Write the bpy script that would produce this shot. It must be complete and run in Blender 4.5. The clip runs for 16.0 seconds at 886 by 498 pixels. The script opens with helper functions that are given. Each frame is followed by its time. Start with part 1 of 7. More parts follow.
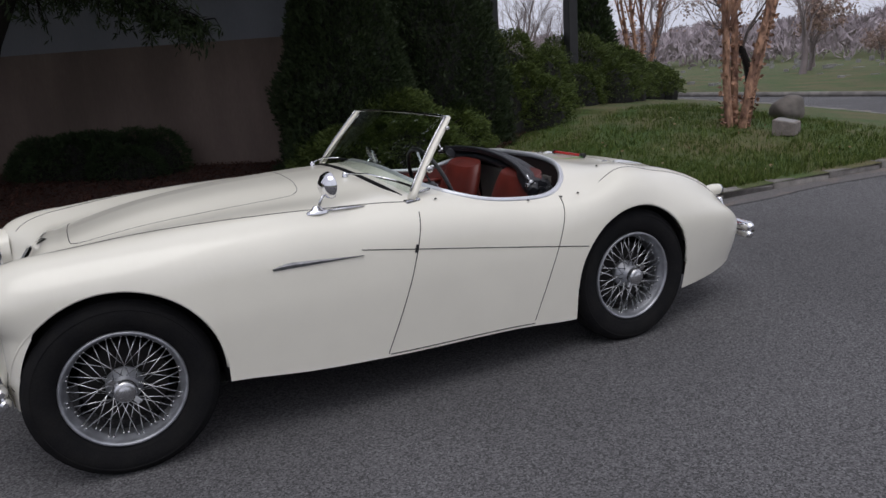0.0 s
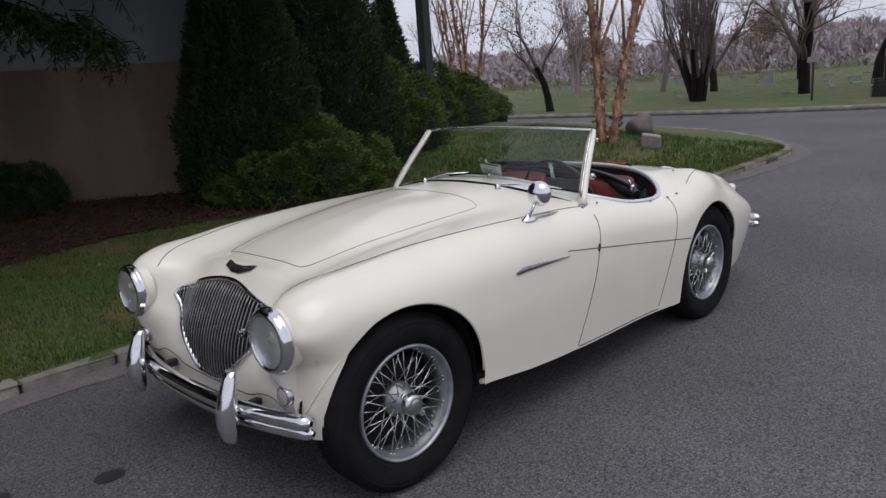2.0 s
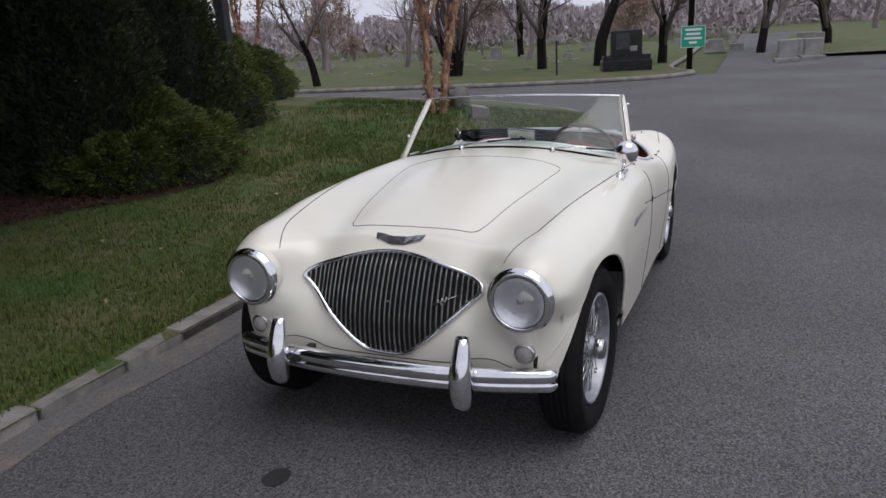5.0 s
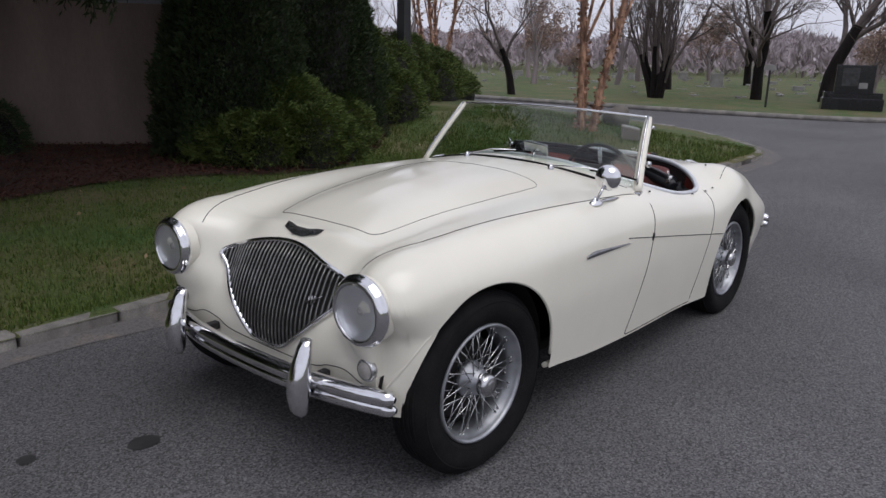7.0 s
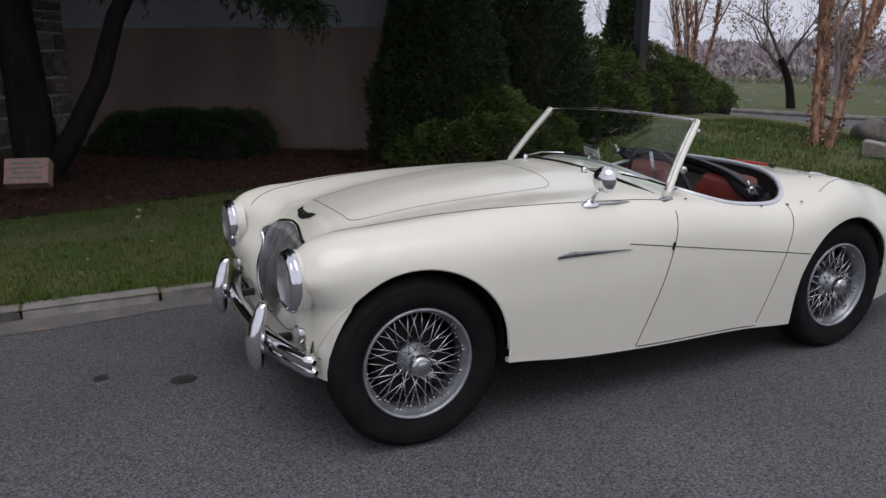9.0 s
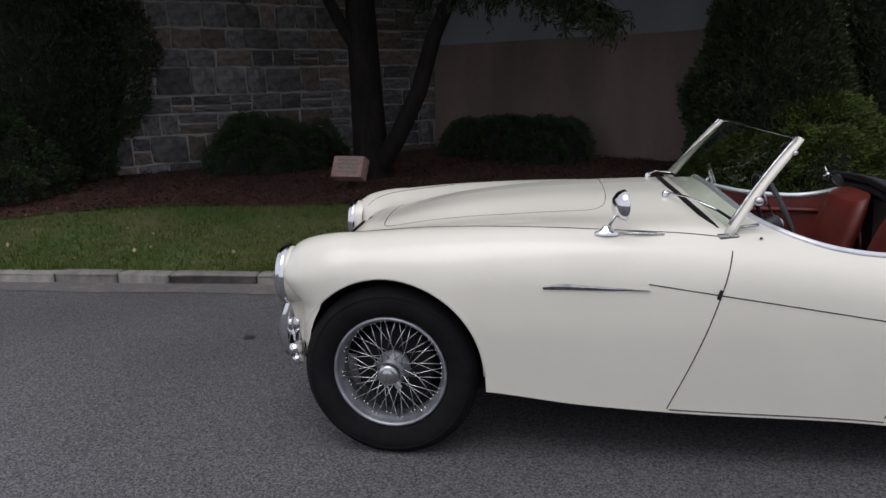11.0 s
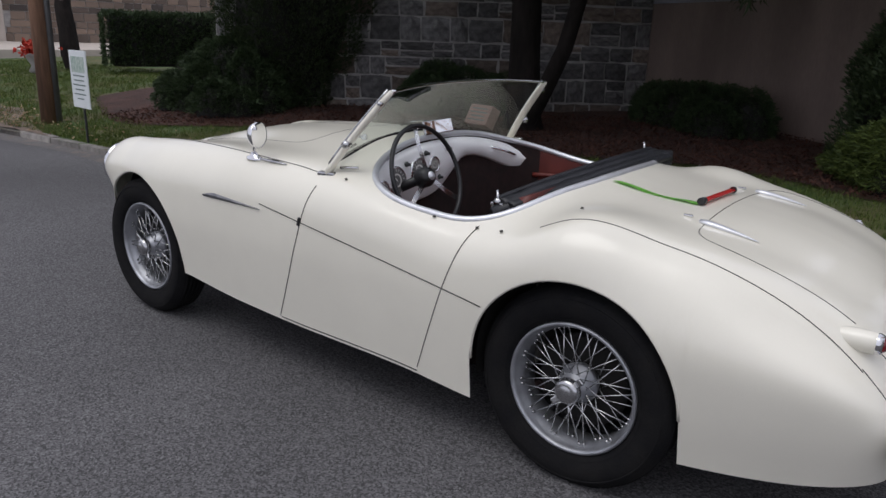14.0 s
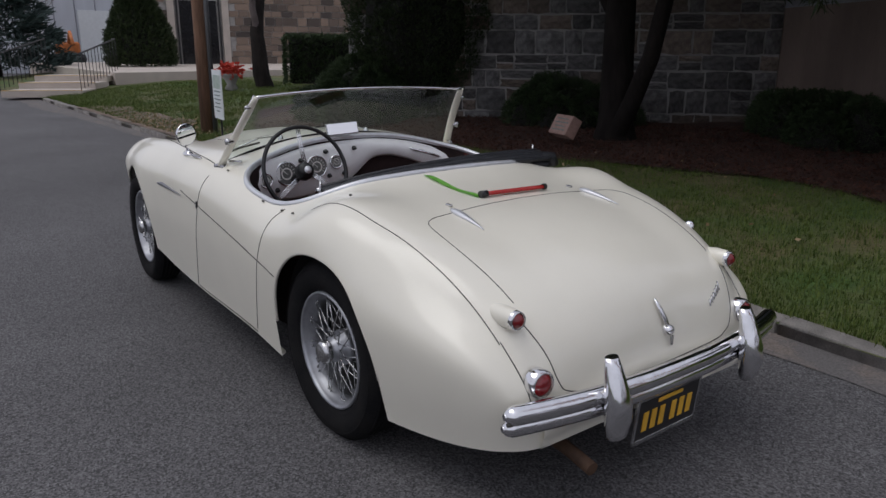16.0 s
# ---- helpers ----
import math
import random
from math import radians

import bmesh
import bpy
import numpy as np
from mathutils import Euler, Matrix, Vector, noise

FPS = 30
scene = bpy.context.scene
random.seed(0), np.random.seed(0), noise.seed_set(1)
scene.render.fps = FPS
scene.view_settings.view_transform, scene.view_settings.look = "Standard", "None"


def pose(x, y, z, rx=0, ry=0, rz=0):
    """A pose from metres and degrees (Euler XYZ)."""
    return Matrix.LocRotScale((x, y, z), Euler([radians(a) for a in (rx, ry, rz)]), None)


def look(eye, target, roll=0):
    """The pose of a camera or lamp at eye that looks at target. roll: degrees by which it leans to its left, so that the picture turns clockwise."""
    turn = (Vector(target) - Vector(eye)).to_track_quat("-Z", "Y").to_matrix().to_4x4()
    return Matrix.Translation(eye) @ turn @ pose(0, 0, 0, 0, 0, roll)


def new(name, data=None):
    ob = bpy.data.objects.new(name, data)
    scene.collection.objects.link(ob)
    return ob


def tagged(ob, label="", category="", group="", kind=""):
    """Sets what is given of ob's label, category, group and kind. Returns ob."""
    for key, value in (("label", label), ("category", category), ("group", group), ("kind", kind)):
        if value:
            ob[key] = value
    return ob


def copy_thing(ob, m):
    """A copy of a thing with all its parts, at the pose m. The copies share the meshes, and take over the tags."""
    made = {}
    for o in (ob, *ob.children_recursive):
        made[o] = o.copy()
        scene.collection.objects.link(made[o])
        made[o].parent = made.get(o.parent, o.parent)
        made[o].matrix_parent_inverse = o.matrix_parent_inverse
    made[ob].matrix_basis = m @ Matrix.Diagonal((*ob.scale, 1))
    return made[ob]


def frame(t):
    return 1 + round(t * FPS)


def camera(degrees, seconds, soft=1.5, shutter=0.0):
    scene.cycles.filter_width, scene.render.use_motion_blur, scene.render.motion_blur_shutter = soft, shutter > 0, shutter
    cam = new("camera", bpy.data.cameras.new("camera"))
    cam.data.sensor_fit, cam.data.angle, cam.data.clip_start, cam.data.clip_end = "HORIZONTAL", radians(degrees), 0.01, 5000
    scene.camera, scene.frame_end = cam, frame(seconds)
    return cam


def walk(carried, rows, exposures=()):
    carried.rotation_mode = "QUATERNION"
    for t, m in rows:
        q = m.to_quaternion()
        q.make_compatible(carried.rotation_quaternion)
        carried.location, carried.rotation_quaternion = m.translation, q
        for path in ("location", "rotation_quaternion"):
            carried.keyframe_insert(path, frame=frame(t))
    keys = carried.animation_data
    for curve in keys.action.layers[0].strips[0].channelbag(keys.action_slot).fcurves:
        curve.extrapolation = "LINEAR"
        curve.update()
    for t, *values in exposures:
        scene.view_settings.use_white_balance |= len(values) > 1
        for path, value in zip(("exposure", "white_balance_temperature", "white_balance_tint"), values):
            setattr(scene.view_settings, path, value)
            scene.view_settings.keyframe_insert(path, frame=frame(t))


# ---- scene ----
cam = camera(62.3, 16.0)
PATH = [
    (0, (-1.137, -3.413, 1.364), (-0.299, -1.661, 0.885), -3.9),
    (0.5, (-1.589, -3.24, 1.349), (-0.584, -1.581, 0.862), -4.5),
    (1, (-2.044, -3.089, 1.382), (-0.96, -1.469, 0.934), -5.4),
    (1.5, (-2.407, -2.902, 1.426), (-1.11, -1.456, 0.948), -4.5),
    (2, (-2.721, -2.573, 1.45), (-1.363, -1.176, 0.998), -4.2),
    (2.5, (-3.015, -2.366, 1.477), (-1.51, -1.122, 1.044), -3.9),
    (3, (-3.242, -2.132, 1.479), (-1.691, -0.959, 1.013), -2.6),
    (3.5, (-3.376, -1.867, 1.498), (-1.766, -0.793, 0.994), -3.4),
    (4, (-3.52, -1.646, 1.505), (-1.869, -0.632, 1.01), -3.7),
    (4.5, (-3.668, -1.405, 1.521), (-1.959, -0.527, 0.965), -5.0),
    (4.7, (-3.704, -1.343, 1.528), (-1.974, -0.508, 0.97), -4.3),
    (5.6, (-3.83, -1.09, 1.51), (-2.05, -0.41, 0.94), -2.6),
    (6.8, (-3.088, -1.981, 1.441), (-1.577, -0.779, 0.919), -0.5),
    (7, (-3.016, -2.109, 1.435), (-1.543, -0.859, 0.916), 1.4),
    (7.5, (-2.774, -2.341, 1.426), (-1.393, -0.987, 0.921), 0.6),
    (8, (-2.519, -2.58, 1.409), (-1.277, -1.095, 0.909), 2.7),
    (8.5, (-2.364, -2.873, 1.372), (-1.287, -1.266, 0.865), 1.0),
    (9, (-2.173, -3.008, 1.393), (-1.313, -1.268, 0.909), -0.1),
    (9.2, (-2.035, -3.031, 1.37), (-1.301, -1.218, 0.954), -0.5),
    (11.3, (-0.318, -3.23, 1.396), (-0.691, -1.322, 0.926), 0.9),
    (11.5, (-0.138, -3.234, 1.414), (-0.568, -1.347, 0.911), 3.1),
    (12, (0.305, -3.212, 1.404), (-0.364, -1.388, 0.929), 2.1),
    (12.5, (0.781, -3.135, 1.392), (-0.013, -1.369, 0.891), 0.9),
    (13, (1.246, -3.018, 1.383), (0.348, -1.306, 0.87), 2.0),
    (13.5, (1.67, -2.792, 1.37), (0.637, -1.167, 0.83), 3.7),
    (14, (2.058, -2.619, 1.362), (0.921, -1.072, 0.801), 1.8),
    (14.5, (2.435, -2.406, 1.393), (1.181, -0.945, 0.852), 2.0),
    (15, (2.758, -2.201, 1.408), (1.359, -0.873, 0.88), 3.1),
    (15.5, (3.101, -2.032, 1.39), (1.608, -0.801, 0.887), 1.8),
    (16, (3.358, -1.857, 1.373), (1.818, -0.698, 0.84), 0.1),
]
walk(cam, [(t, look(eye, target, roll)) for t, eye, target, roll in PATH], [(0, 0.0), (2.5, 0.07), (4.7, 0.12), (7, 0.08), (9, 0.0), (11.5, 0.09), (14.5, 0.09), (15.2, -0.04), (16, -0.22)])
import functools
from mathutils.bvhtree import BVHTree

# ---- light ----
world = bpy.data.worlds.new("overcast_sky")
scene.world = world
world.use_nodes = True
wn, wl = world.node_tree.nodes, world.node_tree.links
sky = wn.new("ShaderNodeTexSky")
sky.sky_type, sky.sun_disc = "NISHITA", False
sky.sun_elevation, sky.sun_rotation = radians(65), radians(150)
sky.air_density, sky.dust_density, sky.ozone_density = 1.0, 4.0, 1.0
hs = wn.new("ShaderNodeHueSaturation")
hs.inputs["Saturation"].default_value = 0.16
wl.new(sky.outputs[0], hs.inputs["Color"])
# an overcast sky is evenly bright: the clear gradient is evened out by a cloud layer
cl = wn.new("ShaderNodeMix")
cl.data_type = "RGBA"
cl.inputs["Factor"].default_value = 0.72
cl.inputs["B"].default_value = (8.3, 8.5, 10.1, 1)
wl.new(hs.outputs[0], cl.inputs["A"])
wl.new(cl.outputs["Result"], wn["Background"].inputs["Color"])
wn["Background"].inputs["Strength"].default_value = 0.095
sun = new("sun", bpy.data.lights.new("sun", "SUN"))
sun.data.energy, sun.data.angle, sun.data.color = 0.85, radians(40), (1.0, 0.98, 0.96)
sun.matrix_world = look((-3.2, -5.5, 14), (0, 0, 0))


# ---- materials ----
def mat(name, base, rough=0.6, metal=0.0, var=0.25, scale=6.0, bump=0.0, bump_scale=60.0, fine=0.0, second=None, second_amount=0.5,
        coat=0.0, spec=0.5, per_object=0.0, stretch=(1, 1, 1)):
    """A procedural material: base colour varied at two scales, optional second colour in patches, relief, and gloss."""
    m = bpy.data.materials.new(name)
    m.use_nodes = True
    n, l = m.node_tree.nodes, m.node_tree.links
    b = n["Principled BSDF"]
    b.inputs["Roughness"].default_value, b.inputs["Metallic"].default_value = rough, metal
    b.inputs["Coat Weight"].default_value, b.inputs["Coat Roughness"].default_value = coat, 0.07
    b.inputs["Specular IOR Level"].default_value = spec
    tc = n.new("ShaderNodeTexCoord")
    mp = n.new("ShaderNodeMapping")
    mp.inputs["Scale"].default_value = stretch
    l.new(tc.outputs["Object"], mp.inputs["Vector"])
    big = n.new("ShaderNodeTexNoise")
    big.inputs["Scale"].default_value, big.inputs["Detail"].default_value = scale, 6
    small = n.new("ShaderNodeTexNoise")
    small.inputs["Scale"].default_value, small.inputs["Detail"].default_value = bump_scale, 4
    l.new(mp.outputs[0], big.inputs["Vector"])
    l.new(mp.outputs[0], small.inputs["Vector"])
    mix = n.new("ShaderNodeMix")
    mix.data_type = "RGBA"
    other = second or tuple(c * (1 - var) for c in base)
    mix.inputs["A"].default_value, mix.inputs["B"].default_value = (*base, 1), (*other, 1)
    ramp = n.new("ShaderNodeMapRange")
    ramp.inputs["From Min"].default_value, ramp.inputs["From Max"].default_value = 0.35, 0.35 + 0.5 * (1.1 - second_amount)
    l.new(big.outputs["Fac"], ramp.inputs["Value"])
    l.new(ramp.outputs[0], mix.inputs["Factor"])
    out = mix.outputs["Result"]
    if fine:
        f = n.new("ShaderNodeMapRange")
        f.inputs["From Min"].default_value, f.inputs["From Max"].default_value = 0.25, 0.75
        f.inputs["To Min"].default_value, f.inputs["To Max"].default_value = 1 - fine, 1 + fine
        l.new(small.outputs["Fac"], f.inputs["Value"])
        h = n.new("ShaderNodeHueSaturation")
        l.new(f.outputs[0], h.inputs["Value"])
        l.new(out, h.inputs["Color"])
        out = h.outputs[0]
    if per_object:
        oi = n.new("ShaderNodeObjectInfo")
        f2 = n.new("ShaderNodeMapRange")
        f2.inputs["To Min"].default_value, f2.inputs["To Max"].default_value = 1 - per_object, 1 + per_object
        l.new(oi.outputs["Random"], f2.inputs["Value"])
        h2 = n.new("ShaderNodeHueSaturation")
        l.new(f2.outputs[0], h2.inputs["Value"])
        l.new(out, h2.inputs["Color"])
        out = h2.outputs[0]
    l.new(out, b.inputs["Base Color"])
    if bump:
        bp = n.new("ShaderNodeBump")
        bp.inputs["Strength"].default_value, bp.inputs["Distance"].default_value = bump, 0.01
        l.new(small.outputs["Fac"], bp.inputs["Height"])
        l.new(bp.outputs[0], b.inputs["Normal"])
    return m


def leaf_mat(name, a, b2, rough=0.6):
    """Foliage whose colour varies from clump to clump."""
    m = bpy.data.materials.new(name)
    m.use_nodes = True
    n, l = m.node_tree.nodes, m.node_tree.links
    b = n["Principled BSDF"]
    b.inputs["Roughness"].default_value = rough
    b.inputs["Specular IOR Level"].default_value = 0.25
    g = n.new("ShaderNodeNewGeometry")
    mix = n.new("ShaderNodeMix")
    mix.data_type = "RGBA"
    mix.inputs["A"].default_value, mix.inputs["B"].default_value = (*a, 1), (*b2, 1)
    l.new(g.outputs["Random Per Island"], mix.inputs["Factor"])
    l.new(mix.outputs["Result"], b.inputs["Base Color"])
    return m


M = {}
M["paint"] = mat("cream_paint", (0.80, 0.768, 0.665), 0.30, var=0.05, scale=3, coat=0.6, fine=0.012, bump_scale=300)
M["gap"] = mat("shut_line_dark", (0.07, 0.065, 0.055), 0.8, var=0.5, scale=30)
M["chrome"] = mat("chrome", (0.82, 0.82, 0.84), 0.09, 1.0, var=0.12, scale=20, bump=0.03, bump_scale=40)
M["dull_chrome"] = mat("worn_chrome", (0.62, 0.62, 0.63), 0.26, 1.0, var=0.3, scale=25)
M["worn_dart"] = mat("worn_dart_metal", (0.30, 0.30, 0.31), 0.38, 0.9, var=0.35, scale=40)
M["grille_bar"] = mat("tarnished_grille_bars", (0.34, 0.34, 0.33), 0.32, 1.0, var=0.4, scale=20)
M["silver"] = mat("wheel_silver", (0.42, 0.43, 0.46), 0.42, 0.75, var=0.3, scale=18)
M["steel"] = mat("bright_steel", (0.7, 0.7, 0.7), 0.25, 1.0, var=0.25, scale=30)
M["rubber"] = mat("tyre_rubber", (0.008, 0.008, 0.009), 0.85, var=0.4, scale=12, fine=0.2, bump=0.15, bump_scale=120, second=(0.013, 0.0125, 0.0125), spec=0.12)
M["black"] = mat("black_enamel", (0.012, 0.012, 0.013), 0.35, var=0.4)
# near-black underside; also shade put into colour in foliage, grille and scuttle
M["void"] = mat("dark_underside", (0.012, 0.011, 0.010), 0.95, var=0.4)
M["red"] = mat("red_leather", (0.135, 0.018, 0.011), 0.45, var=0.35, scale=9, bump=0.15, bump_scale=180, fine=0.1)
M["carpet"] = mat("dark_carpet", (0.02, 0.008, 0.007), 0.95, var=0.5, scale=30, bump=0.3, bump_scale=300)
M["hood"] = mat("black_vinyl_hood", (0.016, 0.017, 0.021), 0.42, var=0.4, scale=14, bump=0.2, bump_scale=200)
M["grey_cloth"] = mat("grey_vinyl", (0.23, 0.215, 0.195), 0.7, var=0.2, scale=10)
M["dash"] = mat("silver_dash_paint", (0.82, 0.82, 0.82), 0.4, 0.05, var=0.08, scale=12)
M["dial"] = mat("dial_face", (0.13, 0.13, 0.125), 0.4, var=0.2)
M["white"] = mat("white_mark", (0.75, 0.74, 0.7), 0.5, var=0.1)
M["redlens"] = mat("red_lens", (0.2, 0.008, 0.012), 0.12, var=0.3, scale=60, coat=0.6)
M["amber"] = mat("clear_lens", (0.36, 0.34, 0.32), 0.2, var=0.2, scale=80, bump=0.3, bump_scale=200)
M["redtape"] = mat("red_enamel", (0.42, 0.02, 0.018), 0.25, var=0.2, scale=60)
M["green"] = mat("green_webbing", (0.24, 0.58, 0.10), 0.6, var=0.15, scale=60)
M["plate"] = mat("black_plate", (0.02, 0.02, 0.022), 0.5, var=0.3)
M["yellow"] = mat("yellow_plate_paint", (0.75, 0.42, 0.04), 0.5, var=0.15)
M["kerbstone"] = mat("granite_kerb", (0.25, 0.232, 0.215), 0.85, var=0.4, scale=5, fine=0.25, bump=0.4, bump_scale=90, per_object=0.15)
M["grass"] = mat("lawn", (0.04, 0.08, 0.013), 0.9, var=0.45, scale=1.6, fine=0.55, bump=0.8, bump_scale=45, second=(0.10, 0.088, 0.035), second_amount=0.55)
M["mulch"] = mat("bark_mulch", (0.062, 0.025, 0.017), 0.95, var=0.5, scale=3, fine=0.5, bump=0.9, bump_scale=40)
M["sand"] = mat("sandy_verge", (0.2, 0.15, 0.115), 0.95, var=0.4, scale=2.5, fine=0.3, bump=0.5, bump_scale=60)
M["dust"] = mat("gutter_dust", (0.165, 0.138, 0.122), 0.95, var=0.35, scale=5, fine=0.35, bump=0.5, bump_scale=90, second=(0.12, 0.112, 0.11), second_amount=0.8)
M["oil"] = mat("oil_stain", (0.034, 0.033, 0.034), 0.6, var=0.4, scale=12)
M["concrete"] = mat("brown_render", (0.225, 0.17, 0.145), 0.9, var=0.35, scale=1.3, fine=0.08, bump=0.15, bump_scale=40, stretch=(1, 1, 0.25))
M["greywall"] = mat("grey_render", (0.265, 0.277, 0.312), 0.85, var=0.2, scale=1.0, fine=0.05, bump_scale=50, stretch=(1, 1, 0.25))
M["stone"] = mat("dark_fieldstone", (0.165, 0.16, 0.16), 0.9, var=0.55, scale=4, fine=0.25, bump=0.6, bump_scale=22, per_object=0.45)
M["stone_b"] = mat("brown_fieldstone", (0.20, 0.16, 0.135), 0.9, var=0.5, scale=4, fine=0.25, bump=0.6, bump_scale=22, per_object=0.4)
M["mortar"] = mat("mortar", (0.40, 0.385, 0.37), 0.95, var=0.3, scale=6, bump=0.3, bump_scale=60)
M["bark"] = mat("dark_bark", (0.018, 0.0145, 0.013), 0.95, spec=0.2, var=0.5, scale=8, bump=0.9, bump_scale=25, fine=0.3, stretch=(1, 1, 0.25))
M["birch"] = mat("peeling_river_birch_bark", (0.50, 0.29, 0.19), 0.85, scale=11, fine=0.45, bump=0.9, bump_scale=26, second=(0.16, 0.085, 0.06), second_amount=0.62, stretch=(1, 1, 0.5))
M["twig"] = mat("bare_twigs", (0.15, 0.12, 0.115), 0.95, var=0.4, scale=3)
# paler than the near twigs: distance haze put into the colour
M["twig_hazed"] = mat("far_bare_twigs", (0.27, 0.225, 0.225), 0.95, var=0.4, scale=0.5)
M["pole"] = mat("weathered_pole", (0.22, 0.12, 0.075), 0.9, var=0.5, scale=6, bump=0.6, bump_scale=40, fine=0.3, stretch=(1, 1, 0.1))
M["arbor"] = leaf_mat("arborvitae_leaves", (0.016, 0.028, 0.012), (0.042, 0.06, 0.022))
M["juniper"] = leaf_mat("juniper_sprays", (0.03, 0.05, 0.012), (0.11, 0.145, 0.032))
M["bush"] = leaf_mat("dark_evergreen_leaves", (0.018, 0.035, 0.014), (0.05, 0.075, 0.03))
M["bud"] = leaf_mat("spring_buds", (0.26, 0.18, 0.15), (0.40, 0.29, 0.24))
M["blade"] = leaf_mat("grass_blades", (0.032, 0.07, 0.008), (0.12, 0.15, 0.032))
M["granite"] = mat("polished_black_granite", (0.015, 0.015, 0.017), 0.15, var=0.3)
M["headstone"] = mat("grey_headstone", (0.3, 0.29, 0.28), 0.8, var=0.3, scale=4)
M["signgreen"] = mat("sign_green", (0.01, 0.33, 0.2), 0.4, var=0.06)
M["sign_white"] = mat("sign_white", (0.72, 0.75, 0.76), 0.5, var=0.06)
M["sign_ink"] = mat("sign_print", (0.18, 0.24, 0.22), 0.6, var=0.3, scale=20)
M["plaque"] = mat("pink_granite_plaque", (0.40, 0.25, 0.21), 0.6, var=0.25, scale=30)
M["paving"] = mat("pale_concrete_paving", (0.5, 0.44, 0.39), 0.85, var=0.15, scale=2, fine=0.1, bump_scale=60)
M["metalsheet"] = mat("white_sheet_metal", (0.55, 0.58, 0.63), 0.5, var=0.12, scale=1.5, stretch=(1, 1, 0.2))
M["iron"] = mat("black_iron", (0.02, 0.02, 0.022), 0.6, var=0.3)
M["flower"] = leaf_mat("red_flowers", (0.4, 0.02, 0.015), (0.55, 0.08, 0.05))
M["orange"] = mat("orange_machine_paint", (0.6, 0.19, 0.05), 0.5, var=0.3)


def glass_mat(name, tint, rough=0.0, base=0.05, frost=0.0):
    """Clear glass that reflects more at a slant; frost adds a milky share."""
    m = bpy.data.materials.new(name)
    m.use_nodes = True
    n, l = m.node_tree.nodes, m.node_tree.links
    n.remove(n["Principled BSDF"])
    tr, gl, mx = n.new("ShaderNodeBsdfTransparent"), n.new("ShaderNodeBsdfGlossy"), n.new("ShaderNodeMixShader")
    lw, pw, ad = n.new("ShaderNodeLayerWeight"), n.new("ShaderNodeMath"), n.new("ShaderNodeMath")
    tr.inputs["Color"].default_value, gl.inputs["Roughness"].default_value = (*tint, 1), rough
    lw.inputs["Blend"].default_value = 0.5
    pw.operation, pw.inputs[1].default_value = "POWER", 4.0
    ad.operation, ad.inputs[1].default_value, ad.inputs[2].default_value = "MULTIPLY_ADD", 0.8, base
    l.new(lw.outputs["Facing"], pw.inputs[0]), l.new(pw.outputs[0], ad.inputs[0]), l.new(ad.outputs[0], mx.inputs[0])
    first_ = tr.outputs[0]
    if frost:
        df, m2 = n.new("ShaderNodeBsdfTranslucent"), n.new("ShaderNodeMixShader")
        d2, m3 = n.new("ShaderNodeBsdfDiffuse"), n.new("ShaderNodeMixShader")
        df.inputs["Color"].default_value = d2.inputs["Color"].default_value = (0.85, 0.86, 0.88, 1)
        m2.inputs[0].default_value, m3.inputs[0].default_value = 0.5, frost
        l.new(df.outputs[0], m2.inputs[1]), l.new(d2.outputs[0], m2.inputs[2])
        l.new(tr.outputs[0], m3.inputs[1]), l.new(m2.outputs[0], m3.inputs[2])
        first_ = m3.outputs[0]
    l.new(first_, mx.inputs[1]), l.new(gl.outputs[0], mx.inputs[2])
    l.new(mx.outputs[0], n["Material Output"].inputs["Surface"])
    return m


def asphalt_mat():
    """Worn asphalt: dark binder with pale and dark stone chips, large faint patches and fine relief."""
    m = mat("asphalt", (0.104, 0.101, 0.105), 0.88, var=0.3, scale=0.5, fine=0.35, bump=0.5, bump_scale=70)
    n, l = m.node_tree.nodes, m.node_tree.links
    b = n["Principled BSDF"]
    src = b.inputs["Base Color"].links[0].from_socket
    tc = n.new("ShaderNodeTexCoord")
    vo = n.new("ShaderNodeTexVoronoi")
    vo.inputs["Scale"].default_value = 175
    l.new(tc.outputs["Object"], vo.inputs["Vector"])
    sep = n.new("ShaderNodeSeparateColor")
    l.new(vo.outputs["Color"], sep.inputs[0])
    mr = n.new("ShaderNodeMapRange")
    mr.inputs["From Min"].default_value, mr.inputs["From Max"].default_value = 0.1, 1.0
    mr.inputs["To Min"].default_value, mr.inputs["To Max"].default_value = 0.42, 1.75
    l.new(sep.outputs[0], mr.inputs["Value"])
    h = n.new("ShaderNodeHueSaturation")
    l.new(mr.outputs[0], h.inputs["Value"]), l.new(src, h.inputs["Color"])
    l.new(h.outputs[0], b.inputs["Base Color"])
    return m


M["asphalt"] = asphalt_mat()
M["reflector"] = mat("headlamp_reflector", (0.92, 0.92, 0.93), 0.3, 1.0, var=0.08, scale=30, bump=0.25, bump_scale=60)
M["glass"] = glass_mat("windscreen_glass", (0.80, 0.86, 0.82), 0.02)
M["lens"] = glass_mat("headlamp_glass", (0.96, 0.97, 0.98), 0.02, 0.06, 0.13)


# ---- mesh helpers ----
def mesh(name, verts, faces, material, smooth=True):
    me = bpy.data.meshes.new(name)
    me.from_pydata([tuple(v) for v in verts], [], faces)
    me.materials.append(material)
    if smooth:
        me.shade_smooth()
    return me


def part(name, me, material, parent, label=""):
    """One mesh object under a thing or a part; me is a bmesh or a mesh."""
    if isinstance(me, bmesh.types.BMesh):
        d = bpy.data.meshes.new(name)
        me.to_mesh(d)
        me.free()
        me = d
        me.materials.append(material)
    ob = new(name, me)
    ob.parent = parent
    return tagged(ob, label)


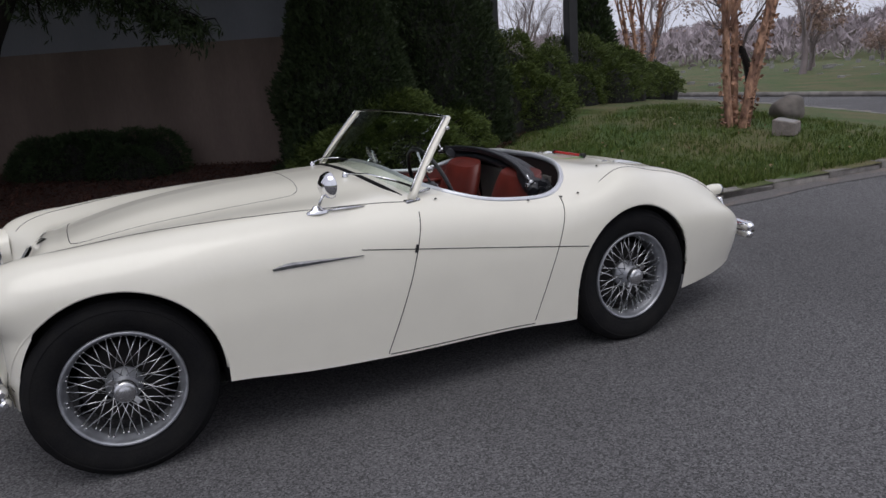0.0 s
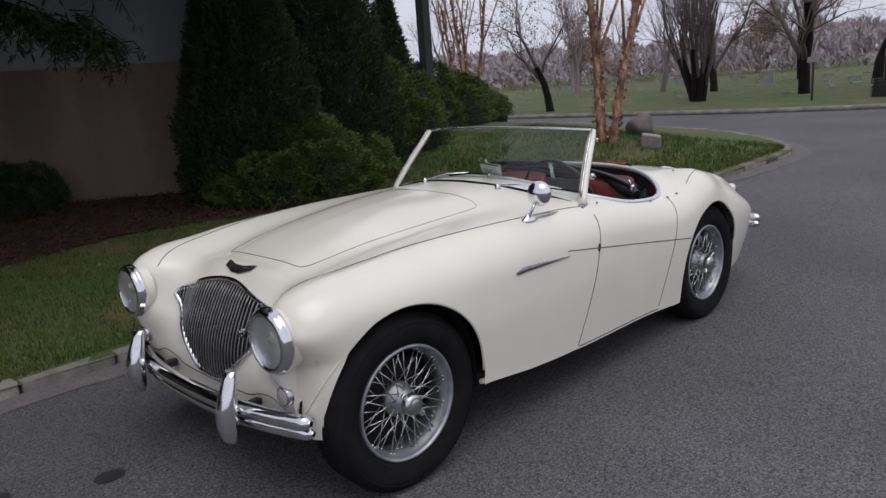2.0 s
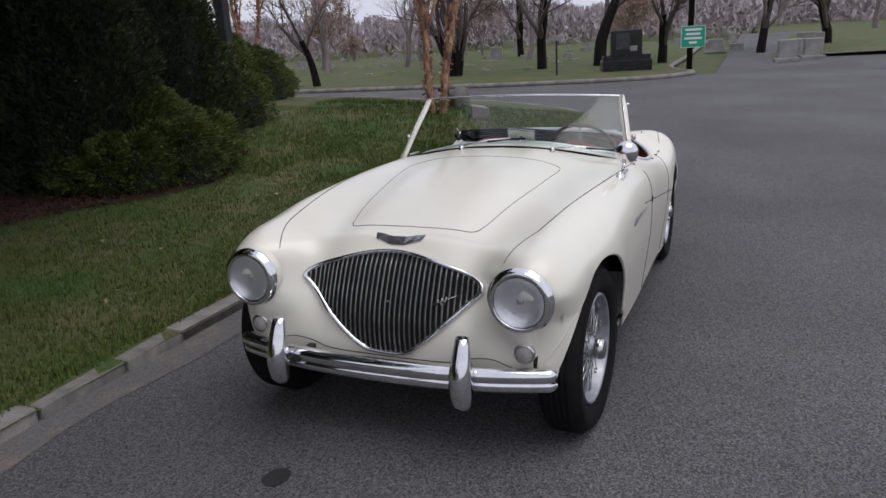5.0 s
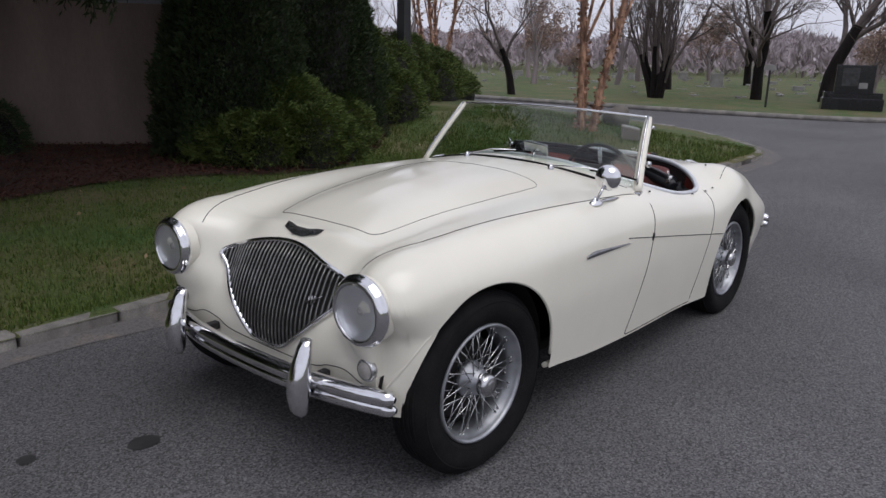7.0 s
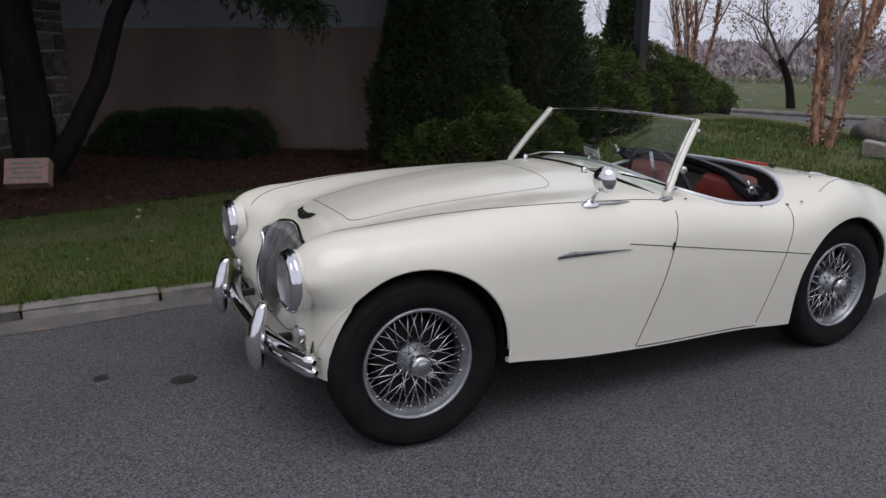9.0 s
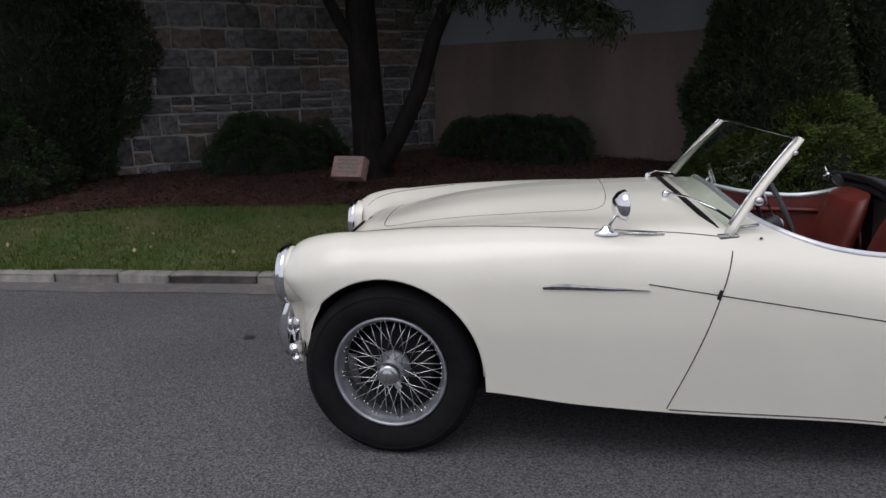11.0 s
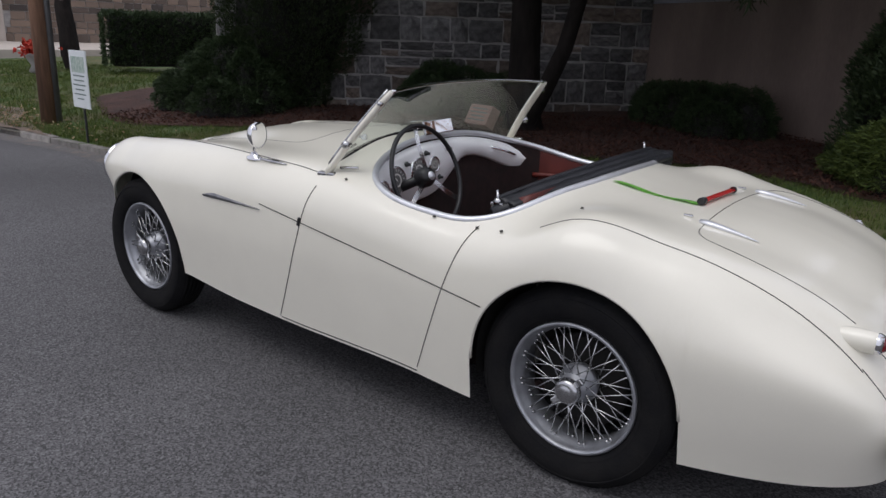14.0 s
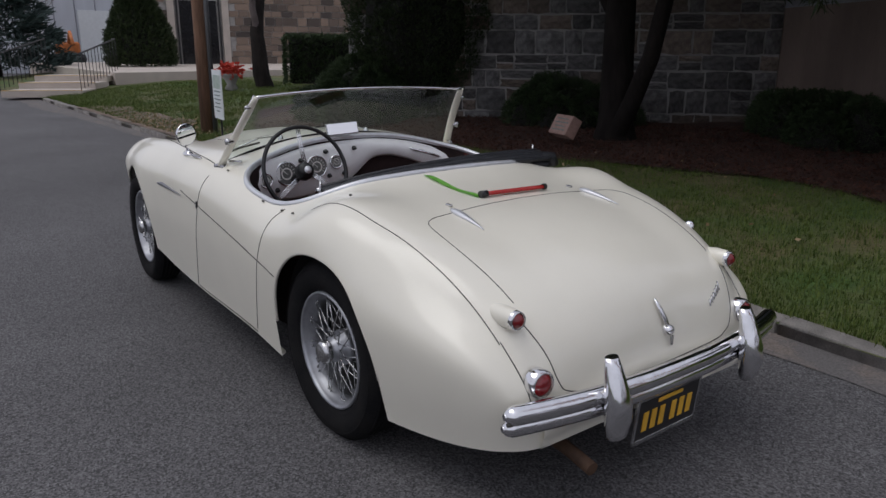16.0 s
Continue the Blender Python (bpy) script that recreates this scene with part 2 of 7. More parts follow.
def thing(name, label, category, loc=(0, 0, 0), rz=0, group="", kind=""):
    ob = new(name)
    ob.empty_display_size = 0.1
    ob.matrix_world = pose(*loc, 0, 0, rz)
    return tagged(ob, label, category, group, kind)


def solo(name, me, label, category, m=None, group="", kind="", material=None):
    """A thing that is one mesh."""
    if isinstance(me, bmesh.types.BMesh):
        d = bpy.data.meshes.new(name)
        me.to_mesh(d)
        me.free()
        me = d
        me.materials.append(material)
    ob = new(name, me)
    if m is not None:
        ob.matrix_world = m
    return tagged(ob, label, category, group, kind)


def smooth_bm(bm):
    for f in bm.faces:
        f.smooth = True
    return bm


def box(sx, sy, sz, bevel=0.0, at=(0, 0, 0), m=None, seg=2):
    bm = bmesh.new()
    bmesh.ops.create_cube(bm, size=1, matrix=(m or Matrix()) @ Matrix.Translation(at) @ Matrix.Diagonal((sx, sy, sz, 1)))
    if bevel:
        bmesh.ops.bevel(bm, geom=bm.edges[:], offset=bevel, segments=seg, affect="EDGES", profile=0.5)
    return bm


def join(*bms):
    """Several bmeshes as one."""
    out = bmesh.new()
    for b in bms:
        d = bpy.data.meshes.new("tmp")
        b.to_mesh(d)
        b.free()
        out.from_mesh(d)
        bpy.data.meshes.remove(d)
    return out


def tube(points, radius, sides=8, closed=False, cap=True, flat=1.0):
    """A tube along points; radius is one number or one for each point."""
    pts = [Vector(p) for p in points]
    n = len(pts)
    rs = radius if hasattr(radius, "__len__") else [radius] * n
    bm = bmesh.new()
    rings, up = [], None
    for i, p in enumerate(pts):
        a = pts[(i - 1) % n] if closed or i else p
        b = pts[(i + 1) % n] if closed or i < n - 1 else p
        d = (b - a).normalized()
        if up is None:
            up = d.orthogonal().normalized() if abs(d.z) > 0.9 else Vector((0, 0, 1))
        side = d.cross(up)
        side = side.normalized() if side.length > 1e-6 else d.orthogonal().normalized()
        up = side.cross(d).normalized()
        rings.append([bm.verts.new(p + rs[i] * (math.cos(w) * side + flat * math.sin(w) * up)) for w in (2 * math.pi * k / sides for k in range(sides))])
    for i in range(n if closed else n - 1):
        r0, r1 = rings[i], rings[(i + 1) % n]
        for k in range(sides):
            bm.faces.new((r0[k], r0[(k + 1) % sides], r1[(k + 1) % sides], r1[k])).smooth = True
    if cap and not closed:
        bm.faces.new(rings[0][::-1])
        bm.faces.new(rings[-1])
    bmesh.ops.recalc_face_normals(bm, faces=bm.faces)
    return bm


def lathe(profile, steps=32, axis="y", closed=False):
    """Turns (radius, along) pairs round an axis."""
    bm = bmesh.new()
    rings = []
    for r, a in profile:
        ring = []
        for k in range(steps):
            w = 2 * math.pi * k / steps
            c, s = r * math.cos(w), r * math.sin(w)
            ring.append(bm.verts.new({"y": (c, a, s), "x": (a, c, s), "z": (c, s, a)}[axis]))
        rings.append(ring)
    pairs = list(zip(rings, rings[1:])) + ([(rings[-1], rings[0])] if closed else [])
    for r0, r1 in pairs:
        for k in range(steps):
            bm.faces.new((r0[k], r0[(k + 1) % steps], r1[(k + 1) % steps], r1[k])).smooth = True
    bmesh.ops.remove_doubles(bm, verts=bm.verts, dist=1e-5)
    bmesh.ops.recalc_face_normals(bm, faces=bm.faces)
    return bm


def moved(bm, m):
    bmesh.ops.transform(bm, matrix=m, verts=bm.verts)
    return bm


def curve(xs, vs, ext=0.0):
    """A smooth function through knots; past the last it goes on straight for ext."""
    xs, vs = np.array(xs, float), np.array(vs, float)
    d = np.gradient(vs, xs)

    def at(x):
        over = min(max(x - xs[-1], 0.0), ext)
        x = min(max(x, xs[0]), xs[-1])
        if over > 0:
            return float(vs[-1] + d[-1] * over)
        i = min(max(int(np.searchsorted(xs, x)) - 1, 0), len(xs) - 2)
        h = xs[i + 1] - xs[i]
        u = (x - xs[i]) / h
        return float((2 * u**3 - 3 * u**2 + 1) * vs[i] + (u**3 - 2 * u**2 + u) * h * d[i] + (-2 * u**3 + 3 * u**2) * vs[i + 1] + (u**3 - u**2) * h * d[i + 1])
    return at


def spline(points, sub=8):
    """A smooth polyline through points."""
    p = [np.array(q, float) for q in points]
    p = [2 * p[0] - p[1]] + p + [2 * p[-1] - p[-2]]
    out = []
    for i in range(1, len(p) - 2):
        for k in range(sub):
            u = k / sub
            out.append(0.5 * (2 * p[i] + (p[i + 1] - p[i - 1]) * u + (2 * p[i - 1] - 5 * p[i] + 4 * p[i + 1] - p[i + 2]) * u**2 + (3 * p[i] - p[i - 1] - 3 * p[i + 1] + p[i + 2]) * u**3))
    out.append(p[-2])
    return np.array(out)


def sstep(a, b, x):
    u = min(max((x - a) / (b - a), 0), 1)
    return u * u * (3 - 2 * u)


# ---- ground ----
def road_z(x):
    """The road is level beside the car and climbs a little beyond its tail."""
    return 0.2 * sstep(1.4, 7.0, x)


KERB = spline([(-30, 0.2), (-22, 1.3), (-16, 1.45), (-10, 1.47), (-5, 1.53), (0, 1.56), (2, 1.45), (4, 1.18), (5.5, 0.94), (6.6, 0.88), (7.3, 1.05), (8.2, 1.65), (9.4, 3.0), (10.5, 5.3), (11.4, 8.0), (12.2, 12.0), (12.5, 20), (12.6, 34)], 10)


def kerb_dist(x, y):
    """Distance from the lawn's road edge, and its height there."""
    d = KERB - np.array((x, y))
    i = int((d**2).sum(1).argmin())
    return float(np.hypot(*d[i])), road_z(KERB[i][0])


def lawn_z(x, y):
    d, z = kerb_dist(x, y)
    hill = 0.35 * sstep(-0.6, 4.0, d) * sstep(-0.05, 0.5, d) * (0.55 + 0.45 * sstep(3.5, 5.5, x) + 0.25 * sstep(-3, -8, x)) + 0.1 * sstep(3, 9, d)
    wob = 0.02 * noise.noise((x * 0.8, y * 0.8, 0)) * sstep(0.1, 1, d)
    return z + 0.062 + hill + wob


def sheet(name, rows, material, label, category, smooth=True):
    nc = len(rows[0])
    v = [p for r in rows for p in r]
    f = [(i * nc + j, i * nc + j + 1, (i + 1) * nc + j + 1, (i + 1) * nc + j) for i in range(len(rows) - 1) for j in range(nc - 1)]
    return solo(name, mesh(name, v, f, material, smooth), label, category, kind="structure")


# the far ground reaches the horizon under everything
GX = [-1500, -400, -120, -60, -30, -15, -8, -3, 0, 1.4, 2.5, 4, 5.5, 7, 10, 14, 20, 40, 80, 200, 600, 1500]
GY = [-1500, -400, -120, -60, -25, -10, -4, 0, 4, 10, 20, 40, 80, 200, 600, 1500]
sheet("ground", [[(x, y, road_z(x) - 0.05 - 0.012 * max(0, math.hypot(x, y) - 60) * (1 if math.hypot(x, y) < 200 else 0)) for x in GX] for y in GY], M["grass"], "wide grassy ground reaching the horizon", "ground")
RX = list(np.linspace(-60, 1.4, 30)) + list(np.linspace(1.8, 8, 24)) + list(np.linspace(9, 16.5, 8))
sheet("road", [[(x, y, road_z(x) - 0.03 * sstep(-1, -9, y)) for x in RX] for y in list(np.linspace(-9, 4, 40)) + [6, 9, 14, 24, 40]], M["asphalt"], "worn grey asphalt driveway with fine gravel grain", "road")
sheet("road_far", [[(x, y, 0.2 + 0.02 * (x - 16.5)) for x in (16.5, 20, 26, 40)] for y in (-14, -9, -4, -1.5, -0.2)], M["asphalt"], "grey asphalt road going on uphill", "road")
# lawn between the kerb and the building: rows step away from the kerb
lawn_rows = []
for d in (0.0, 0.15, 0.4, 0.8, 1.3, 2.0, 2.8, 3.8, 5.0, 7.0, 9.5, 13.0):
    row = []
    for i, p in enumerate(KERB):
        w = 1 - d / 13.0
        tx, ty = 3.0 + (p[0] - 3.0) * (w if p[0] > 3 else 1), p[1] + d
        q = np.array((tx, ty)) if p[0] <= 3 else np.array((3.0, 14.0)) + (p - np.array((3.0, 14.0))) * (1 - d / 14.0)
        row.append((q[0], q[1], lawn_z(*q) if d else road_z(p[0]) + 0.062))
    lawn_rows.append(row)
sheet("lawn", lawn_rows, M["grass"], "spring lawn with thin yellowish patches behind the kerb", "lawn")
# mulch bed in front of the wall
bed = []
BED = [(-9.5, 3.6), (-7.6, 2.7), (-6.6, 2.6), (-5.2, 3.4), (-4.0, 3.7), (-2.2, 3.85), (-0.9, 4.2), (-0.1, 4.4), (0.6, 4.3), (1.4, 3.95), (2.3, 3.9), (3.2, 4.3), (4.3, 5.2), (6, 6.6), (9, 9.2)]
for u in np.linspace(0, 1, 10):
    bed.append([(x, y + u * 5.5, lawn_z(x, y + u * 5.5) + 0.012 + 0.025 * sstep(0, 0.1, u) + 0.02 * noise.noise((x * 3, y * 3 + u * 9, 1))) for x, y in spline(BED, 8)])
sheet("mulch_bed", bed, M["mulch"], "dark red-brown bark mulch bed along the building", "mulch bed")

# granite kerb: single stones
kerb = thing("kerb", "row of worn granite kerb stones along the lawn", "kerb", kind="structure")
kmesh = []
for i in range(4):
    rnd = random.Random(i)
    bm = box(1, 0.13, 0.17, 0.012, (0.5, 0.065, -0.075))
    for v in bm.verts:
        v.co += Vector((0, 0.008 * rnd.uniform(-1, 1), 0.008 * rnd.uniform(-1, 1)))
    d = bpy.data.meshes.new("kerb_stone")
    smooth_bm(bm).to_mesh(d)
    bm.free()
    d.materials.append(M["kerbstone"])
    kmesh.append(d)
seg = np.cumsum([0] + [float(np.hypot(*(KERB[i + 1] - KERB[i]))) for i in range(len(KERB) - 1)])


def along(s):
    return np.array((np.interp(s, seg, KERB[:, 0]), np.interp(s, seg, KERB[:, 1])))


s, i, rnd = 12.0, 0, random.Random(3)
while s < 62 and i < 300:
    length = rnd.uniform(0.38, 0.75) if s < 36 else rnd.uniform(0.3, 0.55)
    a, b = along(s), along(s + length)
    ang = math.degrees(math.atan2(b[1] - a[1], b[0] - a[0]))
    o = part("kerb_stone", kmesh[i % 4], None, kerb)
    o.matrix_world = pose(a[0], a[1], road_z(a[0]) + 0.062 + rnd.uniform(-0.01, 0.008), 0, 0, ang + rnd.uniform(-0.6, 0.6)) @ Matrix.Diagonal((length - 0.012, 1, 1, 1))
    s, i = s + length, i + 1


# a strip of sand and dust washed along the foot of the kerb
gut = []
for s_ in np.arange(10, 52, 0.25):
    a, b = along(s_), along(s_ + 0.1)
    nx, ny = (b - a)[1], -(b - a)[0]
    ln = math.hypot(nx, ny)
    wd = 0.16 + 0.16 * (0.5 + noise.noise((s_ * 0.9, 3, 0))) + 0.05 * noise.noise((s_ * 4, 9, 0)) + 0.3 * sstep(20, 14, s_)
    gut.append([(a[0] + nx / ln * (d * wd - 0.02), a[1] + ny / ln * (d * wd - 0.02), road_z(a[0]) + 0.007 - 0.0035 * d) for d in (0, 0.5, 1.0)])
sheet("gutter", gut, M["dust"], "pale sandy dust along the foot of the kerb", "gutter")

# bare sandy verge where cars have run over the lawn's edge by the pole
verge = []
for s_ in np.arange(15.5, 23.5, 0.2):
    a, b = along(s_), along(s_ + 0.1)
    nx, ny = -(b - a)[1], (b - a)[0]
    ln = math.hypot(nx, ny)
    wd = (0.75 + 0.35 * noise.noise((s_ * 0.8, 5, 0)) + 0.12 * noise.noise((s_ * 3, 7, 0))) * sstep(15.5, 17, s_) * sstep(23.5, 21, s_)
    row = []
    for d in np.linspace(0.02, max(wd, 0.03), 6):
        x, y = a[0] + nx / ln * d, a[1] + ny / ln * d
        row.append((x, y, lawn_z(x, y) + 0.022 + 0.012 * noise.noise((x * 4, y * 4, 2))))
    verge.append(row)
sheet("sandy_verge", verge, M["sand"], "bare sandy verge with dry leaves at the lawn's edge", "verge")

# ---- the car: body ----
car = thing("roadster", "cream vintage open two-seat roadster with red leather interior", "car")
KX = (-1.28, -1.0, -0.7, -0.35, 0.05, 0.3, 0.55, 0.75, 0.91, 1.12, 1.415)
Zc = curve(KX, (0.800, 0.872, 0.913, 0.932, 0.937, 0.937, 0.937, 0.937, 0.908, 0.857, 0.826), 0.6)      # crown on the centre line
Zv = curve(KX, (0.775, 0.825, 0.858, 0.880, 0.885, 0.865, 0.85, 0.85, 0.862, 0.848, 0.812), 0.6)       # between bonnet and wing
Yv = curve(KX, (0.36, 0.38, 0.40, 0.44, 0.47, 0.48, 0.48, 0.47, 0.45, 0.40, 0.36), 0.6)
Zf = curve(KX, (0.83, 0.85, 0.858, 0.858, 0.842, 0.812, 0.778, 0.766, 0.783, 0.850, 0.802), 0.6)      # crest of the wing
Yf = curve(KX, (0.585, 0.615, 0.635, 0.65, 0.655, 0.665, 0.675, 0.675, 0.66, 0.632, 0.592), 0.6)
Zm = curve(KX, (0.735, 0.755, 0.755, 0.757, 0.748, 0.729, 0.706, 0.695, 0.715, 0.769, 0.722), 0.6)      # shoulder
Ym = curve(KX, (0.715, 0.745, 0.75, 0.75, 0.75, 0.75, 0.75, 0.752, 0.755, 0.750, 0.702), 0.6)
W = curve(KX, (0.725, 0.775, 0.772, 0.77, 0.77, 0.77, 0.772, 0.775, 0.78, 0.78, 0.756), 0.6)       # greatest half width
Wb = curve(KX, (0.66, 0.73, 0.737, 0.735, 0.735, 0.735, 0.735, 0.738, 0.74, 0.74, 0.70), 0.6)
ZB = curve((-1.6, -1.3, -0.78, -0.45, -0.15, 0.55, 0.82, 1.2, 1.53, 1.8, 2.1), (0.30, 0.28, 0.28, 0.24, 0.22, 0.20, 0.18, 0.18, 0.185, 0.21, 0.27))
YS = curve((-1.28, -1.0, -0.7, -0.35, 0.05, 0.3, 0.75, 0.91, 1.06, 1.265, 1.415), (0.53, 0.57, 0.61, 0.645, 0.665, 0.70, 0.70, 0.695, 0.665, 0.63, 0.61))  # wing seam
ARCH = ((-1.135, 0.342, 0.358), (1.16, 0.335, 0.347))
COCK = (0.10, 0.985, 0.672)
XF, LF, XR, LR = -1.28, 0.255, 1.415, 0.615
HF, HR = 0.33, 0.245
CF, CR = 0.2, 0.13   # where the rounding ends and the upright end face begins


def section(x):
    return spline([(0, Zc(x)), (0.5 * Yv(x), Zc(x) - 0.22 * (Zc(x) - Zv(x))), (Yv(x), Zv(x)), (Yf(x), Zf(x)), (Ym(x), Zm(x)), (W(x), 0.58), (W(x) - 0.008, 0.42), (Wb(x), 0.16)], 14)


def cut(poly, idx, value, keep_above):
    """Keeps the part of a polyline where coordinate idx is above (or below) value, with the cut point added."""
    out = []
    for a, b in zip(poly[:-1], poly[1:]):
        ina, inb = ((a[idx] >= value) == keep_above), ((b[idx] >= value) == keep_above)
        if ina:
            out.append(a)
        if ina != inb:
            u = (value - a[idx]) / (b[idx] - a[idx])
            out.append(a + u * (b - a))
    if (poly[-1][idx] >= value) == keep_above:
        out.append(poly[-1])
    return np.array(out)


def resample(poly, n):
    d = np.r_[0, np.cumsum(np.linalg.norm(np.diff(poly, axis=0), axis=1))]
    t = np.linspace(0, d[-1], n)
    return np.stack([np.interp(t, d, poly[:, k]) for k in range(poly.shape[1])], 1)


def bottom(x, arch=True):
    z = ZB(x)
    if arch:
        for c, zc, r in ARCH:
            if abs(x - c) <= r + 1e-9:
                z = max(z, zc + math.sqrt(max(r * r - (x - c) ** 2, 0)))
    return z


def nose_dip(y, z):
    """The hollow between the grille and the headlights."""
    return 0.062 * np.exp(-((y - 0.385) / 0.115) ** 2) * np.clip((z - 0.44) / 0.18, 0, 1)


def station(x):
    """The half profile at x, with its ends closing over nose and tail: rows of x, y, z."""
    xs, ky, kz, h = max(x, XF), 1.0, 1.0, 0.4
    p = section(xs)
    if x < XF:
        c = math.sqrt(max(1 - ((XF - x) / LF) ** 2, 0))
        ky, kz, h = c**0.15, c**0.21, HF
        p = np.stack([p[:, 0] * ky, np.where(p[:, 1] > h, h + (p[:, 1] - h) * kz, p[:, 1])], 1)
    elif x > XR:
        u = (x - XR) / LR
        c = math.sqrt(max(1 - u**2, 0))
        ky, kz, h = c**0.174, c**0.49, HR
        p = np.stack([p[:, 0] * ky, np.where(p[:, 1] > h, h + (p[:, 1] - h) * kz, p[:, 1])], 1)
    xx = x + 0 * p[:, 1]
    if x < XF:
        xx = x + 0.24 * (p[:, 1] - 0.40) * sstep(XF, XF - LF, x) * np.clip(1 - (p[:, 0] / 0.55) ** 2, 0, 1)
        wing = np.clip((p[:, 0] - 0.28) / 0.22, 0, 1)
        wing = wing * wing * (3 - 2 * wing)
        xx = xx + (0.035 - 0.08 * wing * np.clip((p[:, 1] - 0.57) / 0.10, 0, 1) + nose_dip(p[:, 0], p[:, 1])) * sstep(XF + 0.02, XF - LF, x)
    return np.c_[xx, p[:, 0], p[:, 1]], ky


def body_grid():
    xs = list(np.linspace(XF, XR, 70)) + [XF - LF * math.sin(math.acos(CF) * u) for u in np.linspace(0, 1, 26)] + [XR + LR * math.sin(math.acos(CR) * u) for u in np.linspace(0, 1, 34)]
    for c, zc, r in ARCH:
        xs += [c + r * math.cos(math.pi * u) for u in np.linspace(0, 1, 41)] + [c - r - 0.0015, c + r + 0.0015]
    a, b, _ = COCK
    xs += [0.5 * (a + b) + 0.5 * (b - a) * math.cos(math.pi * u) for u in np.linspace(0, 1, 41)]
    xs = sorted(xs)
    xs = [x for i, x in enumerate(xs) if i == 0 or x - xs[i - 1] > 0.0008]
    rows = []
    for x in xs:
        p, ky = station(x)
        ys = YS(min(max(x, XF), XR)) * ky
        a, b, hw = COCK
        yc = 0.0
        if a < x < b:
            u = abs(2 * (x - a) / (b - a) - 1)
            yc = hw * (1 - u**3.2) ** (1 / 2.6)
        inner = cut(p, 1, ys, False)
        inner = inner[: 1 + int(np.argmax(inner[:, 1]))] if len(inner) else p[:2]
        if yc > 0.002:
            inner = cut(inner, 1, min(yc, ys - 0.02), True)
        outer = cut(p, 1, ys, True) if ys > 1e-4 else p
        outer = cut(outer, 2, bottom(x), True) if len(outer) > 1 else p[-2:]
        if len(inner) < 2:
            inner = p[:2]
        if len(outer) < 2:
            outer = p[-2:]
        rows.append((resample(inner, 26), resample(outer, 30)))
    # upright end faces below the rounding of nose and tail
    for end, bulge in ((0, -0.025), (-1, 0.035)):
        base = rows[end]
        zb = ZB(xs[end])
        extra = []
        for u in np.linspace(0, 1, 14)[1:]:
            new_row = []
            for seg_ in base:
                q = seg_.copy()
                z = q[:, 2].copy()
                q[:, 2] = z + (zb - z) * u
                lean = 0.24 * (q[:, 2] - z) * np.clip(1 - (q[:, 1] / 0.55) ** 2, 0, 1) if end == 0 else 0
                q[:, 0] += bulge * math.sin(math.pi * min(u * 1.15, 1)) * np.clip((z - zb) / 0.25, 0, 1) + lean
                if end == 0:
                    q[:, 0] += nose_dip(q[:, 1], q[:, 2]) - nose_dip(q[:, 1], z)
                    w = np.clip((q[:, 1] - 0.28) / 0.22, 0, 1)
                    q[:, 0] += 0.075 * w * w * (3 - 2 * w) * sstep(0.2, 0.62, u) * np.clip((z - 0.57) / 0.10, 0, 1)
                new_row.append(q)
            extra.append(tuple(new_row))
        if end == 0:
            rows, xs = extra[::-1] + rows, [xs[0]] * len(extra) + xs
        else:
            rows, xs = rows + extra, xs + [xs[-1]] * len(extra)
    return xs, rows


xs_body, rows_body = body_grid()
NI, NO = 26, 30
verts, faces, tags = [], [], []


def panel_of(c, outer):
    x, y, z = c[0], abs(c[1]), c[2]
    side = "l" if c[1] < 0 else "r"
    if outer:
        if x < 0.06 - 0.339 * (0.82 - z):
            return "front_wing_" + side
        if x < 0.77 - 0.36 * (0.75 - z):
            return "door_" + side
        return "rear_wing_" + side
    if x < 0.5:
        if -1.245 + 0.22 * y * y < x < -0.32 and y < 0.28 + 0.125 * (x + 1.226) / 0.8 and y < 0.405 - 3.0 * max(0, x + 0.36) ** 1:
            return "bonnet"
        return "front_shroud"
    if x > 1.385 and y < 0.495 - 0.06 * sstep(1.82, 2.02, x) and z > 0.38:
        return "boot_lid"
    return "rear_shroud"


for sgn in (-1, 1):
    for which, n in ((0, NI), (1, NO)):
        base = len(verts)
        for r in rows_body:
            verts += [(p[0], sgn * p[1], p[2]) for p in r[which]]
        for i in range(len(rows_body) - 1):
            for j in range(n - 1):
                q = (base + i * n + j, base + i * n + j + 1, base + (i + 1) * n + j + 1, base + (i + 1) * n + j)
                faces.append(q if sgn < 0 else q[::-1])
                tags.append(panel_of(np.mean([verts[k] for k in q], 0), which))

bm = bmesh.new()
bv = [bm.verts.new(v) for v in verts]
lay = bm.faces.layers.int.new("panel")
names = sorted(set(tags))
for q, t in zip(faces, tags):
    f = bm.faces.new([bv[k] for k in q])
    f[lay], f.smooth = names.index(t), True
bmesh.ops.remove_doubles(bm, verts=bm.verts, dist=0.0004)
bmesh.ops.dissolve_degenerate(bm, edges=bm.edges, dist=0.0002)
bmesh.ops.recalc_face_normals(bm, faces=bm.faces)
if sum(f.normal.z * f.calc_area() for f in bm.faces) < 0:
    bmesh.ops.reverse_faces(bm, faces=bm.faces)
bm.normal_update()
BODY = BVHTree.FromBMesh(bm)


@functools.lru_cache(maxsize=None)
def half_profile(x):
    return station(x)[0][:, 1:]


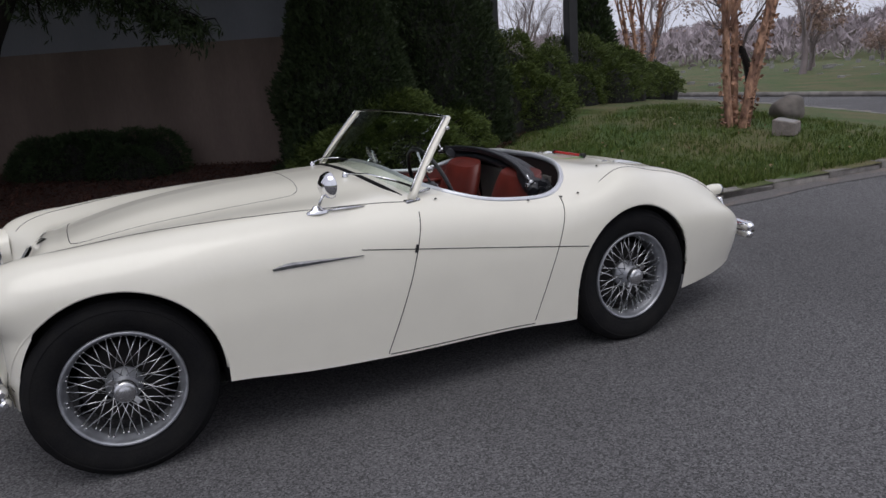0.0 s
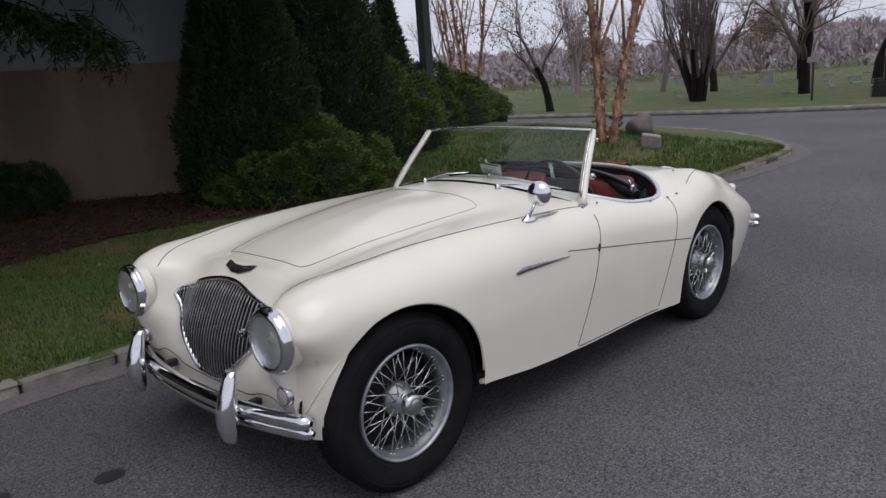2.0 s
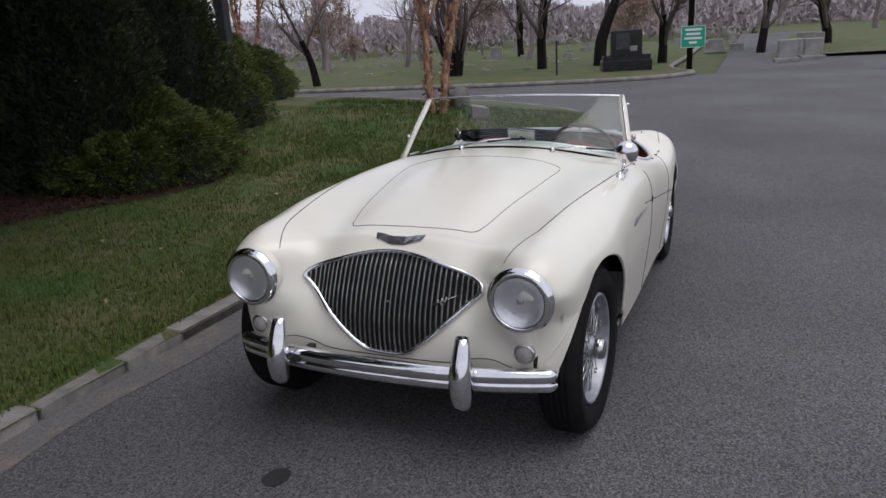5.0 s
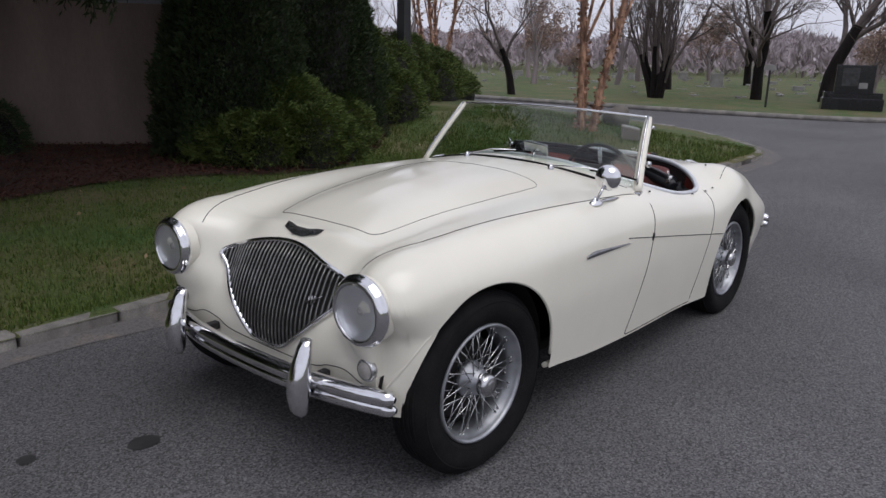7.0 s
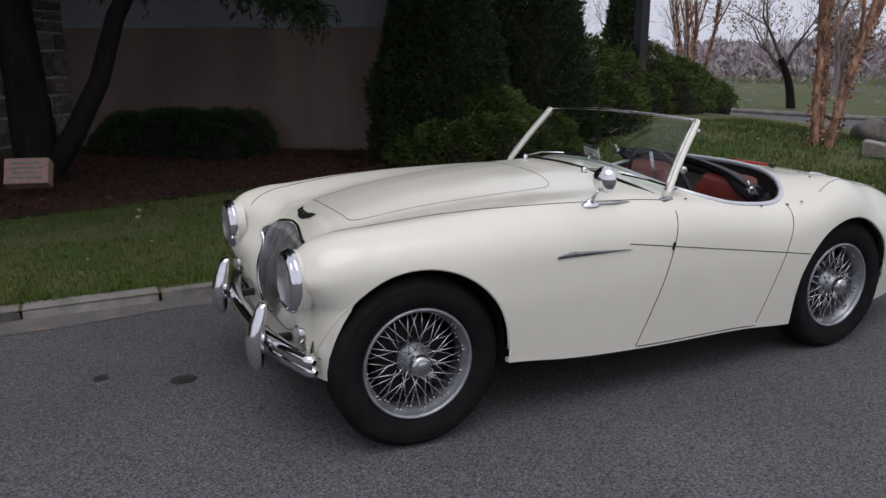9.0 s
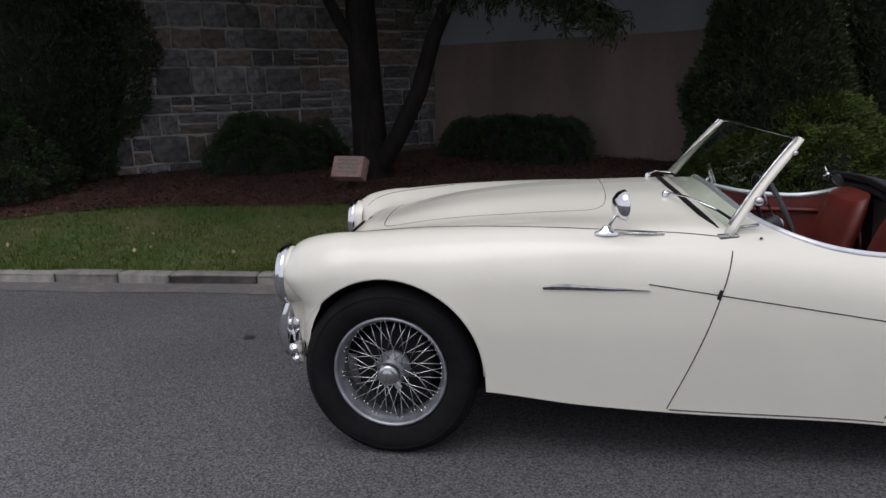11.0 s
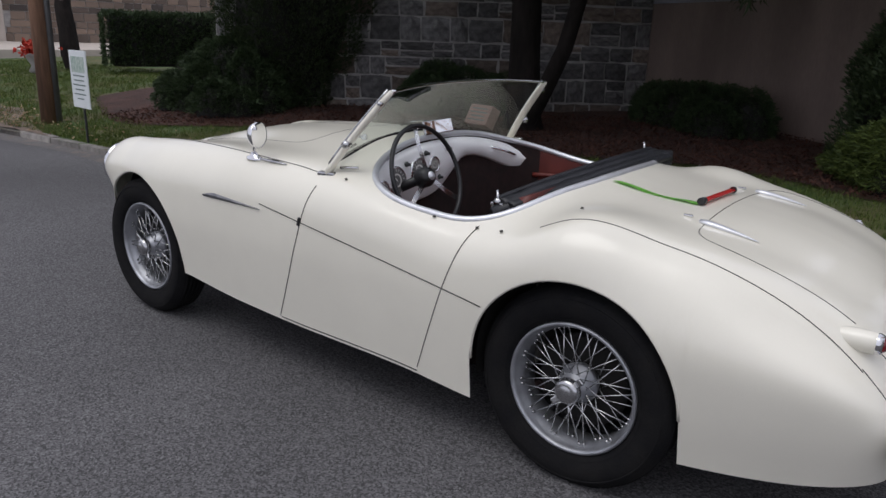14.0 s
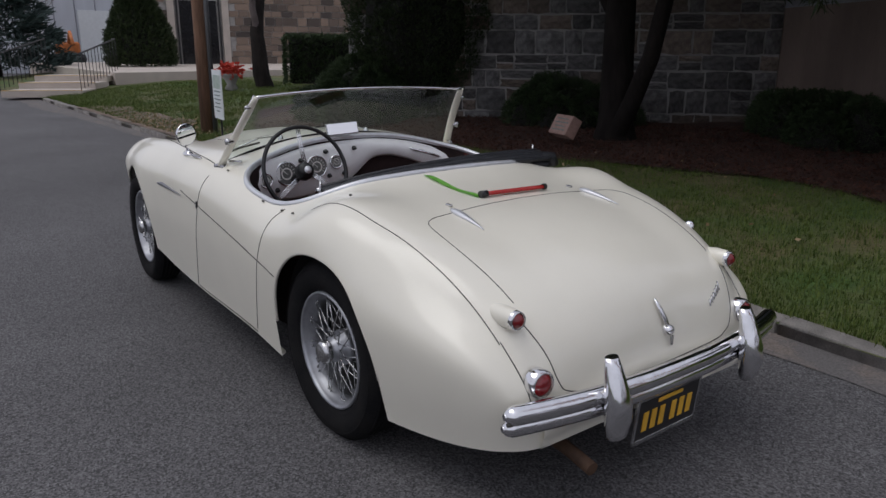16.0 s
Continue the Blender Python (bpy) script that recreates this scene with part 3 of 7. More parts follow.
def flank_normal(co):
    """The surface's own normal between nose and tail, free of the mesh's thin slivers beside the arches."""
    x, y, z = co.x, abs(co.y), co.z
    p = half_profile(round(x, 5))
    i = min(max(int(((p - (y, z)) ** 2).sum(1).argmin()), 2), len(p) - 3)
    t = p[i + 2] - p[i - 2]
    n2 = np.array((-t[1], t[0])) / (np.hypot(*t) + 1e-9)
    if n2[0] < 0 or (n2[0] < 0.2 and n2[1] < 0):
        n2 = -n2

    def offset(q):
        d = q - (y, z)
        along_ = d @ np.array((n2[1], -n2[0]))
        o = np.argsort(abs(along_))[:2]
        w = np.abs(along_[o])
        return float((d[o] @ n2) @ (w[::-1] / (w.sum() + 1e-9)))
    e = 0.012
    slope = (offset(half_profile(round(x + e, 5))) - offset(half_profile(round(x - e, 5)))) / (2 * e)
    return Vector((-slope, math.copysign(n2[0], co.y), n2[1])).normalized()


PANEL_LABEL = {"boot_lid": "cream boot lid with thin shut line", "bonnet": "cream bonnet with raised middle"}
for k, name in enumerate(names):
    vs, fs, nr, seen = [], [], [], {}
    for f in bm.faces:
        if f[lay] == k:
            ids = []
            for v in f.verts:
                if v.index not in seen:
                    seen[v.index] = len(vs)
                    vs.append(tuple(v.co))
                    nr.append(tuple(flank_normal(v.co) if "wing" in name and any(abs(abs(v.co.x - c_) - r_) < 0.06 for c_, _, r_ in ARCH) and -1.2 < v.co.x < 1.75 and v.co.z < Zm(v.co.x) - 0.02 else v.normal))
                ids.append(seen[v.index])
            fs.append(ids)
    me = mesh(name, vs, fs, M["paint"])
    me.normals_split_custom_set_from_vertices(nr)
    part(name.rsplit("_", 1)[0] if name[-2:] in ("_l", "_r") else name, me, None, car, PANEL_LABEL.get(name, ""))
bm.free()


def on_body(p, d):
    """The place and normal where a ray meets the body."""
    loc, nor, _, _ = BODY.ray_cast(Vector(p), Vector(d))
    return loc, nor


def from_side(x, z, sgn=-1, off=0.0):
    loc, nor = on_body((x, sgn * 2, z), (0, -sgn, 0))
    return None if loc is None else loc + off * nor


def from_top(x, y, off=0.0):
    loc, nor = on_body((x, y, 2), (0, 0, -1))
    return None if loc is None else loc + off * nor


def from_front(y, z, off=0.0):
    loc, nor = on_body((-3, y, z), (1, 0, 0))
    return None if loc is None else loc + off * nor


def from_rear(y, z, off=0.0):
    loc, nor = on_body((3, y, z), (-1, 0, 0))
    return None if loc is None else loc + off * nor


def line_on(points, how, r=0.0022, material="gap", name="shut_line", extra=()):
    pts = [how(*p, *extra) for p in resample(spline(points, 10), max(12, 8 * len(points)))]
    pts = [p for p in pts if p is not None]
    if len(pts) > 2:
        return part(name, tube(pts, r, 6), M[material], car)


for sg in (-1, 1):
    side = lambda x, z, s=sg: from_side(x, z, s)
    line_on([(0.06 - 0.339 * (0.82 - z) + 0.015 * math.sin(math.pi * (z - 0.24) / 0.6), z) for z in np.linspace(0.80, 0.235, 9)], side, 0.0022)
    line_on([(0.77 - 0.36 * (0.75 - z), z) for z in np.linspace(0.765, 0.225, 9)], side, 0.002)
    line_on([(x, ZB(x) + 0.012) for x in np.linspace(-0.13, 0.58, 8)], side, 0.0025)
    # the pressed crease is drawn by its shade, as a thin dark line
    line_on([(x, 0.662 - 0.15 * x) for x in np.linspace(-0.22, 0.86, 9)], side, 0.0023, "gap", "swage_line")
    top = lambda x, y: from_top(x, y)
    line_on([(x, sg * (YS(x) + 0.001)) for x in np.linspace(-1.27, 0.04, 12)], top, 0.0022)
    line_on([(x, sg * (YS(x) + 0.001)) for x in np.linspace(1.0, 1.415, 6)] + [(1.61, sg * 0.597), (1.78, sg * 0.581), (1.91, sg * 0.565)], top, 0.0018)
    line_on([(sg * 0.5605, 0.562), (sg * 0.556, 0.53), (sg * 0.548, 0.48), (sg * 0.538, 0.42), (sg * 0.53, 0.36)], from_rear, 0.0018)
    line_on([(sg * 0.487, 0.605), (sg * 0.455, 0.525), (sg * 0.432, 0.45), (sg * 0.40, 0.41), (sg * 0.3, 0.395), (0.0, 0.39)], from_rear, 0.0018)
    # bonnet
    line_on([(-1.245, 0.0), (-1.242, sg * 0.13), (-1.236, sg * 0.235), (-1.226, sg * 0.262), (-1.205, sg * 0.278), (-1.18, sg * 0.286)], top, 0.0018)
    line_on([(-1.18, sg * 0.286), (-1.1, sg * 0.303), (-0.9, sg * 0.334), (-0.7, sg * 0.363), (-0.5, sg * 0.388), (-0.40, sg * 0.394), (-0.36, sg * 0.375), (-0.335, sg * 0.32), (-0.325, sg * 0.2), (-0.325, 0)], top, 0.0013)
    line_on([(-1.47, sg * 0.462), (-1.40, sg * 0.49), (-1.34, sg * 0.512), (-1.27, sg * 0.532)], top, 0.0018)
    # boot lid
    line_on([(1.385, 0.0), (1.39, sg * 0.25), (1.40, sg * 0.40), (1.43, sg * 0.465), (1.49, sg * 0.49), (1.64, sg * 0.495), (1.83, sg * 0.48), (1.865, sg * 0.476)], top, 0.0016)
# lower shroud joint between grille and bumper
line_on([(-0.62, 0.375), (-0.50, 0.385), (-0.42, 0.41), (-0.33, 0.40), (-0.24, 0.375), (0.0, 0.37), (0.24, 0.375), (0.33, 0.40), (0.42, 0.41), (0.50, 0.385), (0.62, 0.375)], from_front, 0.002)

# ---- the car: chassis, wheels ----
def wheel_parts(parent):
    """A tyre on a wire-spoked rim with knock-off hub; the outer face looks to -y."""
    tyre = lathe([(0.215, -0.055), (0.222, -0.066), (0.245, -0.078), (0.275, -0.084), (0.300, -0.080), (0.314, -0.070), (0.318, -0.062), (0.3265, -0.055), (0.3275, -0.030), (0.3275, 0.030), (0.3265, 0.055), (0.315, 0.068), (0.29, 0.082), (0.25, 0.078), (0.215, 0.055)], 72)
    t = part("tyre", tyre, M["rubber"], parent, "black tyre with ribbed tread and worn sidewall")
    ribs = join(*[lathe([(0.327, y - 0.003), (0.3305, y - 0.002), (0.3305, y + 0.010), (0.327, y + 0.011)], 72) for y in (-0.048, -0.026, -0.004, 0.018, 0.040)])
    part("tread", ribs, M["rubber"], t)
    part("sidewall_ring", join(lathe([(0.2955, -0.0815), (0.2985, -0.0835), (0.3015, -0.0805)], 72), lathe([(0.229, -0.0705), (0.232, -0.0735), (0.236, -0.0745)], 72)), M["rubber"], t)
    rim = lathe([(0.217, -0.058), (0.216, -0.066), (0.211, -0.070), (0.205, -0.067), (0.202, -0.056), (0.198, -0.040), (0.190, -0.030), (0.187, -0.008), (0.190, 0.03), (0.20, 0.06), (0.214, 0.06)], 72)
    r = part("rim", rim, M["silver"], parent, "silver-painted wire wheel rim")
    hub = lathe([(0.0, 0.02), (0.06, 0.02), (0.066, 0.0), (0.064, -0.014), (0.050, -0.020), (0.046, -0.05), (0.036, -0.056), (0.034, -0.074), (0.0, -0.076)], 32)
    h = part("hub", hub, M["silver"], parent, "grey painted splined hub")
    knock = lathe([(0.036, -0.062), (0.042, -0.070), (0.042, -0.084), (0.038, -0.094), (0.030, -0.101), (0.026, -0.100), (0.022, -0.103), (0.0, -0.104)], 28)
    wings = join(*[moved(box(0.034, 0.012, 0.022, 0.004), Matrix.Rotation(a, 4, "Y") @ Matrix.Translation((0.052, -0.082, 0)) @ Matrix.Rotation(-0.25, 4, "Z")) for a in (0.5, 0.5 + math.pi)])
    part("knock_off", join(knock, wings), M["dull_chrome"], h, "worn two-eared knock-off nut")
    drum = lathe([(0.0, 0.055), (0.15, 0.055), (0.155, 0.03), (0.14, 0.02), (0.0, 0.018)], 40)
    part("brake_drum", drum, M["void"], parent)
    # spokes: a crossed outer set and a crossed inner set, sharing four meshes
    metal = M["steel"]
    kinds = []
    for (r0, y0, r1, y1, twist) in ((0.045, -0.046, 0.194, -0.036, 0.62), (0.045, -0.046, 0.194, -0.036, -0.62), (0.062, 0.004, 0.187, -0.014, 0.55), (0.062, 0.004, 0.187, -0.014, -0.55)):
        bm_ = tube([(r0 * math.cos(twist), y0, r0 * math.sin(twist)), (r1, y1, 0)], 0.0021, 6)
        bm2 = tube([(r1 * 0.965 + 0.035 * r0 * math.cos(twist), y1 * 0.965 + 0.035 * y0, 0.035 * r0 * math.sin(twist)), (r1 + 0.003, y1, 0)], 0.0046, 6)
        d = bpy.data.meshes.new("spoke")
        j = join(bm_, bm2)
        j.to_mesh(d)
        j.free()
        d.materials.append(metal)
        kinds.append(d)
    for k in range(12):
        for q, me in enumerate(kinds):
            o = new("spoke", me)
            o.parent = r
            o.matrix_basis = Matrix.Rotation(2 * math.pi * (k + (0.0, 0.16, 0.5, 0.66)[q]) / 12, 4, "Y")


first = new("wheel")
first.parent = car
wheel_parts(first)


def wheel_copy(m):
    made = {}
    for o in (first, *first.children_recursive):
        made[o] = o.copy()
        scene.collection.objects.link(made[o])
        made[o].parent = made.get(o.parent, car)
    made[first].matrix_basis = m


first.matrix_basis = pose(-1.134, -0.648, 0.327, 0, 20, -2.5)
wheel_copy(pose(1.166, -0.655, 0.321, 0, -75, 0))
wheel_copy(pose(-1.134, 0.648, 0.327, 0, 50, 177.5))
wheel_copy(pose(1.166, 0.655, 0.321, 0, 10, 180))

# dark inside of the arches, floor pan, axles, exhaust
for sg in (-1, 1):
    for (c, zc, r) in ARCH:
        liner = bmesh.new()
        ring = []
        for k in range(25):
            a = math.pi * k / 24
            rr = r + 0.012
            pts = [(c + rr * math.cos(a), sg * y, zc + rr * math.sin(a)) for y in (0.70 if c > 0 else 0.70 - 0.12 * max(0, -math.cos(a)), 0.45)]
            ring.append([liner.verts.new(p) for p in pts])
        for a_, b_ in zip(ring, ring[1:]):
            liner.faces.new((a_[0], a_[1], b_[1], b_[0]))
        bk = [r_[1] for r_ in ring]
        liner.faces.new(bk)
        low = [liner.verts.new((c + s_ * (r + 0.012), sg * 0.45, 0.17 if c > 0 or s_ > 0 else 0.33)) for s_ in (1, -1)]
        liner.faces.new((bk[0], low[0], low[1], bk[-1]))
        low2 = [liner.verts.new((c + s_ * (r + 0.012), sg * (0.70 if c > 0 or s_ > 0 else 0.56), 0.26 if c > 0 or s_ > 0 else 0.31)) for s_ in (1, -1)]
        for s_ in (0, 1):
            e = ring[0] if s_ == 0 else ring[-1]
            liner.faces.new((e[0], e[1], low[s_], low2[s_]))
        part("wheel_arch_liner", liner, M["void"], car)
        # rolled lip of the arch
        lip = []
        for k in range(33):
            a = math.pi * (k / 32)
            x, z = c + r * math.cos(a), zc + r * math.sin(a)
            q = from_side(x, z + 0.004, sg)
            if q:
                lip.append(q + Vector((0, -sg * 0.006, -0.004)))
        if len(lip) > 5:
            part("wheel_arch_lip", tube(lip, 0.007, 6), M["paint"], car)
part("underside", box(2.9, 1.05, 0.05, 0.01, (0.15, 0, 0.215)), M["void"], car)
part("front_pan", box(0.26, 0.86, 0.03, 0.01, (-1.33, 0, 0.315)), M["void"], car)
part("rear_pan", box(0.55, 0.95, 0.03, 0.01, (1.72, 0, 0.26)), M["void"], car)
part("radiator_backing", box(0.02, 0.9, 0.42, 0, (-1.30, 0, 0.52)), M["void"], car)
sills = [[Vector((x, sg * (Wb(x) - 0.012), ZB(x) + 0.004)) for x in np.linspace(-0.77, 0.79, 30)] for sg in (-1, 1)]
for pl in sills:
    part("sill", tube(pl, 0.011, 8), M["paint"], car)
part("axle", tube([(1.16, -0.6, 0.327), (1.16, 0.6, 0.327)], 0.04, 10), M["void"], car)
part("exhaust_pipe", tube([(0.4, -0.30, 0.17), (1.7, -0.33, 0.19), (1.98, -0.35, 0.19), (2.10, -0.36, 0.175)], 0.022, 12), mat("rusty_pipe", (0.12, 0.07, 0.045), 0.7, 0.5, var=0.5, scale=20), car, "rusty exhaust tailpipe")

# ---- the car: nose ----
GR = [(0.075, 0.396), (0.0, 0.392), (-0.075, 0.396), (-0.14, 0.435), (-0.26, 0.54), (-0.35, 0.62), (-0.372, 0.645), (-0.35, 0.668), (-0.26, 0.702), (-0.13, 0.736), (0.0, 0.749), (0.13, 0.736), (0.26, 0.702), (0.35, 0.668), (0.372, 0.645), (0.35, 0.62), (0.26, 0.54), (0.14, 0.435)]


def nose_x(y, z):
    """Flat leaning plane of the grille, a little proud of the shroud."""
    p = from_front(y, z)
    return (p.x if p else -1.49)


grille = part("grille", tube([(nose_x(y, z) - 0.010, y, z) for y, z in resample(spline(GR + [GR[0]], 8), 120)[:-1]], 0.0115, 8, closed=True, flat=0.8), M["chrome"], car, "chrome-framed grille with vertical wavy bars")
# black sheet over the closed shroud, painted as the shaded depth behind the bars
bk = bmesh.new()
loop = resample(spline(GR + [GR[0]], 6), 73)[:-1]
rings = []
for k in (1.0, 0.8, 0.6, 0.4, 0.2, 0.02):
    ring = []
    for y, z in loop:
        yy, zz = y * k, 0.58 + (z - 0.58) * k
        ring.append(bk.verts.new((nose_x(yy, zz) - 0.006, yy, zz)))
    rings.append(ring)
for a_, b_ in zip(rings, rings[1:]):
    for i in range(len(a_)):
        bk.faces.new((a_[i], a_[(i + 1) % len(a_)], b_[(i + 1) % len(a_)], b_[i]))
part("grille_backing", bk, M["void"], grille, "black sheet for the shaded gap behind the bars")
outline = resample(spline(GR + [GR[0]], 12), 400)
for k in range(-17, 18):
    y = k * 0.0207
    zs = [outline[i][1] + (outline[i + 1][1] - outline[i][1]) * ((y - outline[i][0]) / (outline[i + 1][0] - outline[i][0])) for i in range(len(outline) - 1) if (outline[i][0] - y) * (outline[i + 1][0] - y) < 0]
    if len(zs) >= 2:
        z0, z1 = min(zs) + 0.004, max(zs) - 0.004
        pts = []
        for u in np.linspace(0, 1, 9):
            z = z0 + u * (z1 - z0)
            xb = nose_x(y, z)
            pts.append((xb - 0.013 - 0.014 * math.sin(math.pi * u) * (z1 - z0) / 0.38, y, z))
        part("bar", tube(pts, 0.0033, 6), M["grille_bar"], grille)
# slanted script badge on the bars
bd = [tube([(nose_x(-0.24, 0.6) - 0.032, -0.205 - 0.016 * i, 0.575 + 0.006 * i), (nose_x(-0.24, 0.6) - 0.032, -0.215 - 0.016 * i, 0.612 + 0.006 * i)], 0.004, 6) for i in range(3)]
bd.append(tube([(nose_x(-0.24, 0.6) - 0.033, -0.195, 0.588), (nose_x(-0.24, 0.6) - 0.033, -0.29, 0.632)], [0.005, 0.001], 6))
part("grille_badge", join(*bd), M["dull_chrome"], grille, "small slanted chrome script badge")
# winged badge ahead of the bonnet
wing_pts = [(-0.105, 0.02), (-0.07, 0.012), (-0.03, 0.0), (0.03, 0.0), (0.07, 0.012), (0.105, 0.02)]
wb = bmesh.new()
r0 = [wb.verts.new(from_top(-1.335 + dx * 0.8, y, 0.006)) for y, dx in wing_pts]
r1 = [wb.verts.new(from_top(-1.358 + 0.6 * dx - 0.006 * (1 - abs(y) / 0.105), y * 0.9, 0.005)) for y, dx in wing_pts]
for i in range(5):
    wb.faces.new((r0[i], r0[i + 1], r1[i + 1], r1[i]))
bmesh.ops.solidify(wb, geom=wb.faces[:], thickness=0.006)
part("bonnet_badge", wb, M["dull_chrome"], car, "winged chrome badge ahead of the bonnet")


def on_nose(name, lab, bms, y, z, tilt=0, dx=0.0, scale=1.0):
    """A lamp built along -x, set on the nose at y, z."""
    p = from_front(y, z)
    x = p.x if p else -1.5
    holder = new(name)
    holder.parent = car
    tagged(holder, lab)
    holder.matrix_basis = pose(x + dx, y, z, 0, 0, tilt) @ Matrix.Diagonal((0.6, scale, scale, 1))
    for n, b_, m_ in bms:
        part(n, b_, M[m_], holder)


for sg in (-1, 1):
    on_nose("headlight", "round chrome-rimmed glass headlight", [
        ("bowl", lathe([(0.112, 0.09), (0.115, 0.02), (0.116, -0.005)], 40, "x"), "paint"),
        ("rim", lathe([(0.1175, 0.025), (0.1225, 0.012), (0.1225, -0.006), (0.117, -0.012), (0.117, -0.026), (0.109, -0.040), (0.100, -0.044), (0.096, -0.040), (0.094, -0.03)], 48, "x"), "chrome"),
        ("reflector", lathe([(0.092, -0.038), (0.084, -0.026), (0.066, -0.012), (0.04, -0.004), (0.0, 0.0)], 32, "x"), "reflector"),
        ("bulb", lathe([(0.0, -0.012), (0.013, -0.008), (0.016, 0.006), (0.01, 0.03)], 16, "x"), "amber"),
        ("lens", lathe([(0.092, -0.038), (0.075, -0.047), (0.045, -0.055), (0.0, -0.059)], 40, "x"), "lens"),
    ], sg * 0.545, 0.66, dx=-0.004, scale=0.95)
    on_nose("side_light", "small round clear-lens side light", [
        ("rim", lathe([(0.036, 0.03), (0.038, 0.0), (0.034, -0.010), (0.029, -0.010)], 28, "x"), "dull_chrome"),
        ("lens", lathe([(0.030, -0.006), (0.024, -0.022), (0.012, -0.03), (0.0, -0.032)], 28, "x"), "amber"),
    ], sg * 0.548, 0.458, dx=-0.012)


def bumper(name, lab, x0, half, zc, bow, sgn_x):
    """A double-rolled chrome blade that bows back towards its ends."""
    ys = half * np.sin(np.linspace(-0.5 * math.pi, 0.5 * math.pi, 61))

    def bx(y):
        return x0 - sgn_x * bow * (abs(y) / half) ** 2.4
    bars = []
    for dz, r in ((0.019, 0.029), (-0.020, 0.026)):
        bars.append(tube([(bx(y) - sgn_x * (0 if dz > 0 else 0.006), y, zc + dz) for y in ys], [r * math.sqrt(max(0.12, 1 - max(0, (abs(y) - half + 0.03) / 0.03) ** 2)) for y in ys], 14))
    b_ = part(name, join(*bars), M["chrome"], car, lab)
    # dark strip paints the shade in the crease between the two rolls
    part("groove", tube([(bx(y) + sgn_x * 0.013, y, zc + 0.0005) for y in ys], 0.006, 6), M["gap"], b_)
    return bx


bxf = bumper("front_bumper", "chrome double-rolled front bumper", -1.615, 0.655, 0.362, 0.10, -1)
bxr = bumper("rear_bumper", "chrome double-rolled rear bumper", 2.125, 0.66, 0.395, 0.085, 1)


def overrider(x, y, z0, z1, sx):
    """A tall horn-shaped bumper guard, wide at its foot and narrow and cut off at the top."""
    bm_ = bmesh.new()
    rings = []
    prof = [(0.0, 0.020, 0.018), (0.08, 0.030, 0.034), (0.3, 0.034, 0.046), (0.5, 0.033, 0.046), (0.7, 0.028, 0.038), (0.9, 0.022, 0.028), (1.0, 0.018, 0.020)]
    for u, wy, wx in prof:
        z = z0 + u * (z1 - z0)
        off = -sx * 0.028 * max(0, u - 0.45) * 2.2
        rings.append([bm_.verts.new((x + off + sx * wx * (math.cos(a) if math.cos(a) > 0 else 0.6 * math.cos(a)), y + 1.3 * wy * math.sin(a), z)) for a in (2 * math.pi * k / 16 for k in range(16))])
    for a_, b_ in zip(rings, rings[1:]):
        for k in range(16):
            bm_.faces.new((a_[k], a_[(k + 1) % 16], b_[(k + 1) % 16], b_[k])).smooth = True
    bm_.faces.new(rings[0][::-1])
    bm_.faces.new(rings[-1])
    bmesh.ops.recalc_face_normals(bm_, faces=bm_.faces)
    part("overrider", bm_, M["chrome"], car, "tall worn chrome bumper guard")


overrider(-1.648, -0.352, 0.275, 0.53, -1)
overrider(-1.648, 0.398, 0.275, 0.53, -1)
overrider(2.155, -0.335, 0.29, 0.535, 1)
overrider(2.155, 0.335, 0.29, 0.535, 1)
for x_, sx in ((-1.57, -1), (2.07, 1)):
    for y in (-0.33, 0.33):
        part("bumper_bracket", box(0.12, 0.03, 0.03, 0.004, (x_, y, 0.372)), M["iron"], car)

# ---- the car: windscreen ----
def ws(u, v):
    """The windscreen's surface: u from -1 to 1 across, v from 0 at the base to 1 at the top."""
    y = u * (0.652 + (0.565 - 0.652) * v)
    base = Vector((-0.045 + 0.105 * u * u, y, 0.945 - 0.095 * u * u))
    top = Vector((0.235 + 0.06 * u * u, y, 1.178 - 0.02 * u * u))
    p = base.lerp(top, v)
    p.x += -0.01 * math.sin(math.pi * v)
    return p


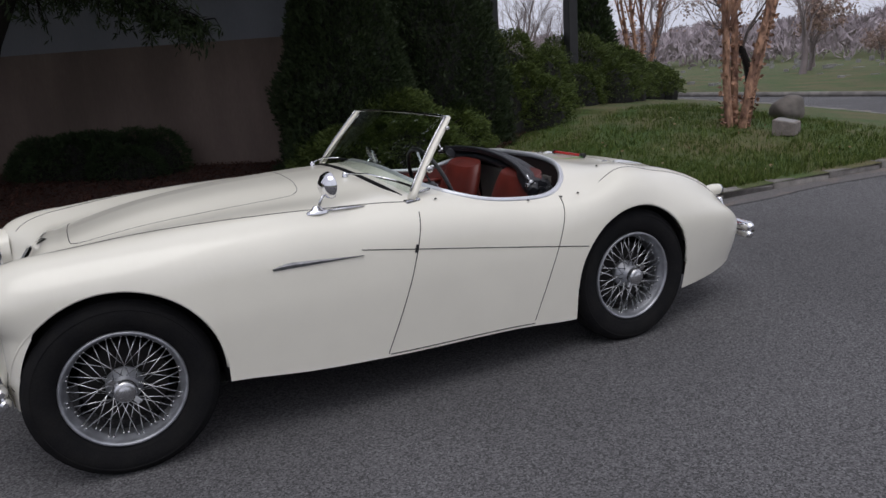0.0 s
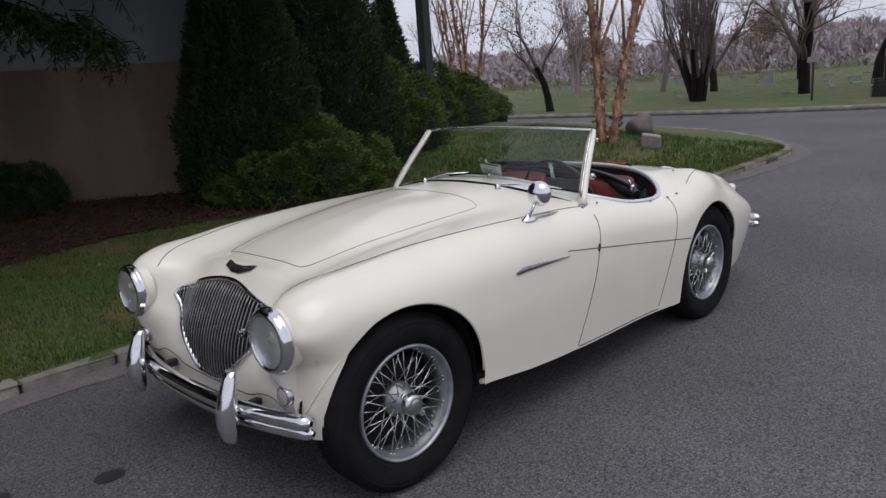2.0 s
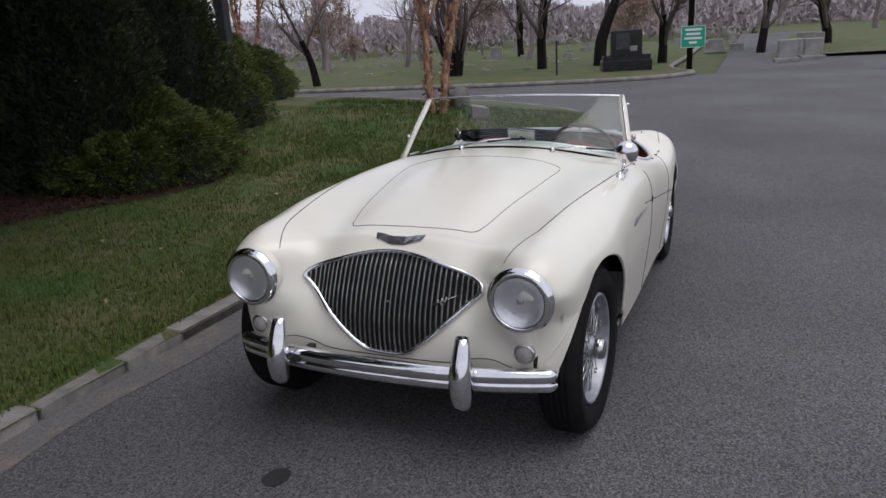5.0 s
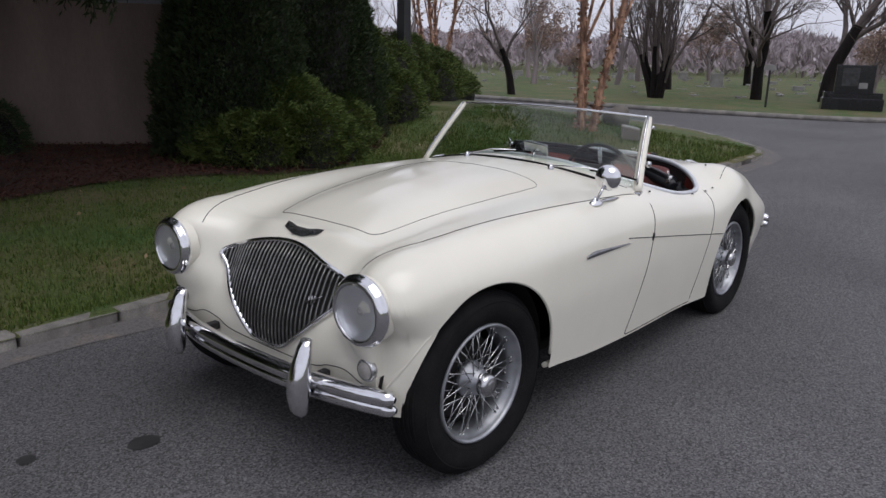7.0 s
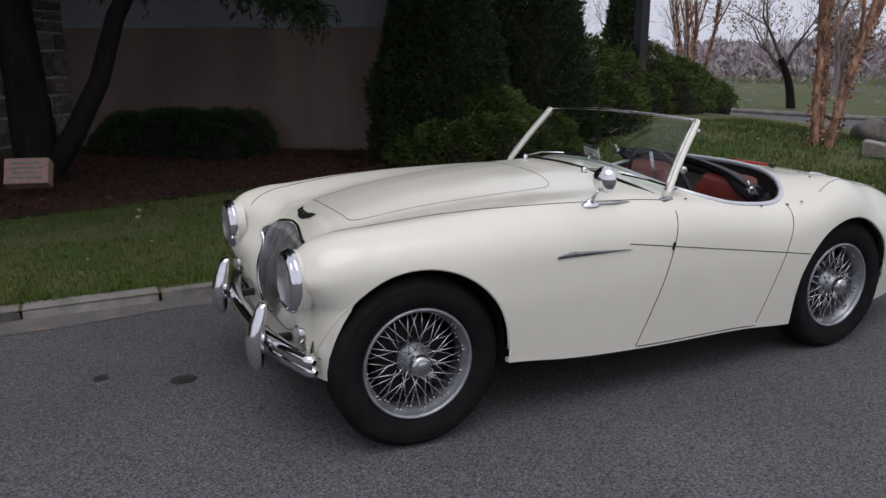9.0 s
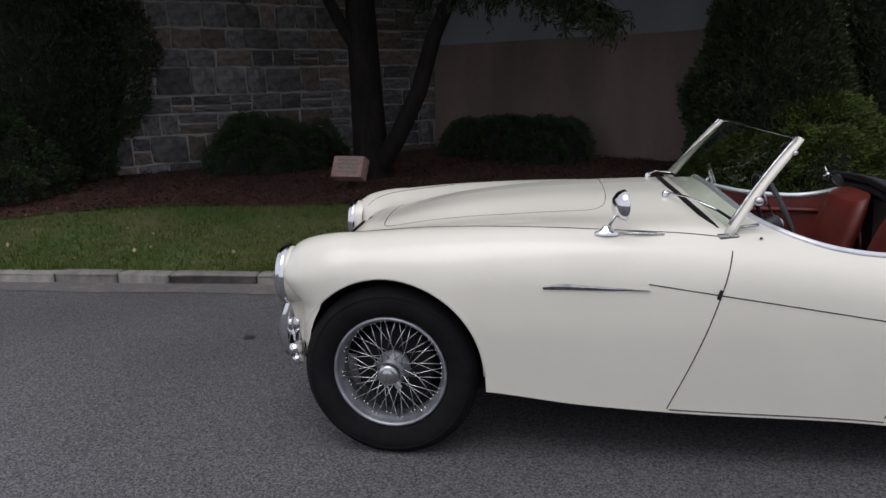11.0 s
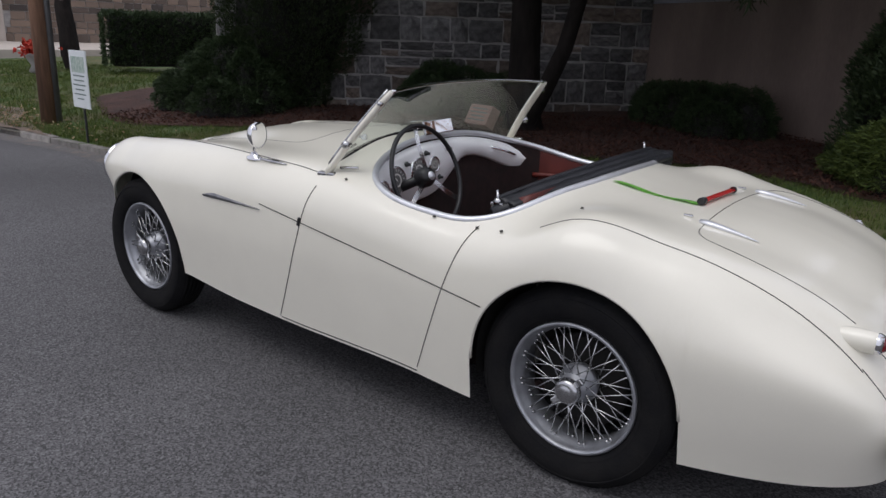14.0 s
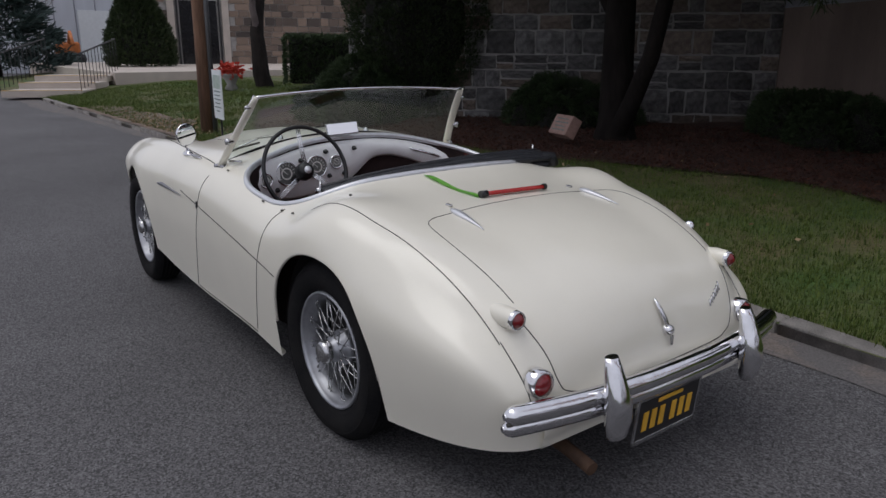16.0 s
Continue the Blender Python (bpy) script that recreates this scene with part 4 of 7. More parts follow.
screen = part("windscreen", tube([ws(u, 1.0) for u in np.linspace(-1, 1, 41)], 0.008, 8, flat=0.8), M["chrome"], car, "raked one-piece windscreen in a cream and chrome frame")
gl = bmesh.new()
gv = [[gl.verts.new(ws(u, v)) for u in np.linspace(-0.985, 0.985, 25)] for v in np.linspace(0.02, 0.99, 9)]
for a_, b_ in zip(gv, gv[1:]):
    for i in range(24):
        gl.faces.new((a_[i], a_[i + 1], b_[i + 1], b_[i])).smooth = True
pane = part("pane", gl, M["glass"], screen, "faintly smeared clear glass")
pane.visible_shadow = False
for sg in (-1, 1):
    pts = [ws(sg * 0.995, v) for v in np.linspace(-0.03, 1.0, 12)]
    part("pillar", tube(pts, [0.021] * 10 + [0.018, 0.014], 10, flat=0.62), M["paint"], screen, "chipped cream windscreen pillar")
    part("pillar_trim", tube([p + Vector((-0.016, sg * 0.002, 0.006)) for p in pts[1:]], 0.006, 6), M["dull_chrome"], screen)
    part("thumb_screw", moved(lathe([(0.0, -0.02), (0.014, -0.018), (0.016, -0.006), (0.012, 0.0), (0.006, 0.02)], 16), Matrix.Translation(ws(sg * 1.0, 0.36) + Vector((0.012, sg * 0.02, -0.002))) @ Matrix.Rotation(0 if sg < 0 else math.pi, 4, "Z")), M["dull_chrome"], screen)
    part("top_screw", moved(lathe([(0.0, -0.014), (0.008, -0.012), (0.009, 0.0), (0.006, 0.012)], 12), Matrix.Translation(ws(sg * 1.0, 0.86) + Vector((0.01, sg * 0.016, 0))) @ Matrix.Rotation(0 if sg < 0 else math.pi, 4, "Z")), M["dull_chrome"], screen)
    part("pillar_foot", moved(box(0.075, 0.03, 0.02, 0.006), Matrix.Translation(ws(sg, -0.03) + Vector((0.0, 0, -0.004))) @ Matrix.Rotation(-0.25 * sg, 4, "Z")), M["dull_chrome"], screen)
    part("stay", tube([ws(sg * 0.97, 0.06) + Vector((0.03, 0, -0.01)), Vector((0.165, sg * 0.60, 0.868))], 0.006, 6), M["dull_chrome"], screen)
part("rubber_seal", tube([ws(u, -0.02) + Vector((-0.012, 0, -0.004)) for u in np.linspace(-0.93, 0.93, 41)], 0.013, 8, flat=0.6), M["rubber"], screen, "wide black rubber seal along the foot of the screen")
for y0, tip in ((0.22, (-0.04, 0.06)), (-0.28, (-0.30, 0.03))):
    pb = from_top(-0.10, y0) or Vector((-0.1, y0, 0.93))
    wp = new("wiper")
    wp.parent = car
    tagged(wp, "chrome wiper with black blade")
    part("pivot", moved(lathe([(0.014, 0.0), (0.013, 0.012), (0.008, 0.022), (0.0, 0.024)], 16, "z"), Matrix.Translation(pb)), M["chrome"], wp)
    u_end = (y0 - 0.26) / 0.62
    e = ws(u_end, 0.11) + Vector((-0.025, 0, 0.01))
    part("arm", tube([pb + Vector((0, 0, 0.016)), pb.lerp(e, 0.5) + Vector((-0.012, 0, 0.022)), e], [0.005, 0.004, 0.003], 6), M["chrome"], wp)
    part("blade", tube([ws(u_end + 0.20, 0.05) + Vector((-0.02, 0, 0.008)), e + Vector((0.004, 0, -0.004)), ws(u_end - 0.12, 0.13) + Vector((-0.02, 0, 0.004))], 0.005, 6), M["rubber"], wp)

# side mirrors on the near wing only
mb = from_side(-0.36, 0.80, -1) or Vector((-0.36, -0.68, 0.81))
mb = from_top(-0.355, -0.668) or mb
mirror = new("wing_mirror")
mirror.parent = car
tagged(mirror, "round chrome wing mirror on a bent stalk")
part("foot", moved(lathe([(0.030, -0.003), (0.028, 0.006), (0.016, 0.012), (0.010, 0.026), (0.0, 0.028)], 20, "z"), Matrix.Translation(mb) @ Matrix.Diagonal((1.5, 0.75, 1, 1))), M["chrome"], mirror)
part("stalk", tube([mb + Vector((0, 0, 0.01)), mb + Vector((0.012, -0.01, 0.04)), mb + Vector((0.03, -0.016, 0.072))], 0.006, 8), M["chrome"], mirror)
mc = mb + Vector((0.048, -0.02, 0.103))
part("housing", moved(lathe([(0.0, -0.036), (0.028, -0.030), (0.046, -0.016), (0.053, 0.0), (0.054, 0.008), (0.051, 0.010)], 32, "x"), Matrix.Translation(mc) @ Matrix.Rotation(0.24, 4, "Z")), M["chrome"], mirror)
part("mirror_glass", moved(lathe([(0.051, 0.008), (0.0, 0.0085)], 32, "x"), Matrix.Translation(mc) @ Matrix.Rotation(0.24, 4, "Z")), mat("mirror_glass", (0.9, 0.9, 0.9), 0.02, 1.0, var=0.02), mirror)
fin = [from_top(x, -0.667, 0.003) for x in np.linspace(-0.32, -0.16, 8)]
fin = [p for p in fin if p]
part("wing_trim", tube(fin, [0.012 * math.sin(math.pi * min(1, (i + 0.6) / len(fin))) + 0.002 for i in range(len(fin))], 8, flat=0.5), M["dull_chrome"], car, "pointed dull chrome trim behind the mirror")

# side flashes: thin tapering darts on both flanks
for sg in (-1, 1):
    dart = bmesh.new()
    rows_ = []
    for u in np.linspace(0, 1, 15):
        x, zc_ = -0.575 + 0.36 * u, 0.682 - 0.009 * u
        hi = 0.014 * min(1, u / 0.17) * (1 - max(0, u - 0.17) / 0.83) + 0.001
        lo = 0.007 * (1 - u) + 0.001
        rows_.append([dart.verts.new(from_side(x, z, sg, o)) for z, o in ((zc_ - lo, 0.0), (zc_ - lo, 0.005), (zc_ + 0.4 * hi, 0.008), (zc_ + hi, 0.004), (zc_ + hi, 0.0))])
    for p_, q_ in zip(rows_, rows_[1:]):
        for j in range(4):
            dart.faces.new((p_[j], p_[j + 1], q_[j + 1], q_[j]))
    bmesh.ops.recalc_face_normals(dart, faces=dart.faces)
    part("side_flash", dart, M["worn_dart"], car, "thin tapering dull metal dart on the flank")
    # striker and lock beside the door
    q = from_side(0.012, 0.662, sg, 0.002)
    part("door_striker", moved(box(0.012, 0.008, 0.034, 0.002), Matrix.Translation(q) @ Matrix.Rotation(0.3, 4, "Y")), M["black"], car)

# ---- the car: cockpit ----
def cock_y(x):
    a, b, hw = COCK
    u = min(abs(2 * (x - a) / (b - a) - 1), 1)
    return hw * (1 - u**3.2) ** (1 / 2.6)


cx = [0.5 * (COCK[0] + COCK[1]) - 0.5 * (COCK[1] - COCK[0]) * math.cos(math.pi * u) for u in np.linspace(0, 1, 60)]
edge = []
for x in cx[1:-1]:
    q = from_top(x, -(cock_y(x) + 0.006)) or from_side(x, 0.75, -1)
    edge.append(Vector((x, -cock_y(x), q.z)))
rimline = edge + [Vector((p.x, -p.y, p.z)) for p in edge[::-1]]
M["rimtrim"] = mat("pale_aluminium", (0.72, 0.73, 0.76), 0.3, 0.6, var=0.1, scale=20)
part("cockpit_rim", tube(rimline, 0.0135, 8, closed=True), M["rimtrim"], car, "pale metal beading round the cockpit")
lin = bmesh.new()
prev = None
lw = []
for p in rimline:
    lw.append([lin.verts.new((0.55 + (p.x - 0.55) * k, p.y * k, z)) for k, z in ((0.995, p.z - 0.004), (0.985, p.z - 0.06), (0.97, 0.55), (0.955, 0.24))])
for i in range(len(lw)):
    a_, b_ = lw[i], lw[(i + 1) % len(lw)]
    # front and low faces darkened as cockpit shade; rear faces share that colour
    well_ = 0.5 * (a_[0].co.x + b_[0].co.x) < 0.27
    for j in range(3):
        f_ = lin.faces.new((a_[j], b_[j], b_[j + 1], a_[j + 1]))
        f_.smooth, f_.material_index = True, 1 if well_ or j == 2 or a_[0].co.x > 0.87 else 0
trim_ = part("inner_trim", lin, M["red"], car, "red leather lining of doors and sides, dark towards the footwell")
trim_.data.materials.append(M["carpet"])
part("floor", box(0.95, 1.24, 0.02, 0, (0.55, 0, 0.25)), M["carpet"], car, "dark red-brown carpet")
part("tunnel", box(0.75, 0.22, 0.22, 0.06, (0.45, 0, 0.34), seg=3), M["carpet"], car)
# added black board for the shade under the dashboard
part("scuttle_shade", box(0.02, 1.1, 0.5, 0, (0.03, 0, 0.5)), M["void"], car)
for sg in (-1, 1):
    # map pocket rail and snaps along the top of the lining
    part("trim_roll", tube([(x, sg * (cock_y(x) * 0.985 - 0.008), 0.70) for x in np.linspace(0.25, 0.80, 12)], 0.012, 8), M["red"], car)
    for x in (0.3, 0.42, 0.54, 0.66):
        part("snap", moved(lathe([(0.0, -0.006), (0.008, -0.005), (0.010, 0.0)], 10), Matrix.Translation((x, sg * (cock_y(x) * 0.985 - 0.004), 0.722)) @ Matrix.Rotation(math.pi if sg > 0 else math.pi, 4, "Z")), M["dull_chrome"], car)
    seat = new("seat")
    seat.parent = car
    tagged(seat, "red leather bucket seat")
    part("cushion", smooth_bm(box(0.46, 0.44, 0.13, 0.045, (0.56, sg * 0.30, 0.36), seg=4)), M["red"], seat)
    bk_ = bmesh.new()
    rings = []
    for u in np.linspace(0, 1, 9):
        c_ = Vector((0.66 + 0.15 * u, sg * 0.30, 0.36 + 0.475 * u))
        w_ = 0.215 * (1 - 0.10 * u - 0.28 * max(0, u - 0.75) ** 2 * 16 / 2)
        th = 0.065 * (1 - 0.35 * u)
        rings.append([bk_.verts.new((c_.x + th * math.copysign(abs(math.cos(a)) ** 0.7, math.cos(a)), c_.y + w_ * math.copysign(abs(math.sin(a)) ** 0.6, math.sin(a)), c_.z + 0.02 * math.cos(a))) for a in (2 * math.pi * k / 20 for k in range(20))])
    for a_, b_ in zip(rings, rings[1:]):
        for k in range(20):
            bk_.faces.new((a_[k], a_[(k + 1) % 20], b_[(k + 1) % 20], b_[k])).smooth = True
    bk_.faces.new(rings[0]), bk_.faces.new(rings[-1])
    bmesh.ops.recalc_face_normals(bk_, faces=bk_.faces)
    part("backrest", bk_, M["red"], seat)
    part("piping", tube([rings_co for rings_co in [(0.80 + 0.0 * k, sg * 0.30 + 0.19 * math.sin(t_), 0.60 + 0.205 * math.cos(t_)) for k, t_ in enumerate(np.linspace(-1.5, 1.5, 15))]], 0.006, 6), M["red"], seat)
part("rear_bulkhead", box(0.02, 1.15, 0.5, 0.0, (0.955, 0, 0.55)), M["grey_cloth"], car, "grey lining behind the seats")

# dash
DY = (-0.60, -0.55, -0.40, -0.20, -0.05, 0.03, 0.10, 0.20, 0.30, 0.40, 0.50, 0.56, 0.60)
DT = curve(DY, (0.795, 0.84, 0.88, 0.908, 0.916, 0.918, 0.918, 0.912, 0.90, 0.88, 0.85, 0.825, 0.79))
DB = curve(DY, (0.75, 0.69, 0.665, 0.67, 0.70, 0.755, 0.81, 0.825, 0.805, 0.77, 0.738, 0.74, 0.76))


def dash_x(y):
    return 0.118 + 0.10 * (abs(y) / 0.6) ** 3.2


db = bmesh.new()
dv = []
for y in np.linspace(-0.598, 0.598, 61):
    t_, b_ = DT(y), DB(y)
    dv.append([db.verts.new((dash_x(y) + dx, y, z)) for dx, z in ((-0.03, t_ + 0.004), (0.004, t_ - 0.006), (0.018, t_ - 0.025), (0.028, 0.5 * (t_ + b_)), (0.022, b_ + 0.012), (0.006, b_), (-0.03, b_ + 0.006))])
for a_, b_ in zip(dv, dv[1:]):
    for j in range(6):
        db.faces.new((a_[j], a_[j + 1], b_[j + 1], b_[j])).smooth = True
bmesh.ops.recalc_face_normals(db, faces=db.faces)
dash = part("dashboard", db, M["dash"], car, "pale silver-painted dashboard with round dials")
for y, z, r in ((-0.505, 0.775, 0.030), (-0.385, 0.79, 0.052), (-0.215, 0.805, 0.050), (-0.105, 0.82, 0.030)):
    g = new("gauge")
    g.parent = dash
    tagged(g, "black-faced round dial with chrome ring")
    g.matrix_basis = pose(dash_x(y) + 0.022, y, z, 0, -8, 0)
    gp = part("bezel", lathe([(r + 0.006, 0.0), (r + 0.007, 0.010), (r + 0.002, 0.016), (r - 0.002, 0.012)], 32, "x"), M["chrome"], g)
    gp.parent = g
    # face with ticks and needle in one mesh
    fc = lathe([(r - 0.001, 0.011), (0.0, 0.011)], 32, "x")
    gq = part("face", fc, M["dial"], g)
    tk = join(*[moved(box(0.001, 0.0025, r * 0.22), Matrix.Rotation(a, 4, "X") @ Matrix.Translation((0.0125, 0, r * 0.80))) for a in np.linspace(-2.2, 2.2, 13)], moved(lathe([(r * 0.55, 0.0122), (r * 0.42, 0.0122)], 24, "x"), Matrix()))
    part("ticks", tk, M["white"], g)
    part("needle", moved(box(0.001, 0.003, r * 0.8), Matrix.Translation((0.0135, 0, 0)) @ Matrix.Rotation(0.8, 4, "X") @ Matrix.Translation((0, 0, r * 0.3))), M["white"], g)
for y, z in ((-0.30, 0.845), (-0.30, 0.76), (-0.16, 0.875), (-0.145, 0.755), (-0.06, 0.76), (-0.44, 0.72), (0.0, 0.88)):
    part("switch", moved(lathe([(0.011, 0.0), (0.012, 0.006), (0.006, 0.010), (0.007, 0.022), (0.0, 0.024)], 14, "x"), Matrix.Translation((dash_x(y) + 0.022, y, z))), M["black"], dash)
part("grab_handle", tube([(dash_x(y) + 0.022 + 0.03 * math.sin(math.pi * u), y, z) for u, y, z in [(u, 0.33 + 0.17 * u, 0.855 - 0.055 * u) for u in np.linspace(0, 1, 12)]], 0.0065, 8), M["chrome"], dash, "curved chrome grab handle")
# steering wheel
sw = new("steering_wheel")
sw.parent = car
tagged(sw, "black thin-rimmed steering wheel with sprung chrome spokes")
sw.matrix_basis = pose(0.30, -0.345, 0.82, 0, -20, 0)
part("rim", lathe([(0.205 + 0.0095 * math.cos(a), 0.0095 * math.sin(a)) for a in np.linspace(0, 2 * math.pi, 11)[:-1]], 56, "x", closed=True), M["black"], sw)
part("boss", lathe([(0.0, 0.022), (0.030, 0.018), (0.040, 0.0), (0.042, -0.035), (0.03, -0.045), (0.0, -0.045)], 28, "x"), M["black"], sw)
part("horn_push", lathe([(0.0, 0.028), (0.016, 0.025), (0.018, 0.019)], 20, "x"), M["rimtrim"], sw)
for a in (0, 2.2, -2.2):
    for d in (-0.008, 0.0, 0.008):
        part("spoke", moved(tube([(0.0, d, 0.035), (-0.006, d, 0.12), (0.0, d, 0.203)], 0.0026, 6), Matrix.Rotation(a, 4, "X")), M["chrome"], sw)
part("steering_column", tube([(0.275, -0.345, 0.81), (0.05, -0.35, 0.70)], 0.020, 10), M["black"], car)
# rear-view mirror on the scuttle
rv = new("rear_view_mirror")
rv.parent = car
tagged(rv, "small square-cornered chrome mirror on the scuttle")
rvb = from_top(0.085, -0.05) or Vector((0.085, -0.05, 0.935))
part("stem", tube([rvb + Vector((0, 0, -0.01)), rvb + Vector((0.03, 0, 0.03))], 0.006, 8), M["chrome"], rv)
part("housing", moved(box(0.014, 0.165, 0.062, 0.006), Matrix.Translation(rvb + Vector((0.035, 0, 0.042))) @ Matrix.Rotation(-0.3, 4, "Y") @ Matrix.Rotation(-0.2, 4, "Z")), M["dull_chrome"], rv)
part("glass", moved(box(0.002, 0.154, 0.052, 0), Matrix.Translation(rvb + Vector((0.035, 0, 0.042))) @ Matrix.Rotation(-0.3, 4, "Y") @ Matrix.Rotation(-0.2, 4, "Z") @ Matrix.Translation((0.0085, 0, 0))), bpy.data.materials["mirror_glass"], rv)

# folded soft top
hood = new("folded_hood")
hood.parent = car
tagged(hood, "crumpled black vinyl hood folded along the rear of the cockpit")
FOLD = spline([(0.745, -0.50, 0.797), (0.815, -0.28, 0.842), (0.865, 0.0, 0.872), (0.885, 0.3, 0.884), (0.86, 0.59, 0.874)], 12)
for dx, dz, r, fl_ in ((0.0, 0.012, 0.025, 0.6), (0.034, 0.006, 0.025, 0.6), (0.062, -0.004, 0.024, 0.6), (0.012, -0.026, 0.030, 0.7), (0.05, -0.035, 0.03, 0.7)):
    bm_ = tube([(x + dx, y, z + dz) for x, y, z in FOLD], r, 12, flat=fl_)
    for v in bm_.verts:
        v.co += 0.004 * noise.noise_vector(Vector((v.co.x * 40, v.co.y * 7, v.co.z * 40)))
    part("fold", bm_, M["hood"], hood)
part("hood_bow", tube([(x - 0.02, y, z + 0.024) for x, y, z in FOLD], 0.009, 10), M["hood"], hood, "thin black hood bow")
apron = bmesh.new()
av = []
for i, (x, y, z) in enumerate(FOLD[::2]):
    w_ = max(0.03, 0.965 - 0.10 * (abs(y) / 0.6) ** 4 - x - 0.05)
    row = []
    for v_ in np.linspace(0, 1, 9):
        sag = -0.05 * math.sin(math.pi * v_) * (1 - v_) - 0.025 * v_
        q = Vector((x + 0.05 + w_ * v_, y - 0.05 * v_ * (1 if y < -0.3 else 0), z - 0.02 + sag - (0.055 * v_ if y < -0.3 else 0)))
        row.append(apron.verts.new(q + 0.012 * noise.noise_vector(Vector((q.x * 14, q.y * 9, 3)))))
    av.append(row)
for p_, q_ in zip(av, av[1:]):
    for j in range(8):
        apron.faces.new((p_[j], p_[j + 1], q_[j + 1], q_[j])).smooth = True
bmesh.ops.solidify(apron, geom=apron.faces[:], thickness=0.008)
part("apron", apron, M["hood"], hood)
roll_ = tube([(0.735, -0.53, 0.765), (0.76, -0.47, 0.788), (0.80, -0.36, 0.812), (0.85, -0.24, 0.835)], [0.026, 0.04, 0.038, 0.03], 14)
for v in roll_.verts:
    v.co += 0.012 * noise.noise_vector(v.co * 20)
part("near_roll", roll_, M["hood"], hood)
end_ = tube([(0.83, 0.50, 0.868), (0.88, 0.56, 0.872), (0.91, 0.62, 0.862), (0.90, 0.655, 0.84)], [0.025, 0.036, 0.034, 0.02], 14)
for v in end_.verts:
    v.co += 0.012 * noise.noise_vector(v.co * 22)
part("crumpled_end", end_, M["hood"], hood)
flap = bmesh.new()
fv = [[flap.verts.new((0.72 + 0.15 * v_ + 0.03 * noise.noise((u * 9, v_ * 5, 3)), -0.64 + 0.20 * u, 0.715 + 0.08 * u + 0.04 * noise.noise((u * 6, v_ * 6, 7)))) for u in np.linspace(0, 1, 12)] for v_ in np.linspace(0, 1, 9)]
for a_, b_ in zip(fv, fv[1:]):
    for i in range(11):
        flap.faces.new((a_[i], a_[i + 1], b_[i + 1], b_[i])).smooth = True
bmesh.ops.solidify(flap, geom=flap.faces[:], thickness=0.01)
part("flap", flap, M["hood"], hood)
for x, y, z in ((0.735, -0.505, 0.80), (0.815, 0.592, 0.872)):
    part("hood_clasp", join(moved(box(0.05, 0.022, 0.022, 0.004), Matrix.Translation((x, y, z))), moved(lathe([(0.0, -0.014), (0.013, -0.012), (0.013, 0.012), (0.0, 0.014)], 14), Matrix.Translation((x, y, z + 0.012))), tube([(x, y, z + 0.01), (x - 0.012, y + 0.012, z + 0.05)], 0.005, 6)), M["dull_chrome"], hood, "worn metal hood clasp")

# ---- the car: tail ----
for sg in (-1, 1):
    for nm, lab, y, z, r, depth in (("reflector", "small red reflector in a cream pod", 0.522, 0.626, 0.024, 0.03), ("tail_light", "round red tail light with chrome rim", 0.502, 0.457, 0.036, 0.015)):
        p = from_rear(sg * y, z) or Vector((1.9, sg * y, z))
        h_ = new(nm)
        h_.parent = car
        tagged(h_, lab)
        h_.matrix_basis = pose(p.x + (0.035 if nm == "reflector" else 0.0), p.y, p.z)
        if nm == "reflector":
            part("pod", lathe([(r * 0.5, -0.13), (r * 1.1, -0.08), (r * 1.32, -0.03), (r * 1.28, 0.0), (r * 1.2, 0.018), (r * 1.1, 0.022)], 28, "x"), M["paint"], h_)
        part("rim", lathe([(r * 1.2, -0.01), (r * 1.22, 0.018), (r * 1.08, 0.03), (r * 0.95, 0.028)], 32, "x"), M["chrome"], h_)
        part("lens", lathe([(r, 0.022), (r * 0.8, 0.034), (r * 0.4, 0.041), (0.0, 0.043)], 28, "x"), M["redlens"], h_)
    # boot hinges: long tapering darts
    pts = [from_top(x, sg * (0.325 + 0.06 * (x - 1.375)), 0.004) for x in np.linspace(1.375, 1.56, 12)]
    part("boot_hinge", tube(pts, [0.010, 0.016, 0.018, 0.017, 0.0155, 0.014, 0.012, 0.010, 0.008, 0.006, 0.004, 0.002], 8, flat=0.6), M["rimtrim"], car, "long tapering metal boot hinge")
    q = from_top(1.33, sg * 0.305, 0.004)
    part("tonneau_stud", moved(box(0.03, 0.012, 0.008, 0.003), Matrix.Translation(q)), M["dull_chrome"], car)
    for x, y in ((0.16, 0.661), (0.60, 0.69), (0.776, 0.69), (0.87, 0.69), (1.08, 0.56)):
        q = from_top(x, sg * y, 0.003)
        if q:
            part("stud", moved(lathe([(0.0, 0.006), (0.0045, 0.005), (0.006, 0.0)], 10, "z"), Matrix.Translation(q)), M["gap"], car)
q = from_top(1.705, 0.595, 0.0)
part("fuel_flap_catch", moved(lathe([(0.022, -0.004), (0.020, 0.010), (0.012, 0.020), (0.0, 0.022)], 18, "z"), Matrix.Translation(q)), M["chrome"], car)
hp = [from_rear(y, z, 0.012) for y, z in ((0.03, 0.585), (0.037, 0.555), (0.05, 0.52), (0.06, 0.487))]
bh = part("boot_handle", tube(hp, [0.005, 0.011, 0.012, 0.010], 8, flat=0.7), M["chrome"], car, "slim chrome boot handle")
part("handle_boss", moved(lathe([(0.018, -0.012), (0.018, 0.006), (0.010, 0.014), (0.0, 0.015)], 18, "x"), Matrix.Translation(hp[-1])), M["chrome"], bh)
part("key_flap", moved(box(0.005, 0.012, 0.035, 0.002), Matrix.Translation(hp[-1] + Vector((0.006, 0.012, -0.035)))), M["dull_chrome"], bh)
sc = []
